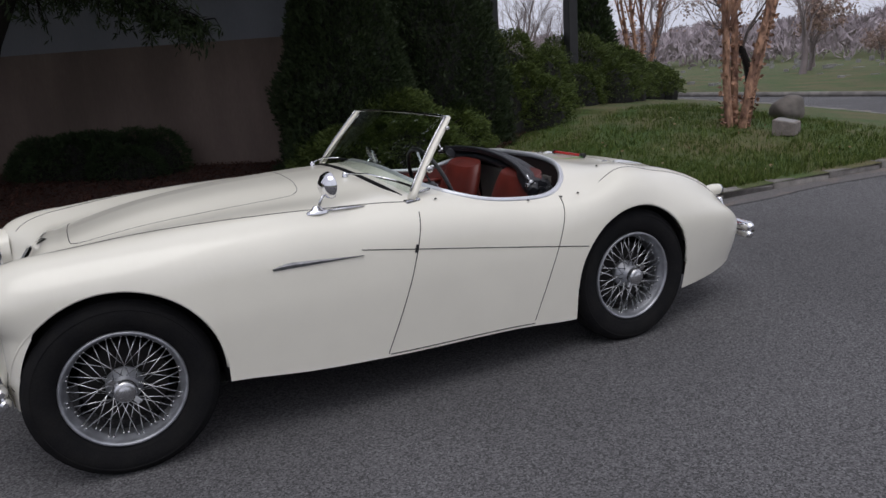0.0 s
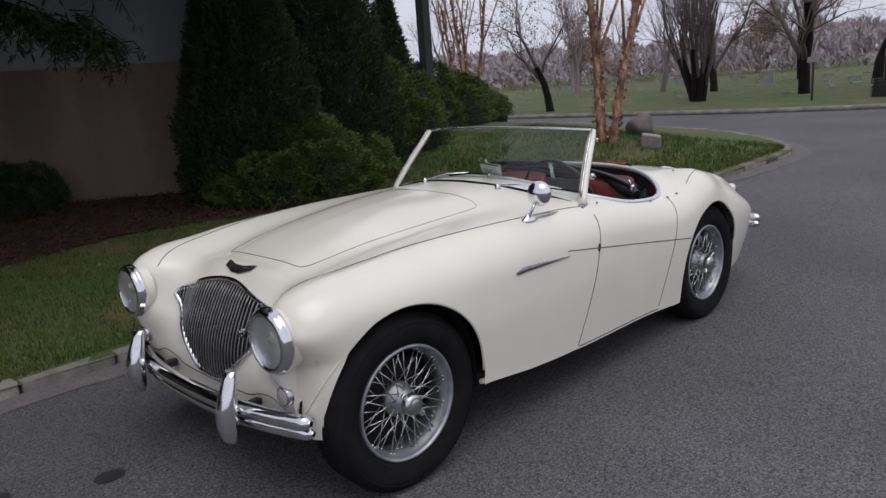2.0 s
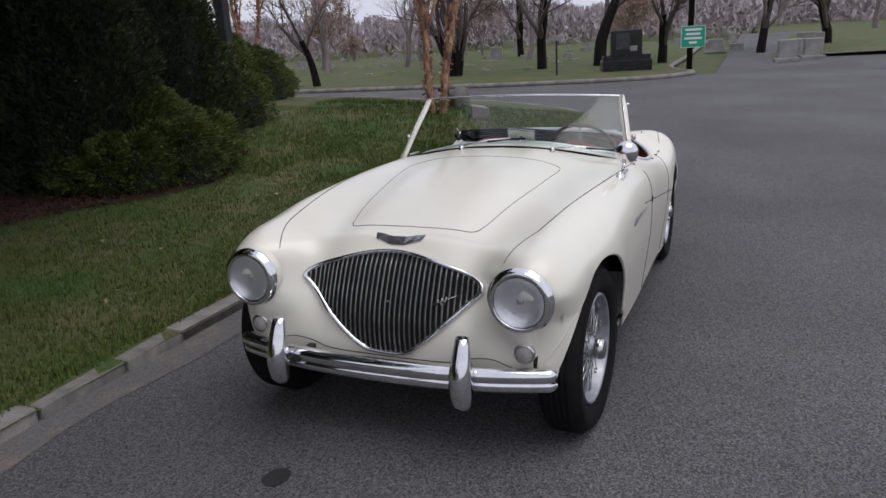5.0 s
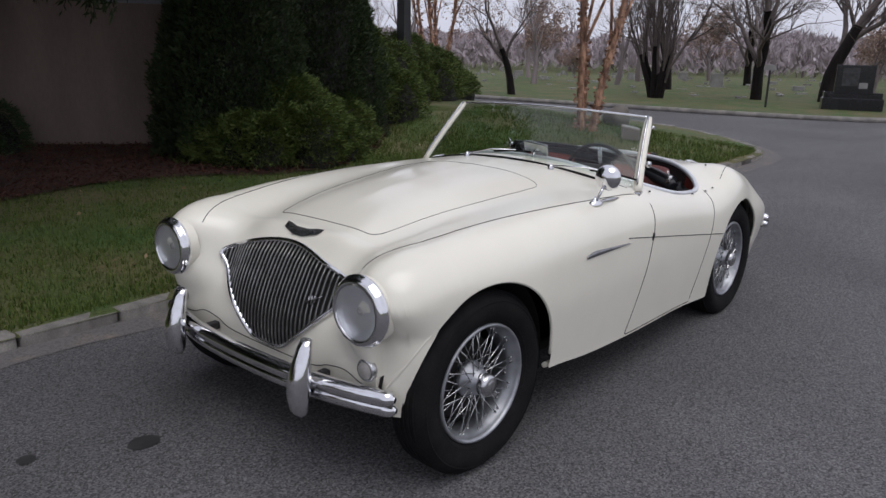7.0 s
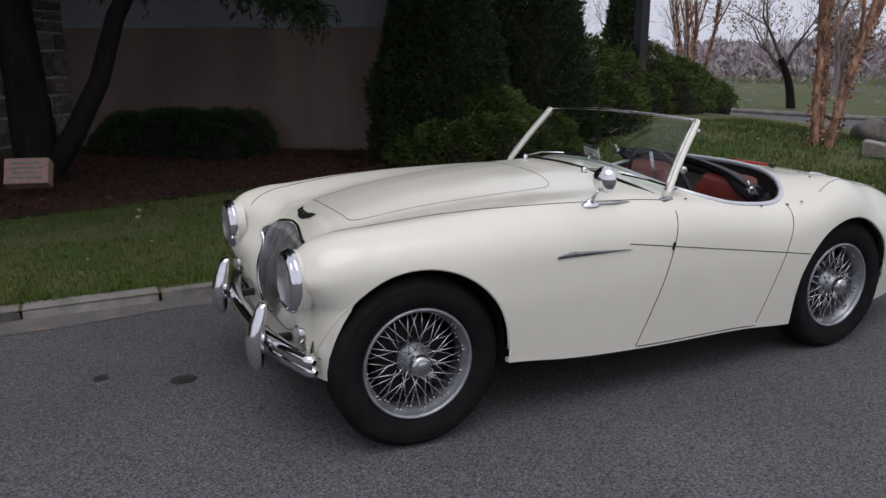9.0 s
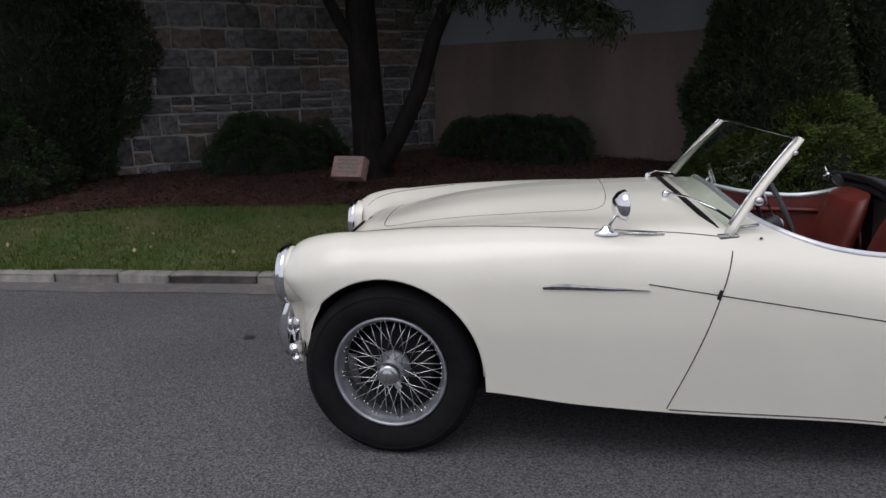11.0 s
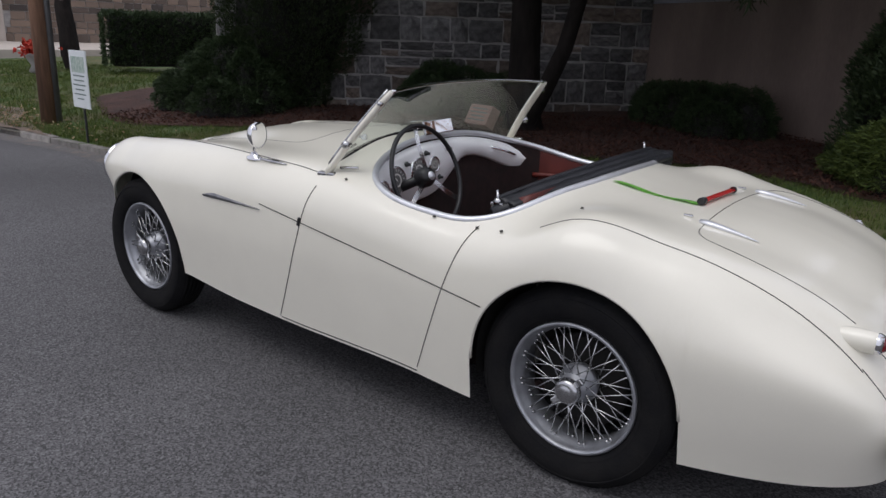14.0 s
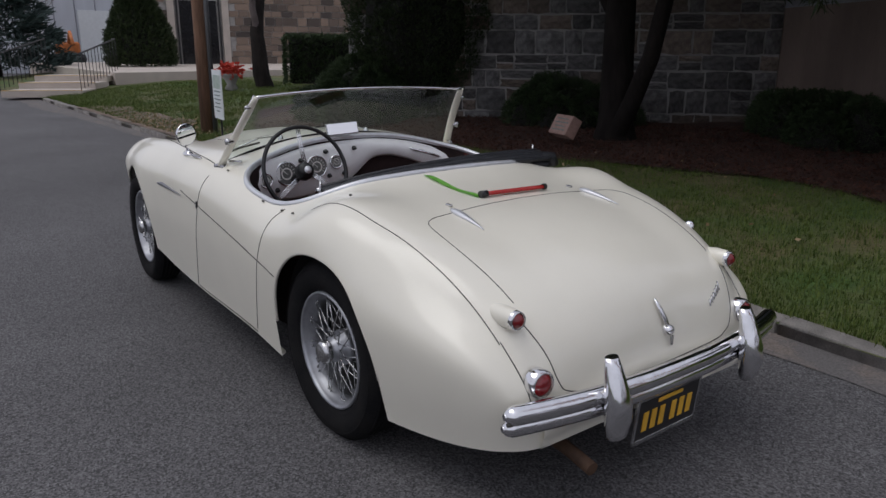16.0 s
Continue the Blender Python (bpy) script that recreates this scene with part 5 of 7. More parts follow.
for i in range(6):
    a_, b_ = from_rear(0.315 + 0.016 * i, 0.51 + 0.007 * i, 0.004), from_rear(0.323 + 0.016 * i, 0.53 + 0.008 * i, 0.004)
    sc.append(tube([a_, b_], 0.0035, 5))
part("script_badge", join(*sc), M["dull_chrome"], car, "small slanted chrome script on the boot lid")
# number plate: black with a row of plain yellow bars
np_ = new("number_plate")
np_.parent = car
tagged(np_, "black plate with plain yellow bars")
np_.matrix_basis = pose(2.115, -0.04, 0.275, 0, 6, 0)
part("plate", box(0.006, 0.305, 0.150, 0.003), M["plate"], np_)
part("frame", join(box(0.010, 0.315, 0.010, 0.002, (0, 0, 0.075)), box(0.010, 0.315, 0.016, 0.002, (0, 0, -0.075)), box(0.010, 0.010, 0.150, 0.002, (0, 0.153, 0)), box(0.010, 0.010, 0.150, 0.002, (0, -0.153, 0))), M["dull_chrome"], np_)
for i in range(6):
    part("bar", box(0.003, 0.024, 0.068, 0.001, (0.0045, -0.112 + 0.040 * i + (0.018 if i > 2 else 0), -0.005)), M["yellow"], np_)
part("small_bar", box(0.003, 0.12, 0.012, 0.0, (0.0045, 0, 0.055)), M["yellow"], np_)
part("plate_bracket", box(0.03, 0.10, 0.10, 0.004, (2.085, -0.04, 0.36)), M["iron"], car)

# red bar with a green strap lying on the rear deck: a steering lock left there
lock = thing("red_bar_with_strap", "red metal bar with green strap lying on the rear deck", "bar", (0, 0, 0))
a_, b_ = from_top(1.315, -0.15, 0.014), from_top(1.335, 0.165, 0.014)
part("bar", tube([a_.lerp(b_, u) for u in np.linspace(0.08, 0.95, 8)], 0.0115, 10, flat=0.7), M["redtape"], lock)
part("end", tube([a_, a_.lerp(b_, 0.10)], 0.013, 10), M["black"], lock)
part("end", tube([a_.lerp(b_, 0.96), b_], 0.0125, 10), M["black"], lock)
st = bmesh.new()
sv = []
for u in np.linspace(0, 1, 14):
    x, y = 1.02 + 0.295 * u, -0.175 + 0.03 * u
    sv.append([st.verts.new(from_top(x + d * 0.6, y + d, 0.004 + 0.003 * math.sin(9 * u))) for d in (-0.015, 0.015)])
for p_, q_ in zip(sv, sv[1:]):
    st.faces.new((p_[0], p_[1], q_[1], q_[0]))
bmesh.ops.solidify(st, geom=st.faces[:], thickness=0.0025)
part("strap", st, M["green"], lock, "bright green webbing strap")


# ---- building ----
def wall_box(name, a, b, z0, z1, thick, material, label, side=1):
    """An upright wall from a to b on the plan; its front lies on that line and its thickness behind it."""
    a, b = np.array(a), np.array(b)
    d = b - a
    length = float(np.hypot(*d))
    bm = box(length, thick, z1 - z0, 0.004, (length / 2, side * thick / 2, (z0 + z1) / 2), seg=1)
    return solo(name, bm, label, "wall", pose(a[0], a[1], 0, 0, 0, math.degrees(math.atan2(d[1], d[0]))), kind="structure", material=material)


CORNER = np.array((-2.2, 8.12))
dS, dC = np.array((-0.747, -0.665)), np.array((0.866, -0.5))
S_END, C_END = CORNER + 6.2 * dS, CORNER + 5.0 * dC
wall_box("wall_north", CORNER - 0.02 * dC, C_END, 0.0, 1.88, 0.4, M["concrete"], "brown rendered lower wall with faint vertical streaks")
wall_box("wall_north_upper", CORNER - 0.02 * dC, C_END, 1.88, 5.2, 0.36, M["greywall"], "blue-grey rendered upper wall")
stone_wall = wall_box("wall_west", S_END, CORNER, 0.0, 5.2, 0.4, M["mortar"], "dark fieldstone wall in squared irregular courses with pale mortar")
wall_box("wall_back", S_END + np.array((-0.4, 0.3)), S_END + np.array((-4.5, 8.0)), 0.0, 5.2, 0.4, M["greywall"], "plain return of the building", -1)

# stones: four shared meshes, each stone an object of its own; the courses above the view are joined
stone_meshes = []
for k in range(9):
    rnd = random.Random(40 + k)
    bm = box(1, 0.10, 1, 0.0)
    bmesh.ops.subdivide_edges(bm, edges=[e for e in bm.edges if abs(e.verts[0].co.y - e.verts[1].co.y) < 0.01], cuts=1, use_grid_fill=True)
    for v in bm.verts:
        if v.co.y < 0:
            inner = abs(v.co.x) < 0.3 and abs(v.co.z) < 0.3
            v.co.y += -rnd.uniform(0.015, 0.05) if inner else rnd.uniform(0.0, 0.03)
        v.co.x += rnd.uniform(-0.05, 0.035) * (1 if v.co.x > 0 else -1)
        v.co.z += rnd.uniform(-0.075, 0.04) * (1 if v.co.z > 0 else -1)
    d = bpy.data.meshes.new("stone")
    bm.to_mesh(d)
    bm.free()
    d.materials.append(M["stone" if k % 3 else "stone_b"])
    stone_meshes.append(d)
L_ST = 6.2
ang_st = math.degrees(math.atan2(0.665, 0.747))
M_ST = pose(S_END[0], S_END[1], 0, 0, 0, ang_st)
rnd = random.Random(11)
z = 0.1
joined = []
while z < 5.0:
    h = rnd.choice((0.22, 0.26, 0.30, 0.34))
    x = rnd.uniform(-0.3, 0)
    while x < L_ST:
        w = rnd.uniform(0.2, 0.5)
        x0, x1 = max(x, 0.0), min(x + w, L_ST)
        parts_z = [(z, h)]
        if rnd.random() < 0.3:
            k_ = rnd.uniform(0.36, 0.64)
            parts_z = [(z, h * k_), (z + h * k_, h * (1 - k_))]
        for zz, hh in parts_z:
            if x1 - x0 > 0.06:
                m = Matrix.Translation(((x0 + x1) / 2, 0.012, zz + hh / 2)) @ Matrix.Diagonal((x1 - x0 - 0.022, 1, hh - 0.022, 1))
                if z < 2.7:
                    o = part("stone", rnd.choice(stone_meshes), None, stone_wall)
                    o.matrix_basis = m
                else:
                    joined.append(m)
        x += w
    z += h
up = bmesh.new()
for m in joined:
    bmesh.ops.create_cube(up, size=1, matrix=m @ Matrix.Diagonal((1, 0.1, 1, 1)))
tagged(part("upper_stones", up, M["stone"], stone_wall), kind="stuff")

# open porch beyond the evergreens: black square posts under a flat roof
porch = thing("porch", "open porch with black square posts and a flat roof", "porch", kind="structure")
for x, y, w in ((6.32, 6.8, 0.17), (5.2, 7.35, 0.12), (4.0, 8.0, 0.12)):
    part("post", box(w, w, 3.8, 0.01, (x, y, 1.9)), M["iron"], porch)
part("roof", box(5.2, 3.0, 0.3, 0.02, (0, 0, 0), m=pose(4.2, 8.3, 3.95, 0, 0, -26)), M["greywall"], porch)


# ---- plants ----
def leaves(name, points, dirs, size, material, seed, width=0.35, droop=0.0, per=3):
    """A crown of many small sprays: every spray is a few narrow leaf blades fanned out from one point."""
    r = np.random.RandomState(seed)
    p = np.repeat(np.array([tuple(q) for q in points], float), per, 0)
    d = np.array([tuple(q) for q in dirs], float)
    d = np.repeat(d / (np.linalg.norm(d, axis=1, keepdims=True) + 1e-9), per, 0)
    s = np.repeat(size * r.uniform(0.6, 1.35, (len(points), 1)), per, 0)
    e = d + r.normal(0, 0.38, d.shape)
    e[:, 2] -= droop
    e /= np.linalg.norm(e, axis=1, keepdims=True)
    side = np.cross(e, r.normal(0, 1, d.shape))
    side /= np.linalg.norm(side, axis=1, keepdims=True) + 1e-9
    q = p + r.normal(0, 0.15 * size, d.shape)
    verts = np.stack([q, q + e * s * 0.5 + side * s * width * 0.5, q + e * s, q + e * s * 0.5 - side * s * width * 0.5], 1).reshape(-1, 3)
    faces = np.arange(len(verts)).reshape(-1, 4)
    me = bpy.data.meshes.new(name)
    me.from_pydata(verts.tolist(), [], faces.tolist())
    me.materials.append(material)
    return me


def shell(n, seed, fn):
    """n random places on a shape given by fn(angle, height 0..1) -> radius; returns points and outward directions."""
    r = np.random.RandomState(seed)
    pts, dirs = [], []
    while len(pts) < n:
        a, h = r.uniform(0, 2 * math.pi), r.uniform(0, 1)
        rad = fn(a, h) * r.uniform(0.72, 1.03) ** 0.6
        pts.append((rad * math.cos(a), rad * math.sin(a), h))
        dirs.append((math.cos(a), math.sin(a), 0.25))
    return np.array(pts), np.array(dirs)


def conifer(name, label, loc, radius, height, seed, n, material="arbor", size=0.075, top=0.55, lumps=0.16, category="evergreen", up=0.9, width=0.26, base=0.6, power=1.6):
    """A dense upright evergreen: trunk, black core for the shade within, and a crown of small sprays with an uneven
    outline.
    """
    t = thing(name, label, category, loc, 0)
    fn = lambda a, h: radius * (base + (1 - base) * min(1, h * 4)) * (1 - max(0, (h - (1 - top)) / top) ** power) * (1 + lumps * noise.noise((3 * math.cos(a), 3 * math.sin(a), h * height * 1.7 + seed)))
    p, d = shell(n, seed, fn)
    p[:, 2] *= height
    d[:, 2] = up
    part("crown", leaves("crown", p, d, size, M[material], seed, width), None, t)
    # black core paints the shade deep inside the crown
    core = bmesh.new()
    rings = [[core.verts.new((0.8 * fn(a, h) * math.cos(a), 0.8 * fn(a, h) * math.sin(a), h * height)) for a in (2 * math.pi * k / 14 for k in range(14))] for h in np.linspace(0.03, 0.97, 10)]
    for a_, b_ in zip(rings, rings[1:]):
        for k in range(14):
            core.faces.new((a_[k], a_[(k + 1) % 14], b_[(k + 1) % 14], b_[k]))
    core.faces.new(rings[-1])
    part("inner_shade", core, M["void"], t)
    part("trunk", tube([(0, 0, -0.15), (0.02, 0, height * 0.5), (0, 0.02, height * 0.9)], [0.09, 0.06, 0.02], 8), M["bark"], t)
    return t


def spreading(name, label, loc, rx, ry, height, seed, n, rz=0, material="juniper", size=0.075, category="juniper", tiers=True):
    """A low spreading shrub with layered sprays reaching outwards."""
    t = thing(name, label, category, loc, rz)
    r = np.random.RandomState(seed)
    mounds = [(0.0, 0.0, 0.6 * rx, 0.6 * ry, height * (1.0 if tiers else 0.8))]
    for k in range(15):
        a, q = 2 * math.pi * (k + r.uniform(-0.3, 0.3)) / 15, r.uniform(0.45, 0.78)
        mounds.append((rx * q * math.cos(a), ry * q * math.sin(a), rx * r.uniform(0.22, 0.36), ry * r.uniform(0.3, 0.48), height * (1.08 - 0.62 * q) * r.uniform(0.55, 1.25)))
    pts, dirs = [], []
    share = np.array([m[2] * m[3] + 0.3 * m[4] * m[2] for m in mounds])
    for (mx, my, sx, sy, hh), w in zip(mounds, share / share.sum()):
        for _ in range(int(n * w)):
            a, h = r.uniform(0, 2 * math.pi), r.uniform(0, 1) ** 0.75
            k = math.sqrt(max(0.0, 1 - h**2.4)) * r.uniform(0.8, 1.06)
            if tiers:
                k *= 1 + 0.16 * math.sin(h * 15 + mx * 5 + 2 * math.sin(2 * a))
            pts.append((mx + sx * k * math.cos(a), my + sy * k * math.sin(a), hh * h * r.uniform(0.93, 1.05) + 0.02))
            dirs.append((math.cos(a) + 0.5 * mx / rx, math.sin(a) + 0.5 * my / ry, 0.05 + 0.35 * h))
    pts, dirs = np.array(pts), np.array(dirs)
    big = r.uniform(size=len(pts)) < 0.14
    part("foliage", leaves("foliage", pts[~big], dirs[~big], size, M[material], seed, 0.22), None, t)
    part("long_spray", leaves("long_spray", pts[big], dirs[big], size * 1.5, M[material], seed + 50, 0.16), None, t)
    # black mounds fill in the shade beneath the sprays
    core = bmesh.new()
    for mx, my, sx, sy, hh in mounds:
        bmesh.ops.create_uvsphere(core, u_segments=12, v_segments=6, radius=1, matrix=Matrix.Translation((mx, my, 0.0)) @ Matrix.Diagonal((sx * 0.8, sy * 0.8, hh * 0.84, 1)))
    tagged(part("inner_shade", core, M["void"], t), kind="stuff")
    for k in range(5):
        a = k * 1.3 + seed
        part("stem", tube([(0, 0, 0.02), (0.3 * rx * math.cos(a), 0.3 * ry * math.sin(a), 0.4 * height), (0.7 * rx * math.cos(a), 0.7 * ry * math.sin(a), 0.6 * height)], [0.03, 0.02, 0.008], 6), M["bark"], t)
    return t


def at(x, y, dz=0.0):
    return (x, y, lawn_z(x, y) + dz)


conifer("arborvitae", "tall dense dark green arborvitae beside the wall", at(1.8, 5.1), 0.95, 3.9, 1, 42000, top=0.97, base=0.85, power=1.1, size=0.055, lumps=0.3)
conifer("arborvitae", "tall dark green arborvitae behind the low juniper", at(3.2, 5.4), 1.0, 4.4, 2, 40000, top=0.97, base=0.85, power=1.1, size=0.055, lumps=0.3)
spreading("spreading_juniper", "low layered juniper with yellow-green tips in the mulch", at(2.2, 4.6), 1.32, 0.7, 0.88, 3, 60000, 8, size=0.045)
spreading("spreading_juniper", "broad juniper mound at the foot of the porch", at(4.7, 6.1), 1.6, 0.85, 1.3, 4, 30000, 30, size=0.055)
spreading("spreading_juniper", "broad layered juniper reaching over the lawn", at(7.0, 7.4), 1.9, 0.9, 1.08, 5, 32000, 30, size=0.055)
spreading("spreading_juniper", "outermost juniper with green drooping tips", at(8.7, 8.4), 1.45, 1.0, 0.78, 6, 24000, 30, size=0.055)
spreading("evergreen_bush", "low dark evergreen bush against the rendered wall", at(-1.0, 6.9), 1.25, 0.55, 0.70, 7, 30000, -28, "bush", 0.04, "bush", False)
spreading("evergreen_bush", "low dark evergreen bush against the stone wall", at(-3.95, 5.85), 0.95, 0.5, 0.8, 8, 24000, 40, "bush", 0.04, "bush", False)
conifer("yew", "big dark yew beside the stone wall", at(-6.35, 5.0), 1.15, 4.6, 9, 46000, "arbor", 0.052, 0.5, 0.22)
spreading("spreading_yew", "wide low green yew in front of the taller one", at(-6.55, 4.0), 1.1, 0.75, 0.95, 10, 36000, 30, "bush", 0.045, "bush")


def clipped_hedge(label, loc, rz, length, width, height, seed, n):
    """A sheared hedge: small leaves over a slightly wavy block."""
    t = thing("clipped_hedge", label, "hedge", loc, rz)
    r = np.random.RandomState(seed)
    pts, dirs = [], []
    for _ in range(n):
        u, f = r.uniform(-1, 1), r.uniform(0, 1)
        wob = 0.05 * noise.noise((u * 4, f * 6, seed))
        if f < 0.38:
            pts.append((u * length / 2, r.uniform(-1, 1) * width / 2, height + wob + r.normal(0, 0.025)))
            dirs.append((r.normal(0, 0.5), r.normal(0, 0.5), 1))
        elif f < 0.9:
            sy = -1 if f < 0.7 else 1
            pts.append((u * length / 2, sy * (width / 2 + wob + r.normal(0, 0.03)), r.uniform(0.12, 1) * height))
            dirs.append((r.normal(0, 0.4), sy, 0.5))
        else:
            sx = -1 if f < 0.95 else 1
            pts.append((sx * (length / 2 + wob), r.uniform(-1, 1) * width / 2, r.uniform(0.1, 1) * height))
            dirs.append((sx, r.normal(0, 0.4), 0.5))
    part("foliage", leaves("foliage", np.array(pts), np.array(dirs), 0.07, M["bush"], seed, 0.3), None, t)
    # black block painted as the shade behind the hedge leaves
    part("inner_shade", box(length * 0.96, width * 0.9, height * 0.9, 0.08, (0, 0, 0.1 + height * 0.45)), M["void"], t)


clipped_hedge("long clipped dark hedge before the entrance", at(-12.4, 8.0), 62, 4.4, 0.9, 1.15, 11, 14000)


def branchy(seed, height, spread, trunk_r, levels=4, fork=(0.28, 0.4), sides=5, stems=1, droop=0.0, upright=0.5, twigs=3, wander=0.12, splay=0.22):
    """Points of a bare tree: a tapered trunk that forks again and again into limbs and twigs. Returns trunk and crown bmeshes' data."""
    r = random.Random(seed)
    trunk, crown = [], []

    def grow(p, d, length, rad, level):
        n = 5 if level < 2 else 3
        pts, rs = [p], [rad]
        q, dd = p, d
        for i in range(n):
            dd = (dd + Vector((r.gauss(0, wander), r.gauss(0, wander), r.gauss(0, wander * 0.6) + (0.05 * upright if level else 0) - droop * (level > 1)))).normalized()
            q = q + dd * length / n
            pts.append(q)
            rs.append(max(rad * (1 - 0.42 * (i + 1) / n), 0.004))
        (trunk if level == 0 else crown).append((pts, rs, sides if level < 2 else (4 if level < 3 else 3)))
        if level >= levels:
            return
        for k in range(twigs if level else twigs + 1):
            u = 1.0 if k == 0 else r.uniform(0.45, 1.0)
            i = min(int(u * n), n)
            w = r.uniform(0, 2 * math.pi)
            side = dd.orthogonal().normalized()
            side.rotate(Matrix.Rotation(w, 3, dd))
            nd = (dd * (1.0 if k else 1.6) + side * spread * r.uniform(0.6, 1.3) + Vector((0, 0, 0.25 * upright))).normalized()
            grow(pts[i], nd, length * r.uniform(0.58, 0.82), rs[i] * (0.72 if k == 0 else 0.55), level + 1)

    for s_ in range(stems):
        a = 2 * math.pi * s_ / max(stems, 1) + seed
        d = Vector((splay * math.cos(a), splay * math.sin(a), 1)).normalized() if stems > 1 else Vector((r.gauss(0, 0.04), r.gauss(0, 0.04), 1))
        grow(Vector((0.09 * math.cos(a), 0.09 * math.sin(a), -0.1)) if stems > 1 else Vector((0, 0, -0.1)), d, height * r.uniform(*fork), trunk_r, 0)
    return trunk, crown


def tubes_mesh(name, lines, material):
    """Many thin tubes as one mesh, made without a bmesh for speed."""
    verts, faces = [], []
    for pts, rs, sides in lines:
        base, n = len(verts), len(pts)
        for i, p in enumerate(pts):
            d = (pts[min(i + 1, n - 1)] - pts[max(i - 1, 0)]).normalized()
            s_ = d.orthogonal().normalized()
            t_ = d.cross(s_)
            for k in range(sides):
                w = 2 * math.pi * k / sides
                verts.append(p + float(rs[i]) * (math.cos(w) * s_ + math.sin(w) * t_))
        for i in range(n - 1):
            for k in range(sides):
                a, b = base + i * sides + k, base + i * sides + (k + 1) % sides
                faces.append((a, b, b + sides, a + sides))
    return mesh(name, verts, faces, material)


def bare_tree(name, label, loc, rz=0, bark="bark", twig="twig", buds=0, bud_size=0.05, **kw):
    t = thing(name, label, "tree", loc, rz)
    tr, cr = branchy(**kw)
    part("trunk", tubes_mesh("trunk", tr, M[bark]), None, t)
    part("crown", tubes_mesh("crown", cr, M[twig]), None, t)
    if bark == "birch":
        # curls of peeling bark down the stems
        r = random.Random(kw["seed"])
        fp, fd = [], []
        for pts, rs, _ in tr:
            for _k in range(260):
                i = r.randint(0, len(pts) - 2)
                a = r.uniform(0, 6.28)
                o = Vector((math.cos(a), math.sin(a), 0))
                fp.append(pts[i].lerp(pts[i + 1], r.uniform(0, 1)) + o * rs[i] * 0.95)
                fd.append(o + Vector((0, 0, r.uniform(-0.6, 0.6))))
        part("bark_curl", leaves("bark_curl", fp, fd, 0.05, M["birch"], kw["seed"], 0.8, per=1), None, t)
    if buds:
        r = np.random.RandomState(kw["seed"])
        tips = [np.array(l[0][-1]) for l in cr if l[2] == 3]
        pick = [tips[i] + r.normal(0, 0.1, 3) for i in r.randint(0, len(tips), buds)]
        part("blossom", leaves("blossom", pick, [r.normal(0, 1, 3) for _ in pick], bud_size, M["bud"], kw["seed"], 0.6, per=2), None, t)
    return t


# the dark tree in the mulch bed, with a low side limb and drooping needled tips overhead
tz = lawn_z(-2.55, 5.2)
bt = thing("cedar", "dark-barked cedar with a leaning side limb in the mulch bed", "tree", (-2.55, 5.2, tz))
tr_, cr_ = [], []
tr_.append(([Vector(p) for p in ((0, 0, -0.1), (0.0, 0, 0.25), (-0.02, 0, 0.9), (-0.05, 0.02, 1.8), (-0.1, 0.05, 3.0), (-0.05, 0.1, 4.6))], [0.30, 0.21, 0.185, 0.17, 0.14, 0.08], 14))
tr_.append(([Vector(p) for p in ((0.12, -0.08, 0.15), (0.35, -0.15, 0.5), (0.62, -0.22, 1.0), (0.82, -0.3, 1.6), (1.15, -0.5, 2.2), (1.7, -0.9, 2.8))], [0.12, 0.105, 0.095, 0.085, 0.07, 0.04], 10))
tr_.append(([Vector(p) for p in ((0, 0, 1.3), (-0.25, -0.1, 1.75), (-0.55, -0.2, 2.4), (-0.8, -0.4, 3.2))], [0.08, 0.07, 0.06, 0.03], 8))
rr = random.Random(5)
pts_, dr_ = [], []
for k in range(26):
    a = rr.uniform(-2.2, 0.9)
    l_ = rr.uniform(1.6, 3.6)
    h0 = rr.uniform(2.5, 3.6)
    p0 = Vector((-0.08, 0.05, h0))
    line = [p0 + Vector((l_ * u * math.cos(a), l_ * u * math.sin(a), 0.5 * u - 0.85 * u * u)) for u in (k_ / 6 for k_ in range(7))]
    cr_.append((line, [0.035 * (1 - 0.85 * u) for u in np.linspace(0, 1, 7)], 4))
    for q in line[3:]:
        for j in range(7):
            tip = q + Vector((rr.gauss(0, 0.18), rr.gauss(0, 0.18), -rr.uniform(0.1, 0.5)))
            cr_.append(([q, q.lerp(tip, 0.5) + Vector((0, 0, 0.04)), tip], [0.010, 0.007, 0.003], 3))
            for u in (0.4, 0.6, 0.8, 1.0):
                pts_.append(np.array(q.lerp(tip, u)))
                dr_.append(np.array((rr.gauss(0, 0.4), rr.gauss(0, 0.4), -1)))
# one long low bough towards the car, with a fringe of hanging needled tips
bough = spline([(-0.05, 0.0, 2.05), (0.6, -0.2, 2.25), (1.4, -0.45, 2.2), (2.1, -0.65, 1.98), (2.65, -0.75, 1.68)], 6)
tr_.append(([Vector(p) for p in bough], list(np.linspace(0.055, 0.008, len(bough))), 7))
for k in range(150):
    u = rr.uniform(0.22, 1.0)
    q = Vector(bough[min(int(u * (len(bough) - 1)), len(bough) - 1)]) + Vector((rr.gauss(0, 0.08), rr.gauss(0, 0.14), rr.uniform(-0.03, 0.05)))
    tip = q + Vector((rr.uniform(-0.05, 0.22), rr.gauss(0, 0.1), -rr.uniform(0.12, 0.5) * (1.1 - 0.5 * u)))
    cr_.append(([q, q.lerp(tip, 0.5) + Vector((0.03, 0, 0.05)), tip], [0.009, 0.006, 0.003], 3))
    for w in np.linspace(0.1, 1.0, 9):
        pts_.append(np.array(q.lerp(tip, w)))
        dr_.append(np.array((rr.gauss(0, 0.6), rr.gauss(0, 0.6), -0.6)))
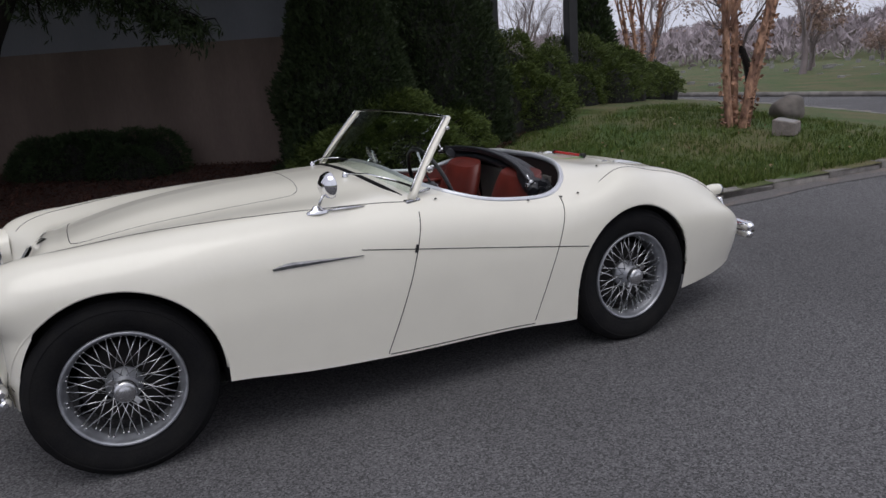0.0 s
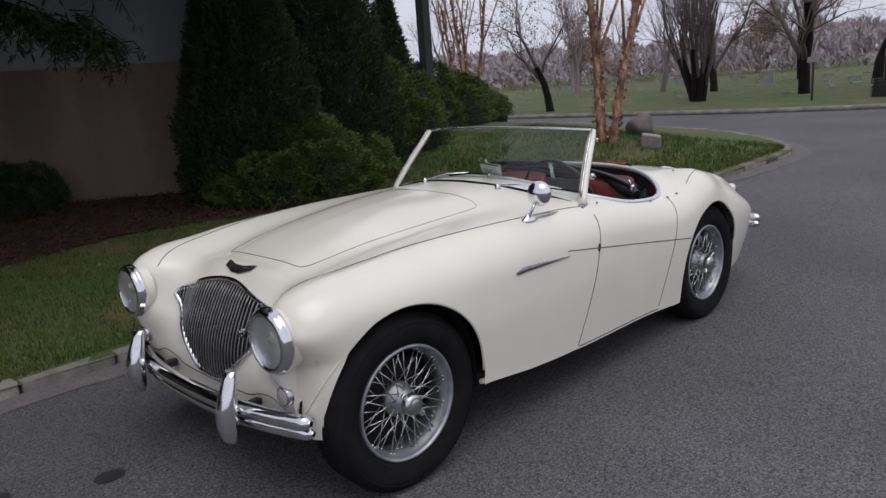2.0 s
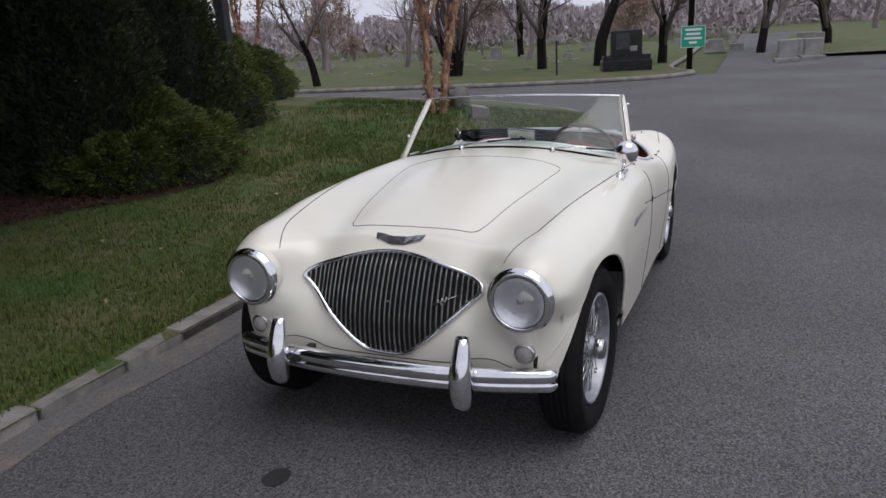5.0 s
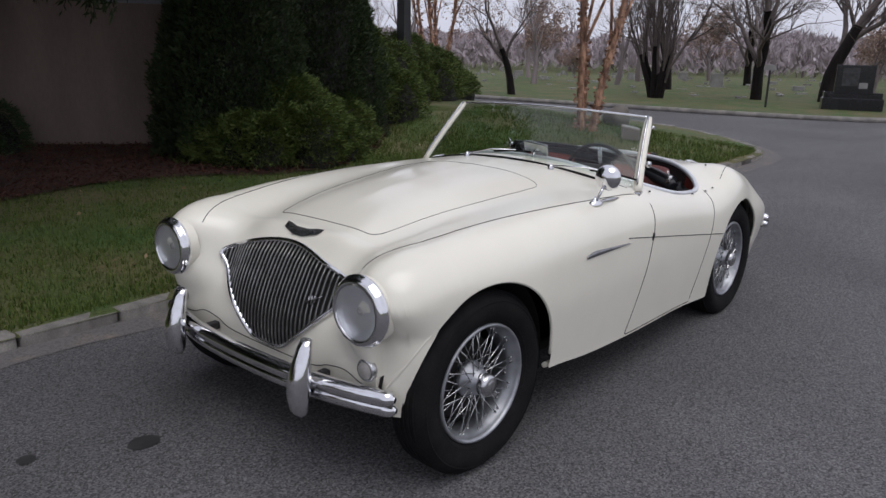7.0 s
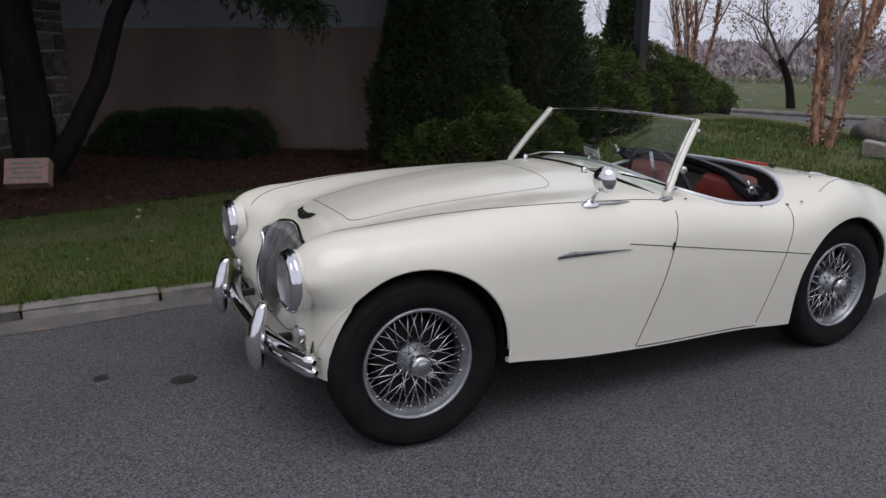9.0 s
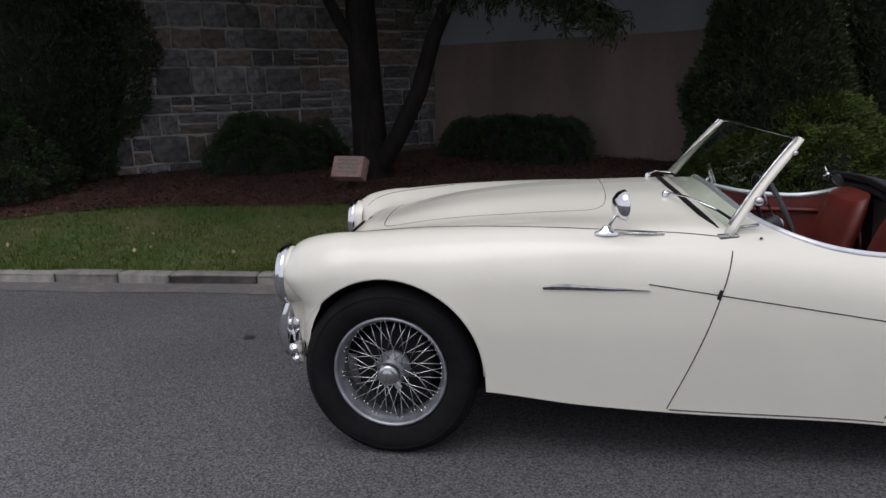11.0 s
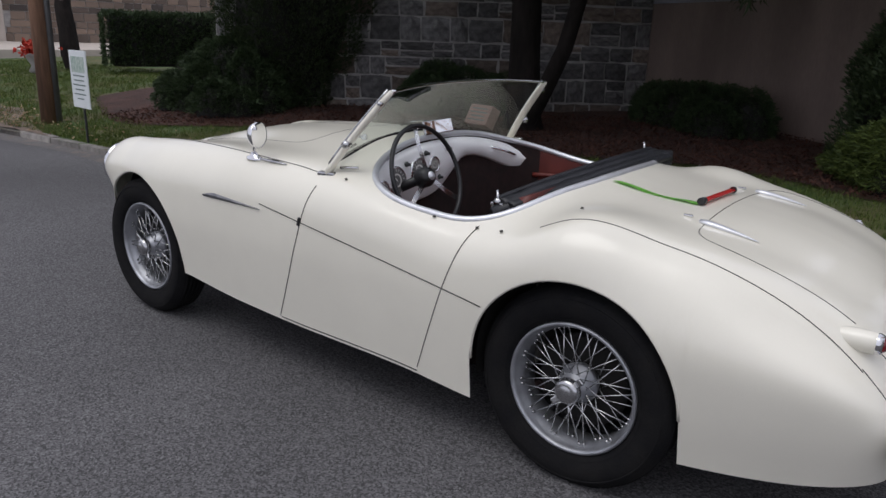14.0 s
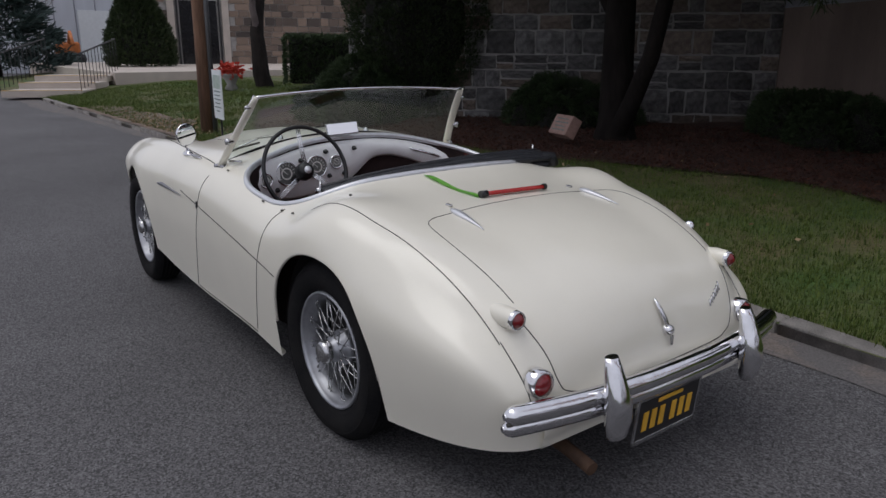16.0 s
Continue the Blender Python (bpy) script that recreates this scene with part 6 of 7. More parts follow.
part("trunk", tubes_mesh("trunk", tr_, M["bark"]), None, bt)
tagged(part("fine_branch", tubes_mesh("fine_branch", cr_, M["bark"]), None, bt), kind="stuff")
# wide crown above the view, itself unseen, added to shade the walls
pc, dc = [], []
for k in range(5500):
    a, q = rr.uniform(0, 6.2832), math.sqrt(rr.uniform(0.0, 1))
    rad = 4.6 * q
    h = 3.1 + 3.6 * rr.uniform(0, 1) * (1 - 0.6 * q) + 0.35 * math.sin(3 * a)
    pc.append((rad * math.cos(a), rad * math.sin(a) * 0.9 + 0.5, h))
    dc.append((math.cos(a), math.sin(a), -0.35))
part("canopy", leaves("canopy", pc, dc, 0.42, M["arbor"], 22, 0.22), None, bt)
part("needles", leaves("needles", pts_, dr_, 0.10, M["arbor"], 21, 0.18), None, bt)

# river birches on the lawn
bare_tree("river_birch", "three-stemmed river birch with peeling salmon bark", at(5.9, 2.95, 0), 10, "birch", "birch", seed=23, height=7.5, spread=0.40, trunk_r=0.05, levels=5, fork=(0.34, 0.42), stems=4, upright=1.0, twigs=3, sides=9, wander=0.06, splay=0.10)
bare_tree("river_birch", "river birch with peeling bark behind the junipers", at(9.9, 9.2, 0), 50, "birch", "birch", seed=31, height=7.5, spread=0.40, trunk_r=0.045, levels=5, fork=(0.34, 0.42), stems=4, upright=1.0, twigs=3, sides=9, wander=0.06, splay=0.10)

# ---- lawn things ----
M["memorial"] = mat("weathered_memorial_granite", (0.24, 0.205, 0.185), 0.8, var=0.3, scale=14, fine=0.2, bump=0.3, bump_scale=60)
pq = thing("memorial_stone", "small slanted granite memorial marker on the lawn", "memorial", at(6.0, 2.35), 28)
bm = box(0.32, 0.24, 0.16, 0.008, (0, 0, 0.07))
for v in bm.verts:
    if v.co.z > 0.1:
        v.co.z += 0.18 * (v.co.y)
part("block", bm, M["memorial"], pq)
part("face", moved(box(0.27, 0.19, 0.008, 0.002), Matrix.Translation((0, 0, 0.152)) @ Matrix.Rotation(0.178, 4, "X")), M["headstone"], pq, "pale engraved face")
bm = bmesh.new()
bmesh.ops.create_icosphere(bm, subdivisions=3, radius=0.21)
for v in bm.verts:
    v.co = Vector((v.co.x * 1.15, v.co.y * 0.8, v.co.z * 0.85)) + 0.05 * noise.noise_vector(v.co * 4)
solo("boulder", smooth_bm(bm), "rounded grey boulder beside the birch", "boulder", pose(*at(6.75, 2.95, 0.12)), material=mat("boulder_grey", (0.16, 0.14, 0.125), 0.9, var=0.4, scale=6, bump=0.5, bump_scale=20))
pl = thing("wall_plaque", "small pink granite plaque on a slanted block in the mulch", "plaque", at(-2.60, 4.36, 0.15), -14)
part("block", moved(box(0.36, 0.14, 0.24, 0.01), Matrix.Translation((0, 0.02, 0.11)) @ Matrix.Rotation(-0.5, 4, "X")), M["plaque"], pl)
for i in range(4):
    part("line", moved(box((0.24, 0.28, 0.2, 0.26)[i], 0.003, 0.012), Matrix.Translation((0, 0.02, 0.11)) @ Matrix.Rotation(-0.5, 4, "X") @ Matrix.Translation((0, -0.072, 0.07 - 0.045 * i))), M["sign_ink"], pl)

sg_ = thing("yard_sign", "white printed notice on a thin black stake", "sign", at(-6.1, 1.62, 0), -6)
part("stake", box(0.025, 0.02, 1.0, 0.003, (0, 0.02, 0.42)), M["iron"], sg_)
part("board", box(0.44, 0.012, 0.62, 0.002, (0, 0, 0.70)), M["sign_white"], sg_)
part("picture", box(0.34, 0.003, 0.17, 0.0, (0, -0.0085, 0.86)), mat("printed_picture", (0.25, 0.36, 0.3), 0.5, var=0.7, scale=25, second=(0.5, 0.55, 0.5)), sg_)
for i in range(6):
    part("line", box((0.3, 0.26, 0.32, 0.24, 0.3, 0.16)[i], 0.003, 0.014, 0, (0, -0.0085, 0.74 - 0.05 * i)), M["sign_ink"], sg_)
up_ = thing("utility_pole", "weathered brown wooden utility pole at the kerb", "pole", at(-7.8, 2.05, 0))
part("shaft", tube([(0, 0, -0.1), (0.02, 0, 1.5), (0.05, 0.0, 8.0)], [0.105, 0.098, 0.085], 18), M["pole"], up_)
part("guard_pipe", tube([(0.09, 0.08, -0.05), (0.10, 0.08, 3.0)], 0.04, 12), mat("grey_pipe", (0.12, 0.12, 0.125), 0.5, 0.3, var=0.2), up_, "dark grey cable guard")

# ---- entrance court far to the west ----
PZ = 0.62
solo("plaza", box(15, 11, 0.7, 0.02, (-27.5, 9.2, PZ - 0.35)), "pale paved forecourt", "paving", kind="structure", material=M["paving"])

fb = wall_box("wall_far", (-29.5, 7.2), (-23.7, 29.05), 0.3, 6.5, 0.5, M["mortar"], "far stone entrance front", 1)
rnd = random.Random(77)
fs = bmesh.new()
zz = 0.6
while zz < 4.2:
    h = rnd.uniform(0.22, 0.36)
    x = 0.1
    while x < 22.4:
        w = rnd.uniform(0.3, 0.7)
        if not 1.0 < x + w / 2 < 3.6:
            bmesh.ops.create_cube(fs, size=1, matrix=Matrix.Translation((x + w / 2, 0.0, zz + h / 2)) @ Matrix.Diagonal((w - 0.03, 0.08, h - 0.03, 1)))
        x += w
    zz += h
tagged(part("far_stones", fs, leaf_mat("tan_fieldstone", (0.07, 0.06, 0.055), (0.27, 0.20, 0.155), 0.9), fb), kind="stuff")
ed = thing("entrance_door", "dark glass entrance door between pale posts", "door", (-29.5, 7.2, PZ), math.degrees(math.atan2(11.3, 3.0)))
part("glass", box(1.5, 0.06, 2.6, 0, (2.3, -0.02, 1.3)), M["granite"], ed)
for x in (1.45, 2.3, 3.15):
    part("frame", box(0.07, 0.12, 2.7, 0.005, (x, -0.04, 1.35)), M["iron"], ed)
for x in (1.2, 3.4):
    part("jamb", box(0.28, 0.2, 2.9, 0.01, (x, -0.05, 1.45)), M["paving"], ed)
conifer("clipped_yew", "clipped rounded yew on the forecourt", (-26.6, 6.3, PZ), 1.35, 3.6, 41, 9000, "arbor", 0.14, 0.9, 0.06, power=1.3, base=0.85)
spruce = thing("blue_spruce", "blue-grey spruce beside the shed", "tree", (-31, 2.0, 0.2))
pp, dd = shell(7000, 43, lambda a, h: 2.3 * (1 - h) * (1 + 0.25 * math.sin(h * 46 + 2 * math.sin(3 * a))) + 0.05)
pp[:, 2] = pp[:, 2] * 6.5 + 0.3
part("crown", leaves("crown", pp, dd, 0.35, leaf_mat("spruce_needles", (0.025, 0.045, 0.04), (0.06, 0.085, 0.08)), 43, 0.2), None, spruce)
part("trunk", tube([(0, 0, -0.2), (0, 0, 6)], [0.14, 0.03], 8), M["bark"], spruce)
shed = thing("metal_shed", "white corrugated metal shed", "shed", (-44, 7.2, 0), 12)
part("wall", box(6, 11, 5.2, 0.02, (0, 0, 2.6)), M["metalsheet"], shed)
part("roof", moved(box(6.6, 11.6, 0.15, 0.02), Matrix.Translation((0, 0, 5.3)) @ Matrix.Rotation(0.06, 4, "X")), M["greywall"], shed)
for k in range(6):
    part("seam", box(0.03, 0.05, 5.1, 0, (3.01, -3.0 + 1.1 * k, 2.6)), M["greywall"], shed)
part("door", box(0.05, 2.6, 3.2, 0.01, (3.02, 0.6, 1.6)), M["sign_white"], shed)
ex = thing("digger", "small orange digger parked by the shed", "machine", (-38.5, 6.0, 0.5))
part("body", box(1.3, 1.0, 0.6, 0.12, (0, 0, 0.75)), M["orange"], ex)
part("arm", tube([(0.5, 0, 0.9), (1.0, 0, 1.5), (1.5, 0, 0.9)], 0.09, 8), M["orange"], ex)
part("tracks", box(1.9, 1.4, 0.5, 0.2, (0, 0, 0.25)), M["iron"], ex)
steps = thing("entrance_steps", "pale stone steps with yellow nosings up to the forecourt", "steps", (-18.6, 1.55, 0.1), 150)
for k in range(3):
    part("step", box(1.2, 2.0, 0.17, 0.01, (0.5 + 1.1 * k, 0, 0.05 + 0.15 * k)), M["paving"], steps)
    part("nosing", box(0.08, 2.0, 0.012, 0, (-0.06 + 1.1 * k, 0, 0.142 + 0.15 * k)), mat("faded_yellow", (0.55, 0.36, 0.14), 0.8, var=0.3, scale=6), steps)
for yy in (-1.0, 1.0):
    rail = new("railing")
    rail.parent = steps
    rl = lambda u: Vector((-0.1 + 3.3 * u, yy, 0.15 + 0.42 * u))
    part("handrail", tube([rl(u) + Vector((0, 0, 0.9)) for u in np.linspace(0, 1, 6)], 0.022, 6), M["iron"], rail)
    for u in np.linspace(0, 1, 13):
        part("baluster", tube([rl(u), rl(u) + Vector((0, 0, 0.9))], 0.010, 5), M["iron"], rail)
fl = thing("flower_urn", "red flowers in a low stone urn", "flowers", at(-14.2, 4.95, 0))
part("urn", lathe([(0.12, 0), (0.16, 0.05), (0.10, 0.15), (0.2, 0.35), (0.22, 0.4), (0.0, 0.4)], 16, "z"), M["headstone"], fl)
r_ = np.random.RandomState(3)
tagged(part("blooms", leaves("blooms", [(r_.normal(0, 0.13), r_.normal(0, 0.13), 0.48 + r_.normal(0, 0.07)) for _ in range(220)], [r_.normal(0, 1, 3) + (0, 0, 1) for _ in range(220)], 0.08, M["flower"], 3, 0.8), None, fl), kind="stuff")
bare_tree("bare_tree", "dark bare tree at the edge of the lawn", at(-14.5, 6.0, -0.05), 40, seed=52, height=7, spread=0.5, trunk_r=0.24, levels=4, twigs=3, sides=8)
bare_tree("bare_tree", "thin bare tree beside the shed", (-36, 5.0, 0.4), 10, seed=53, height=7, spread=0.6, trunk_r=0.1, levels=4, twigs=3)

# ---- cemetery beyond the cross road ----
FE = spline([(13.2, 40), (13.4, 20), (13.5, 11), (13.75, 7), (13.9, 4.5), (14.4, 2.2), (15.2, 0.9), (16.4, 0.35), (17.2, 0.75), (19.5, 1.2), (26, 1.3), (45, 1.8)], 8)
far_rows = []
for u, lift in ((0.0, 0.10), (0.01, 0.115), (0.04, 0.14), (0.12, 0.16), (0.3, 0.05), (0.6, -0.15), (1.0, -0.5)):
    far_rows.append([(x + (90 - x) * u, y + (60 - y) * u, 0.2 + lift) for x, y in FE])
sheet("far_lawn", far_rows, M["grass"], "cemetery lawn beyond the cross road", "lawn")
far_kerb = solo("far_kerb", tube([(x, y, 0.24) for x, y in FE[8:]], 0.075, 6), "low pale kerb of the far lawn", "kerb", kind="structure", material=M["kerbstone"])
right_rows = [[(x, -1.6 + 0.02 * (x - 17) - d, 0.24 + 0.05 * (x - 17) * 0.3 + 0.10 * sstep(0, 2, d)) for x in np.linspace(21, 80, 12)] for d in (-0.0, 0.3, 1.2, 3, 8, 20)]
sheet("bank_east", right_rows, M["grass"], "grassy cemetery bank beside the uphill road", "lawn")


def gz(x, y):
    return 0.33


mn = thing("black_monument", "polished black granite monument on a stepped base", "monument", (16.9, 2.1, gz(0, 0) - 0.02), -70)
mn.matrix_world = mn.matrix_world @ Matrix.Scale(0.84, 4)
part("base", box(1.55, 0.55, 0.36, 0.02, (0, 0, 0.17)), M["granite"], mn)
part("plinth", box(1.3, 0.45, 0.12, 0.01, (0, 0, 0.40)), M["granite"], mn)
part("slab", box(0.98, 0.2, 0.80, 0.015, (0, 0, 0.86)), M["granite"], mn)
for sx in (-0.62, 0.62):
    part("flank_block", box(0.25, 0.35, 0.16, 0.01, (sx, 0.0, 0.43)), M["granite"], mn)
part("inscription", box(0.22, 0.006, 0.16, 0, (0.22, -0.103, 0.70)), M["headstone"], mn)
part("etched_panel", box(0.42, 0.006, 0.5, 0, (-0.12, -0.103, 0.93)), mat("etched_granite", (0.05, 0.05, 0.052), 0.5, var=0.7, scale=14), mn)
gs = thing("green_sign", "green direction sign with white lettering on a wooden pole", "sign", (17.3, 0.5, 0.25), -78)
part("pole", tube([(0, 0.05, 0), (0.02, 0.05, 6)], 0.075, 10), M["bark"], gs)
part("board", box(0.62, 0.02, 0.56, 0.004, (0.06, -0.05, 0.86)), M["signgreen"], gs)
for i, w in enumerate((0.42, 0.36, 0.44, 0.2)):
    part("line", box(w, 0.006, 0.055, 0, (0.06, -0.063, 1.04 - 0.11 * i)), M["sign_white"], gs)
part("border", join(box(0.6, 0.005, 0.012, 0, (0.06, -0.062, 1.127)), box(0.6, 0.005, 0.012, 0, (0.06, -0.062, 0.593)), box(0.012, 0.005, 0.54, 0, (-0.24, -0.062, 0.86)), box(0.012, 0.005, 0.54, 0, (0.36, -0.062, 0.86))), M["sign_white"], gs)
lp = thing("marker_post", "small white name board on a dark post", "sign", (15.9, 3.75, gz(0, 0) - 0.02), -70)
part("post", box(0.05, 0.05, 0.95, 0.005, (0, 0, 0.46)), M["iron"], lp)
part("board", box(0.26, 0.03, 0.13, 0.005, (0, -0.02, 0.95)), M["headstone"], lp)
rnd = random.Random(9)
hs_me = []
for k in range(3):
    bm = box(0.5, 0.16, 0.62, 0.03, (0, 0, 0.31), seg=3)
    for v in bm.verts:
        if v.co.z > 0.4:
            v.co.z += 0.10 * math.cos(v.co.x * 5) * (1, 0.3, 0)[k] - 0.05
    hs_me.append(bm)
protos = []
for k, bm in enumerate(hs_me):
    t = thing("headstone", "weathered grey headstone on a low base", "headstone", ((26.5, 19.5, 20.4)[k], (9.0, -1.9, -2.6)[k], 0.28), -75, "cemetery headstones")
    part("stone", bm, M["headstone"], t)
    part("base", box(0.66, 0.3, 0.12, 0.02, (0, 0, 0.03)), M["headstone"], t)
    protos.append(t)
for k in range(34):
    a = rnd.uniform(0.02, 1.25)
    dist = rnd.uniform(19, 46)
    x, y = -3 + dist * math.cos(a * 0.62), -2 + dist * math.sin(a * 0.62)
    if x < 25 and y < 15:
        continue
    s_ = rnd.uniform(0.7, 1.3)
    copy_thing(protos[k % 3], Matrix.LocRotScale((x, y, 0.2), Euler((0, 0, radians(rnd.uniform(-95, -60)))), (s_, s_, s_ * rnd.uniform(0.5, 1.1))))
for x, y, s_ in ((20.2, -1.95, 0.75), (21.2, -2.1, 0.9), (23, -2.3, 0.8), (24.5, -2.6, 1.1), (26, -3, 1.0)):
    copy_thing(protos[rnd.randint(0, 2)], Matrix.LocRotScale((x, y, 0.3), Euler((0, 0, radians(rnd.uniform(-95, -70)))), (s_, s_, s_)))
# small flat markers and flowers over the far lawn
mk = bmesh.new()
for k in range(150):
    dist, a = rnd.uniform(23, 60), rnd.uniform(0.25, 0.95)
    bmesh.ops.create_cube(mk, size=1, matrix=Matrix.Translation((-3 + dist * math.cos(a), -2 + dist * math.sin(a), 0.30)) @ Matrix.Rotation(rnd.uniform(0, 3), 4, "Z") @ Matrix.Diagonal((rnd.uniform(0.1, 0.4), 0.15, rnd.uniform(0.1, 0.3), 1)))
solo("flat_grave_markers", mk, "scattered low pale grave markers on the far lawn", "grave markers", kind="stuff", material=M["headstone"])

bare_tree("bare_tree", "bare maple with reddish-brown buds beyond the road", (14.5, 10.3, 0.25), 0, seed=61, height=5.2, spread=0.75, trunk_r=0.13, levels=5, fork=(0.26, 0.3), twigs=3, upright=0.5, buds=900, bud_size=0.06)
bare_tree("bare_tree", "vase-shaped bare tree with many upright stems", (16.8, 7.0, 0.25), 0, seed=62, height=5.5, spread=0.30, trunk_r=0.10, levels=4, fork=(0.24, 0.3), stems=7, twigs=3, upright=1.0, wander=0.06)
oak = bare_tree("bare_tree", "dark bare oak with long crooked limbs", (18.8, 4.95, 0.25), 20, seed=63, height=8.5, spread=0.85, trunk_r=0.17, levels=5, fork=(0.26, 0.32), twigs=4, upright=0.45)
oak2 = bare_tree("bare_tree", "stout dark bare oak behind the monument", (19.6, 3.3, 0.25), 200, seed=64, height=9, spread=0.6, trunk_r=0.23, levels=5, fork=(0.24, 0.28), twigs=4, upright=0.7)
wood = bare_tree("bare_tree", "bare tree in the cemetery, paled grey-brown for haze", (30, 14, 0.1), 0, "twig_hazed", "twig_hazed", seed=65, height=7.5, spread=0.6, trunk_r=0.16, levels=5, fork=(0.25, 0.3), twigs=3, sides=4)
pink = bare_tree("budding_tree", "small tree with reddish spring buds", (32, 4, 0.2), 0, "twig_hazed", "twig_hazed", 2200, 0.085, seed=66, height=4.6, spread=0.7, trunk_r=0.1, levels=4, fork=(0.25, 0.3), twigs=3, sides=4)
for ob, x, y, s_, rz in ((oak2, 20.5, 1.6, 0.75, 90), (oak, 24, -1.2, 0.95, 140), (oak2, 27, -3.4, 0.9, 30), (oak, 22, 9, 0.9, 250), (wood, 24, 12, 0.85, 50), (wood, 26, 7.5, 0.9, 100), (wood, 21, 14, 0.8, 170),
                         (oak, 30, 9, 1.0, 10), (wood, 18, 18, 0.9, 80), (wood, 28, 19, 1.0, 210), (pink, 27, 3.6, 1.0, 40), (pink, 24, 16, 1.1, 100), (pink, 36, 13, 1.3, 10), (wood, 20, 24, 1.0, 300), (wood, 17.5, 30, 1.1, 20)):
    copy_thing(ob, Matrix.LocRotScale((x, y, 0.15), Euler((0, 0, radians(rz))), (s_, s_, s_)))
rnd = random.Random(21)
for k in range(28):
    a, dist = rnd.uniform(-0.14, 1.25), rnd.uniform(38, 85)
    x, y = -3 + dist * math.cos(a), -2 + dist * math.sin(a)
    s_ = rnd.uniform(0.8, 1.35)
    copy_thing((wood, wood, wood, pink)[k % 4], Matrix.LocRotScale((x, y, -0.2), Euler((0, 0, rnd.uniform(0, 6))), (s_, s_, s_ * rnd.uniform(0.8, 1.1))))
# a far wooded ridge: a low uneven belt of brushwood closes the view
pts_, dr_ = [], []
r_ = np.random.RandomState(8)
for k in range(52000):
    a = r_.uniform(-0.3, 1.5)
    dist = r_.uniform(52, 125)
    h = dist / 105 * (3.9 + 1.5 * noise.noise((a * 9, 1, 0)) + 1.4 * noise.noise((a * 40, 2, 0))) * r_.uniform(0, 1) ** 0.7 + 0.2
    pts_.append((dist * math.cos(a), dist * math.sin(a), h))
    dr_.append((r_.normal(0, 0.4), r_.normal(0, 0.4), 1))
# the brushwood's pale lilac-grey carries the haze of the distance
solo("far_woods", leaves("far_woods", np.array(pts_), np.array(dr_), 0.7, leaf_mat("far_brushwood", (0.29, 0.245, 0.26), (0.42, 0.36, 0.385)), 8, 0.25, per=2), "distant bare woods, paled to lilac-grey for haze", "woods", kind="stuff")
conifer("cypress", "dark pointed conifer seen past the porch", (16.5, 19.5, 0.2), 0.9, 4.6, 71, 2500, "arbor", 0.25, 0.9, 0.1)

# ---- litter of the ground ----
for k, (x, y, w, h) in enumerate(((-1.86, 0.31, 0.085, 0.038), (-2.2, 0.5, 0.045, 0.025))):
    bm = bmesh.new()
    vs = [bm.verts.new((x + w * (1 + 0.25 * noise.noise((math.cos(a) * 2, math.sin(a) * 2, k))) * math.cos(a) / 1.4, y + h * (1.3 + 0.4 * noise.noise((math.cos(a), math.sin(a) * 2, k + 5))) * math.sin(a), 0.004)) for a in np.linspace(0, 2 * math.pi, 20)[:-1]]
    bm.faces.new(vs)
    solo("oil_stain", bm, "dark oil stain on the asphalt", "stain", kind="structure", material=M["oil"])
r_ = np.random.RandomState(17)


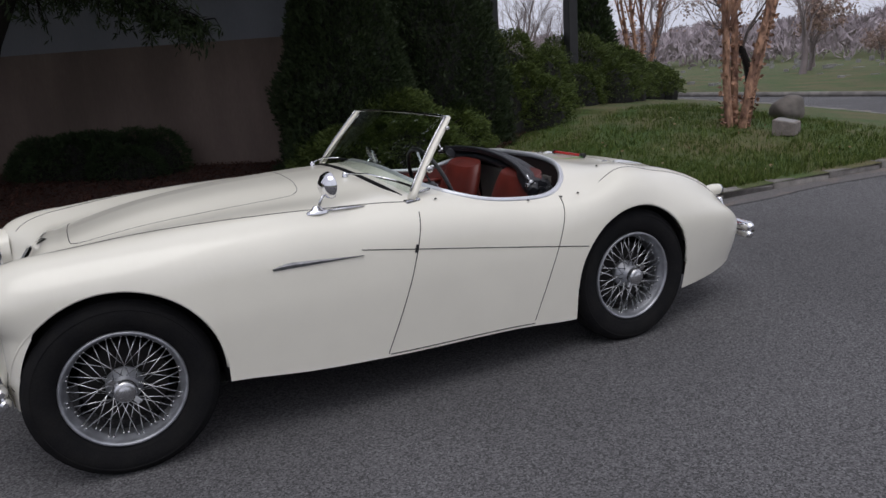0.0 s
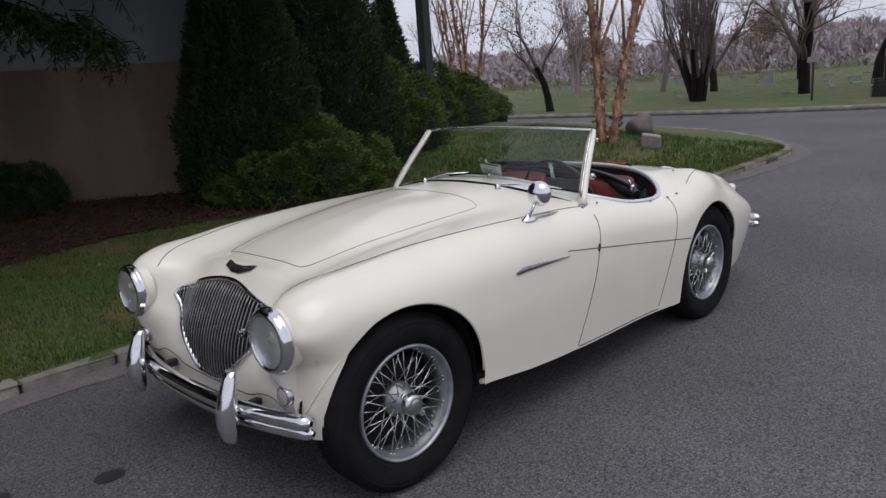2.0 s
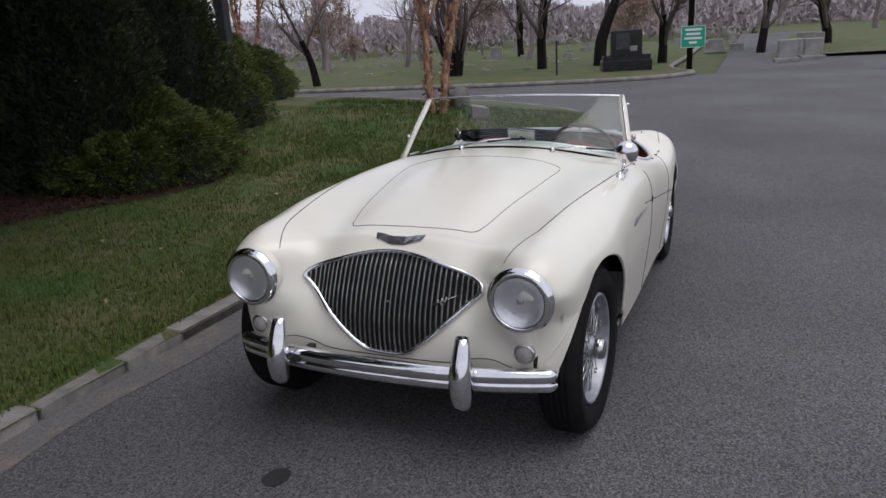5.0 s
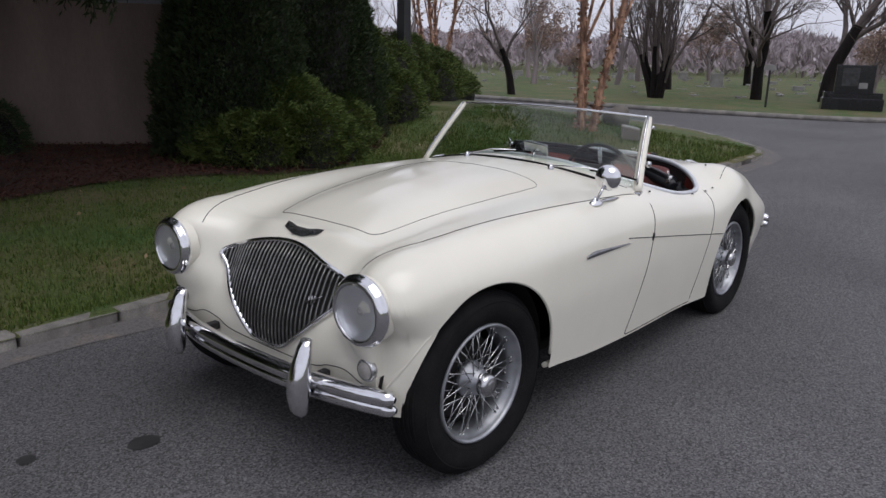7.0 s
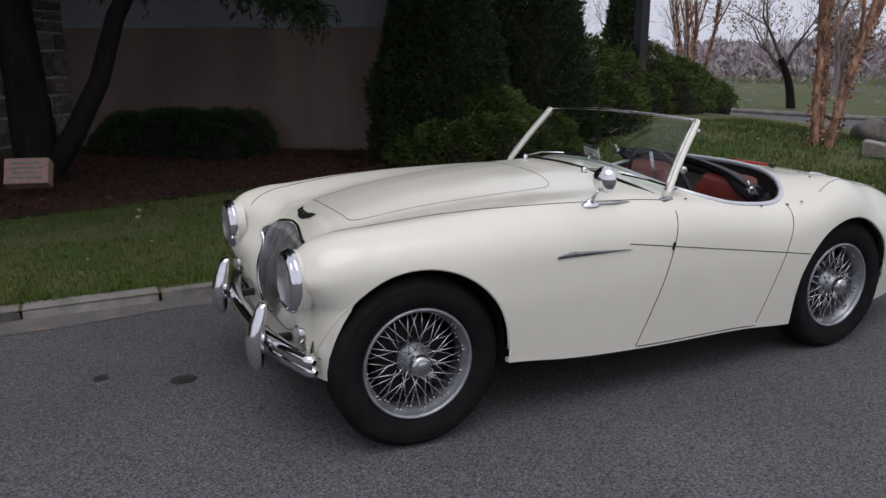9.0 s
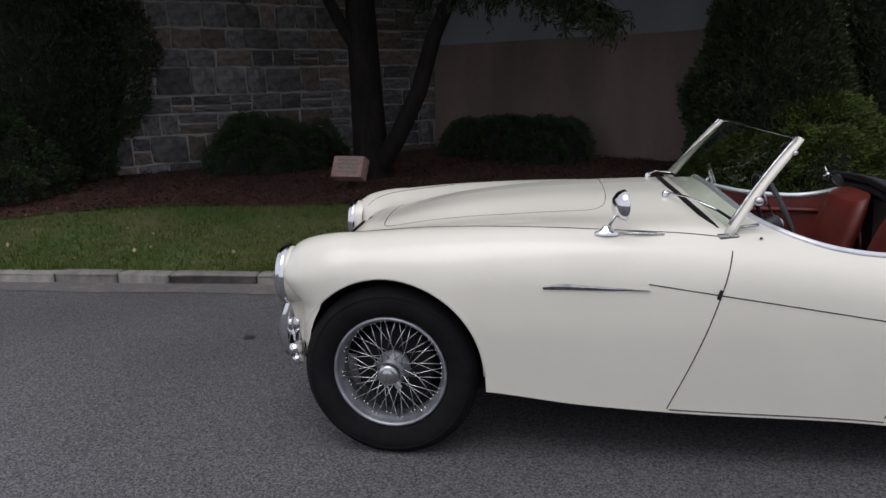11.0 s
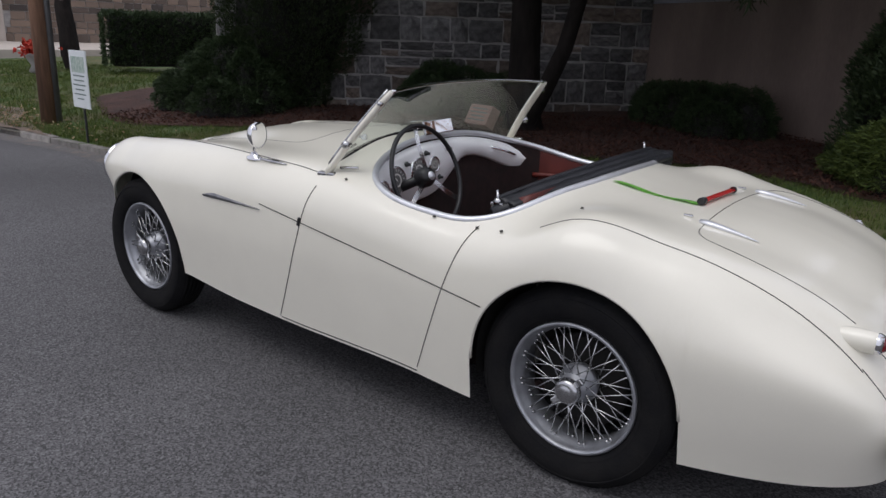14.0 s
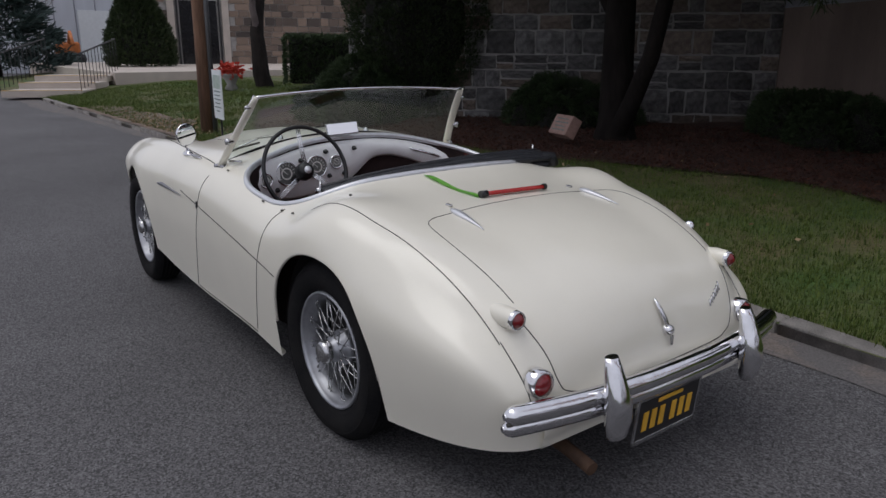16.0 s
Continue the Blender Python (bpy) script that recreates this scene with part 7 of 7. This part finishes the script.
def blades(name, n, xr, dmax, size, seed, label):
    """Single grass blades scattered over the lawn behind the kerb."""
    r = np.random.RandomState(seed)
    verts, faces = [], []
    while len(faces) < n:
        x, d = r.uniform(*xr), 0.13 + dmax * r.uniform(0, 1) ** 1.4
        y = float(np.interp(x, KERB[:110, 0], KERB[:110, 1])) + d
        if y > float(np.interp(x, [-30, -10.4] + [b[0] for b in BED], [7.6, 7.2] + [b[1] for b in BED])) + 0.05:
            continue
        if noise.noise((x * 1.1, y * 1.1, 4)) < -0.28 and r.uniform() < 0.6:
            continue
        z = lawn_z(x, y) if len(faces) % 3 == 0 else zlast
        zlast = z
        for k in range(3):
            xx, yy = x + r.normal(0, 0.02), y + r.normal(0, 0.02)
            a, s_ = r.uniform(0, 6.28), size * r.uniform(0.5, 1.3)
            i = len(verts)
            verts += [(xx - 0.004 * math.sin(a), yy + 0.004 * math.cos(a), z - 0.01), (xx + 0.004 * math.sin(a), yy - 0.004 * math.cos(a), z - 0.01), (xx + s_ * 0.5 * math.cos(a), yy + s_ * 0.5 * math.sin(a), z + s_)]
            faces.append((i, i + 1, i + 2))
    solo(name, mesh(name, verts, faces, M["blade"], False), label, "grass", kind="stuff")


blades("grass_blades", 90000, (-6.5, 4.5), 3.0, 0.032, 5, "short spring grass blades on the lawn")
blades("grass_blades_east", 36000, (2.5, 7.2), 4.0, 0.055, 6, "spring grass on the rounded lawn by the birch")
blades("grass_blades_west", 66000, (-19, -6.5), 5.6, 0.06, 7, "spring grass on the lawn by the pole")
# fallen leaves and twigs on lawn and road
fl_r = random.Random(4)
lit = []
for k in range(160):
    x = fl_r.uniform(-6, 7)
    y = float(np.interp(x, KERB[:110, 0], KERB[:110, 1])) + fl_r.uniform(0.2, 3.0)
    lit.append((x, y, lawn_z(x, y) + 0.03))
for k in range(800):
    x = fl_r.gauss(-9.3, 1.3)
    y = float(np.interp(x, KERB[:110, 0], KERB[:110, 1])) + 0.1 + abs(fl_r.gauss(0.1, 0.35))
    lit.append((x, y, lawn_z(x, y) + 0.03))
solo("fallen_leaves", leaves("fallen_leaves", lit, [(fl_r.gauss(0, 1), fl_r.gauss(0, 1), 0.15) for _ in lit], 0.04, leaf_mat("dry_leaves", (0.2, 0.13, 0.07), (0.38, 0.29, 0.18)), 4, 0.6, per=1), "dry fallen leaves on the lawn", "leaves", kind="stuff")
# loose bark chips over the mulch bed
ch_r = random.Random(12)
chips, lie = [], []
bx_, by_ = [b[0] for b in BED], [b[1] for b in BED]
while len(chips) < 24000:
    x = ch_r.uniform(-7.5, 4.3)
    y = float(np.interp(x, bx_, by_)) - 0.08 + 3.2 * ch_r.random() ** 1.3
    chips.append((x, y, lawn_z(x, y) + 0.045 + ch_r.uniform(0, 0.012)))
    lie.append((ch_r.gauss(0, 1), ch_r.gauss(0, 1), ch_r.uniform(0, 0.4)))
solo("mulch_chips", leaves("mulch_chips", chips, lie, 0.04, leaf_mat("bark_chips", (0.03, 0.012, 0.008), (0.085, 0.036, 0.024), 0.9), 12, 0.35, per=1), "loose red-brown bark chips on the mulch bed", "mulch", kind="stuff")
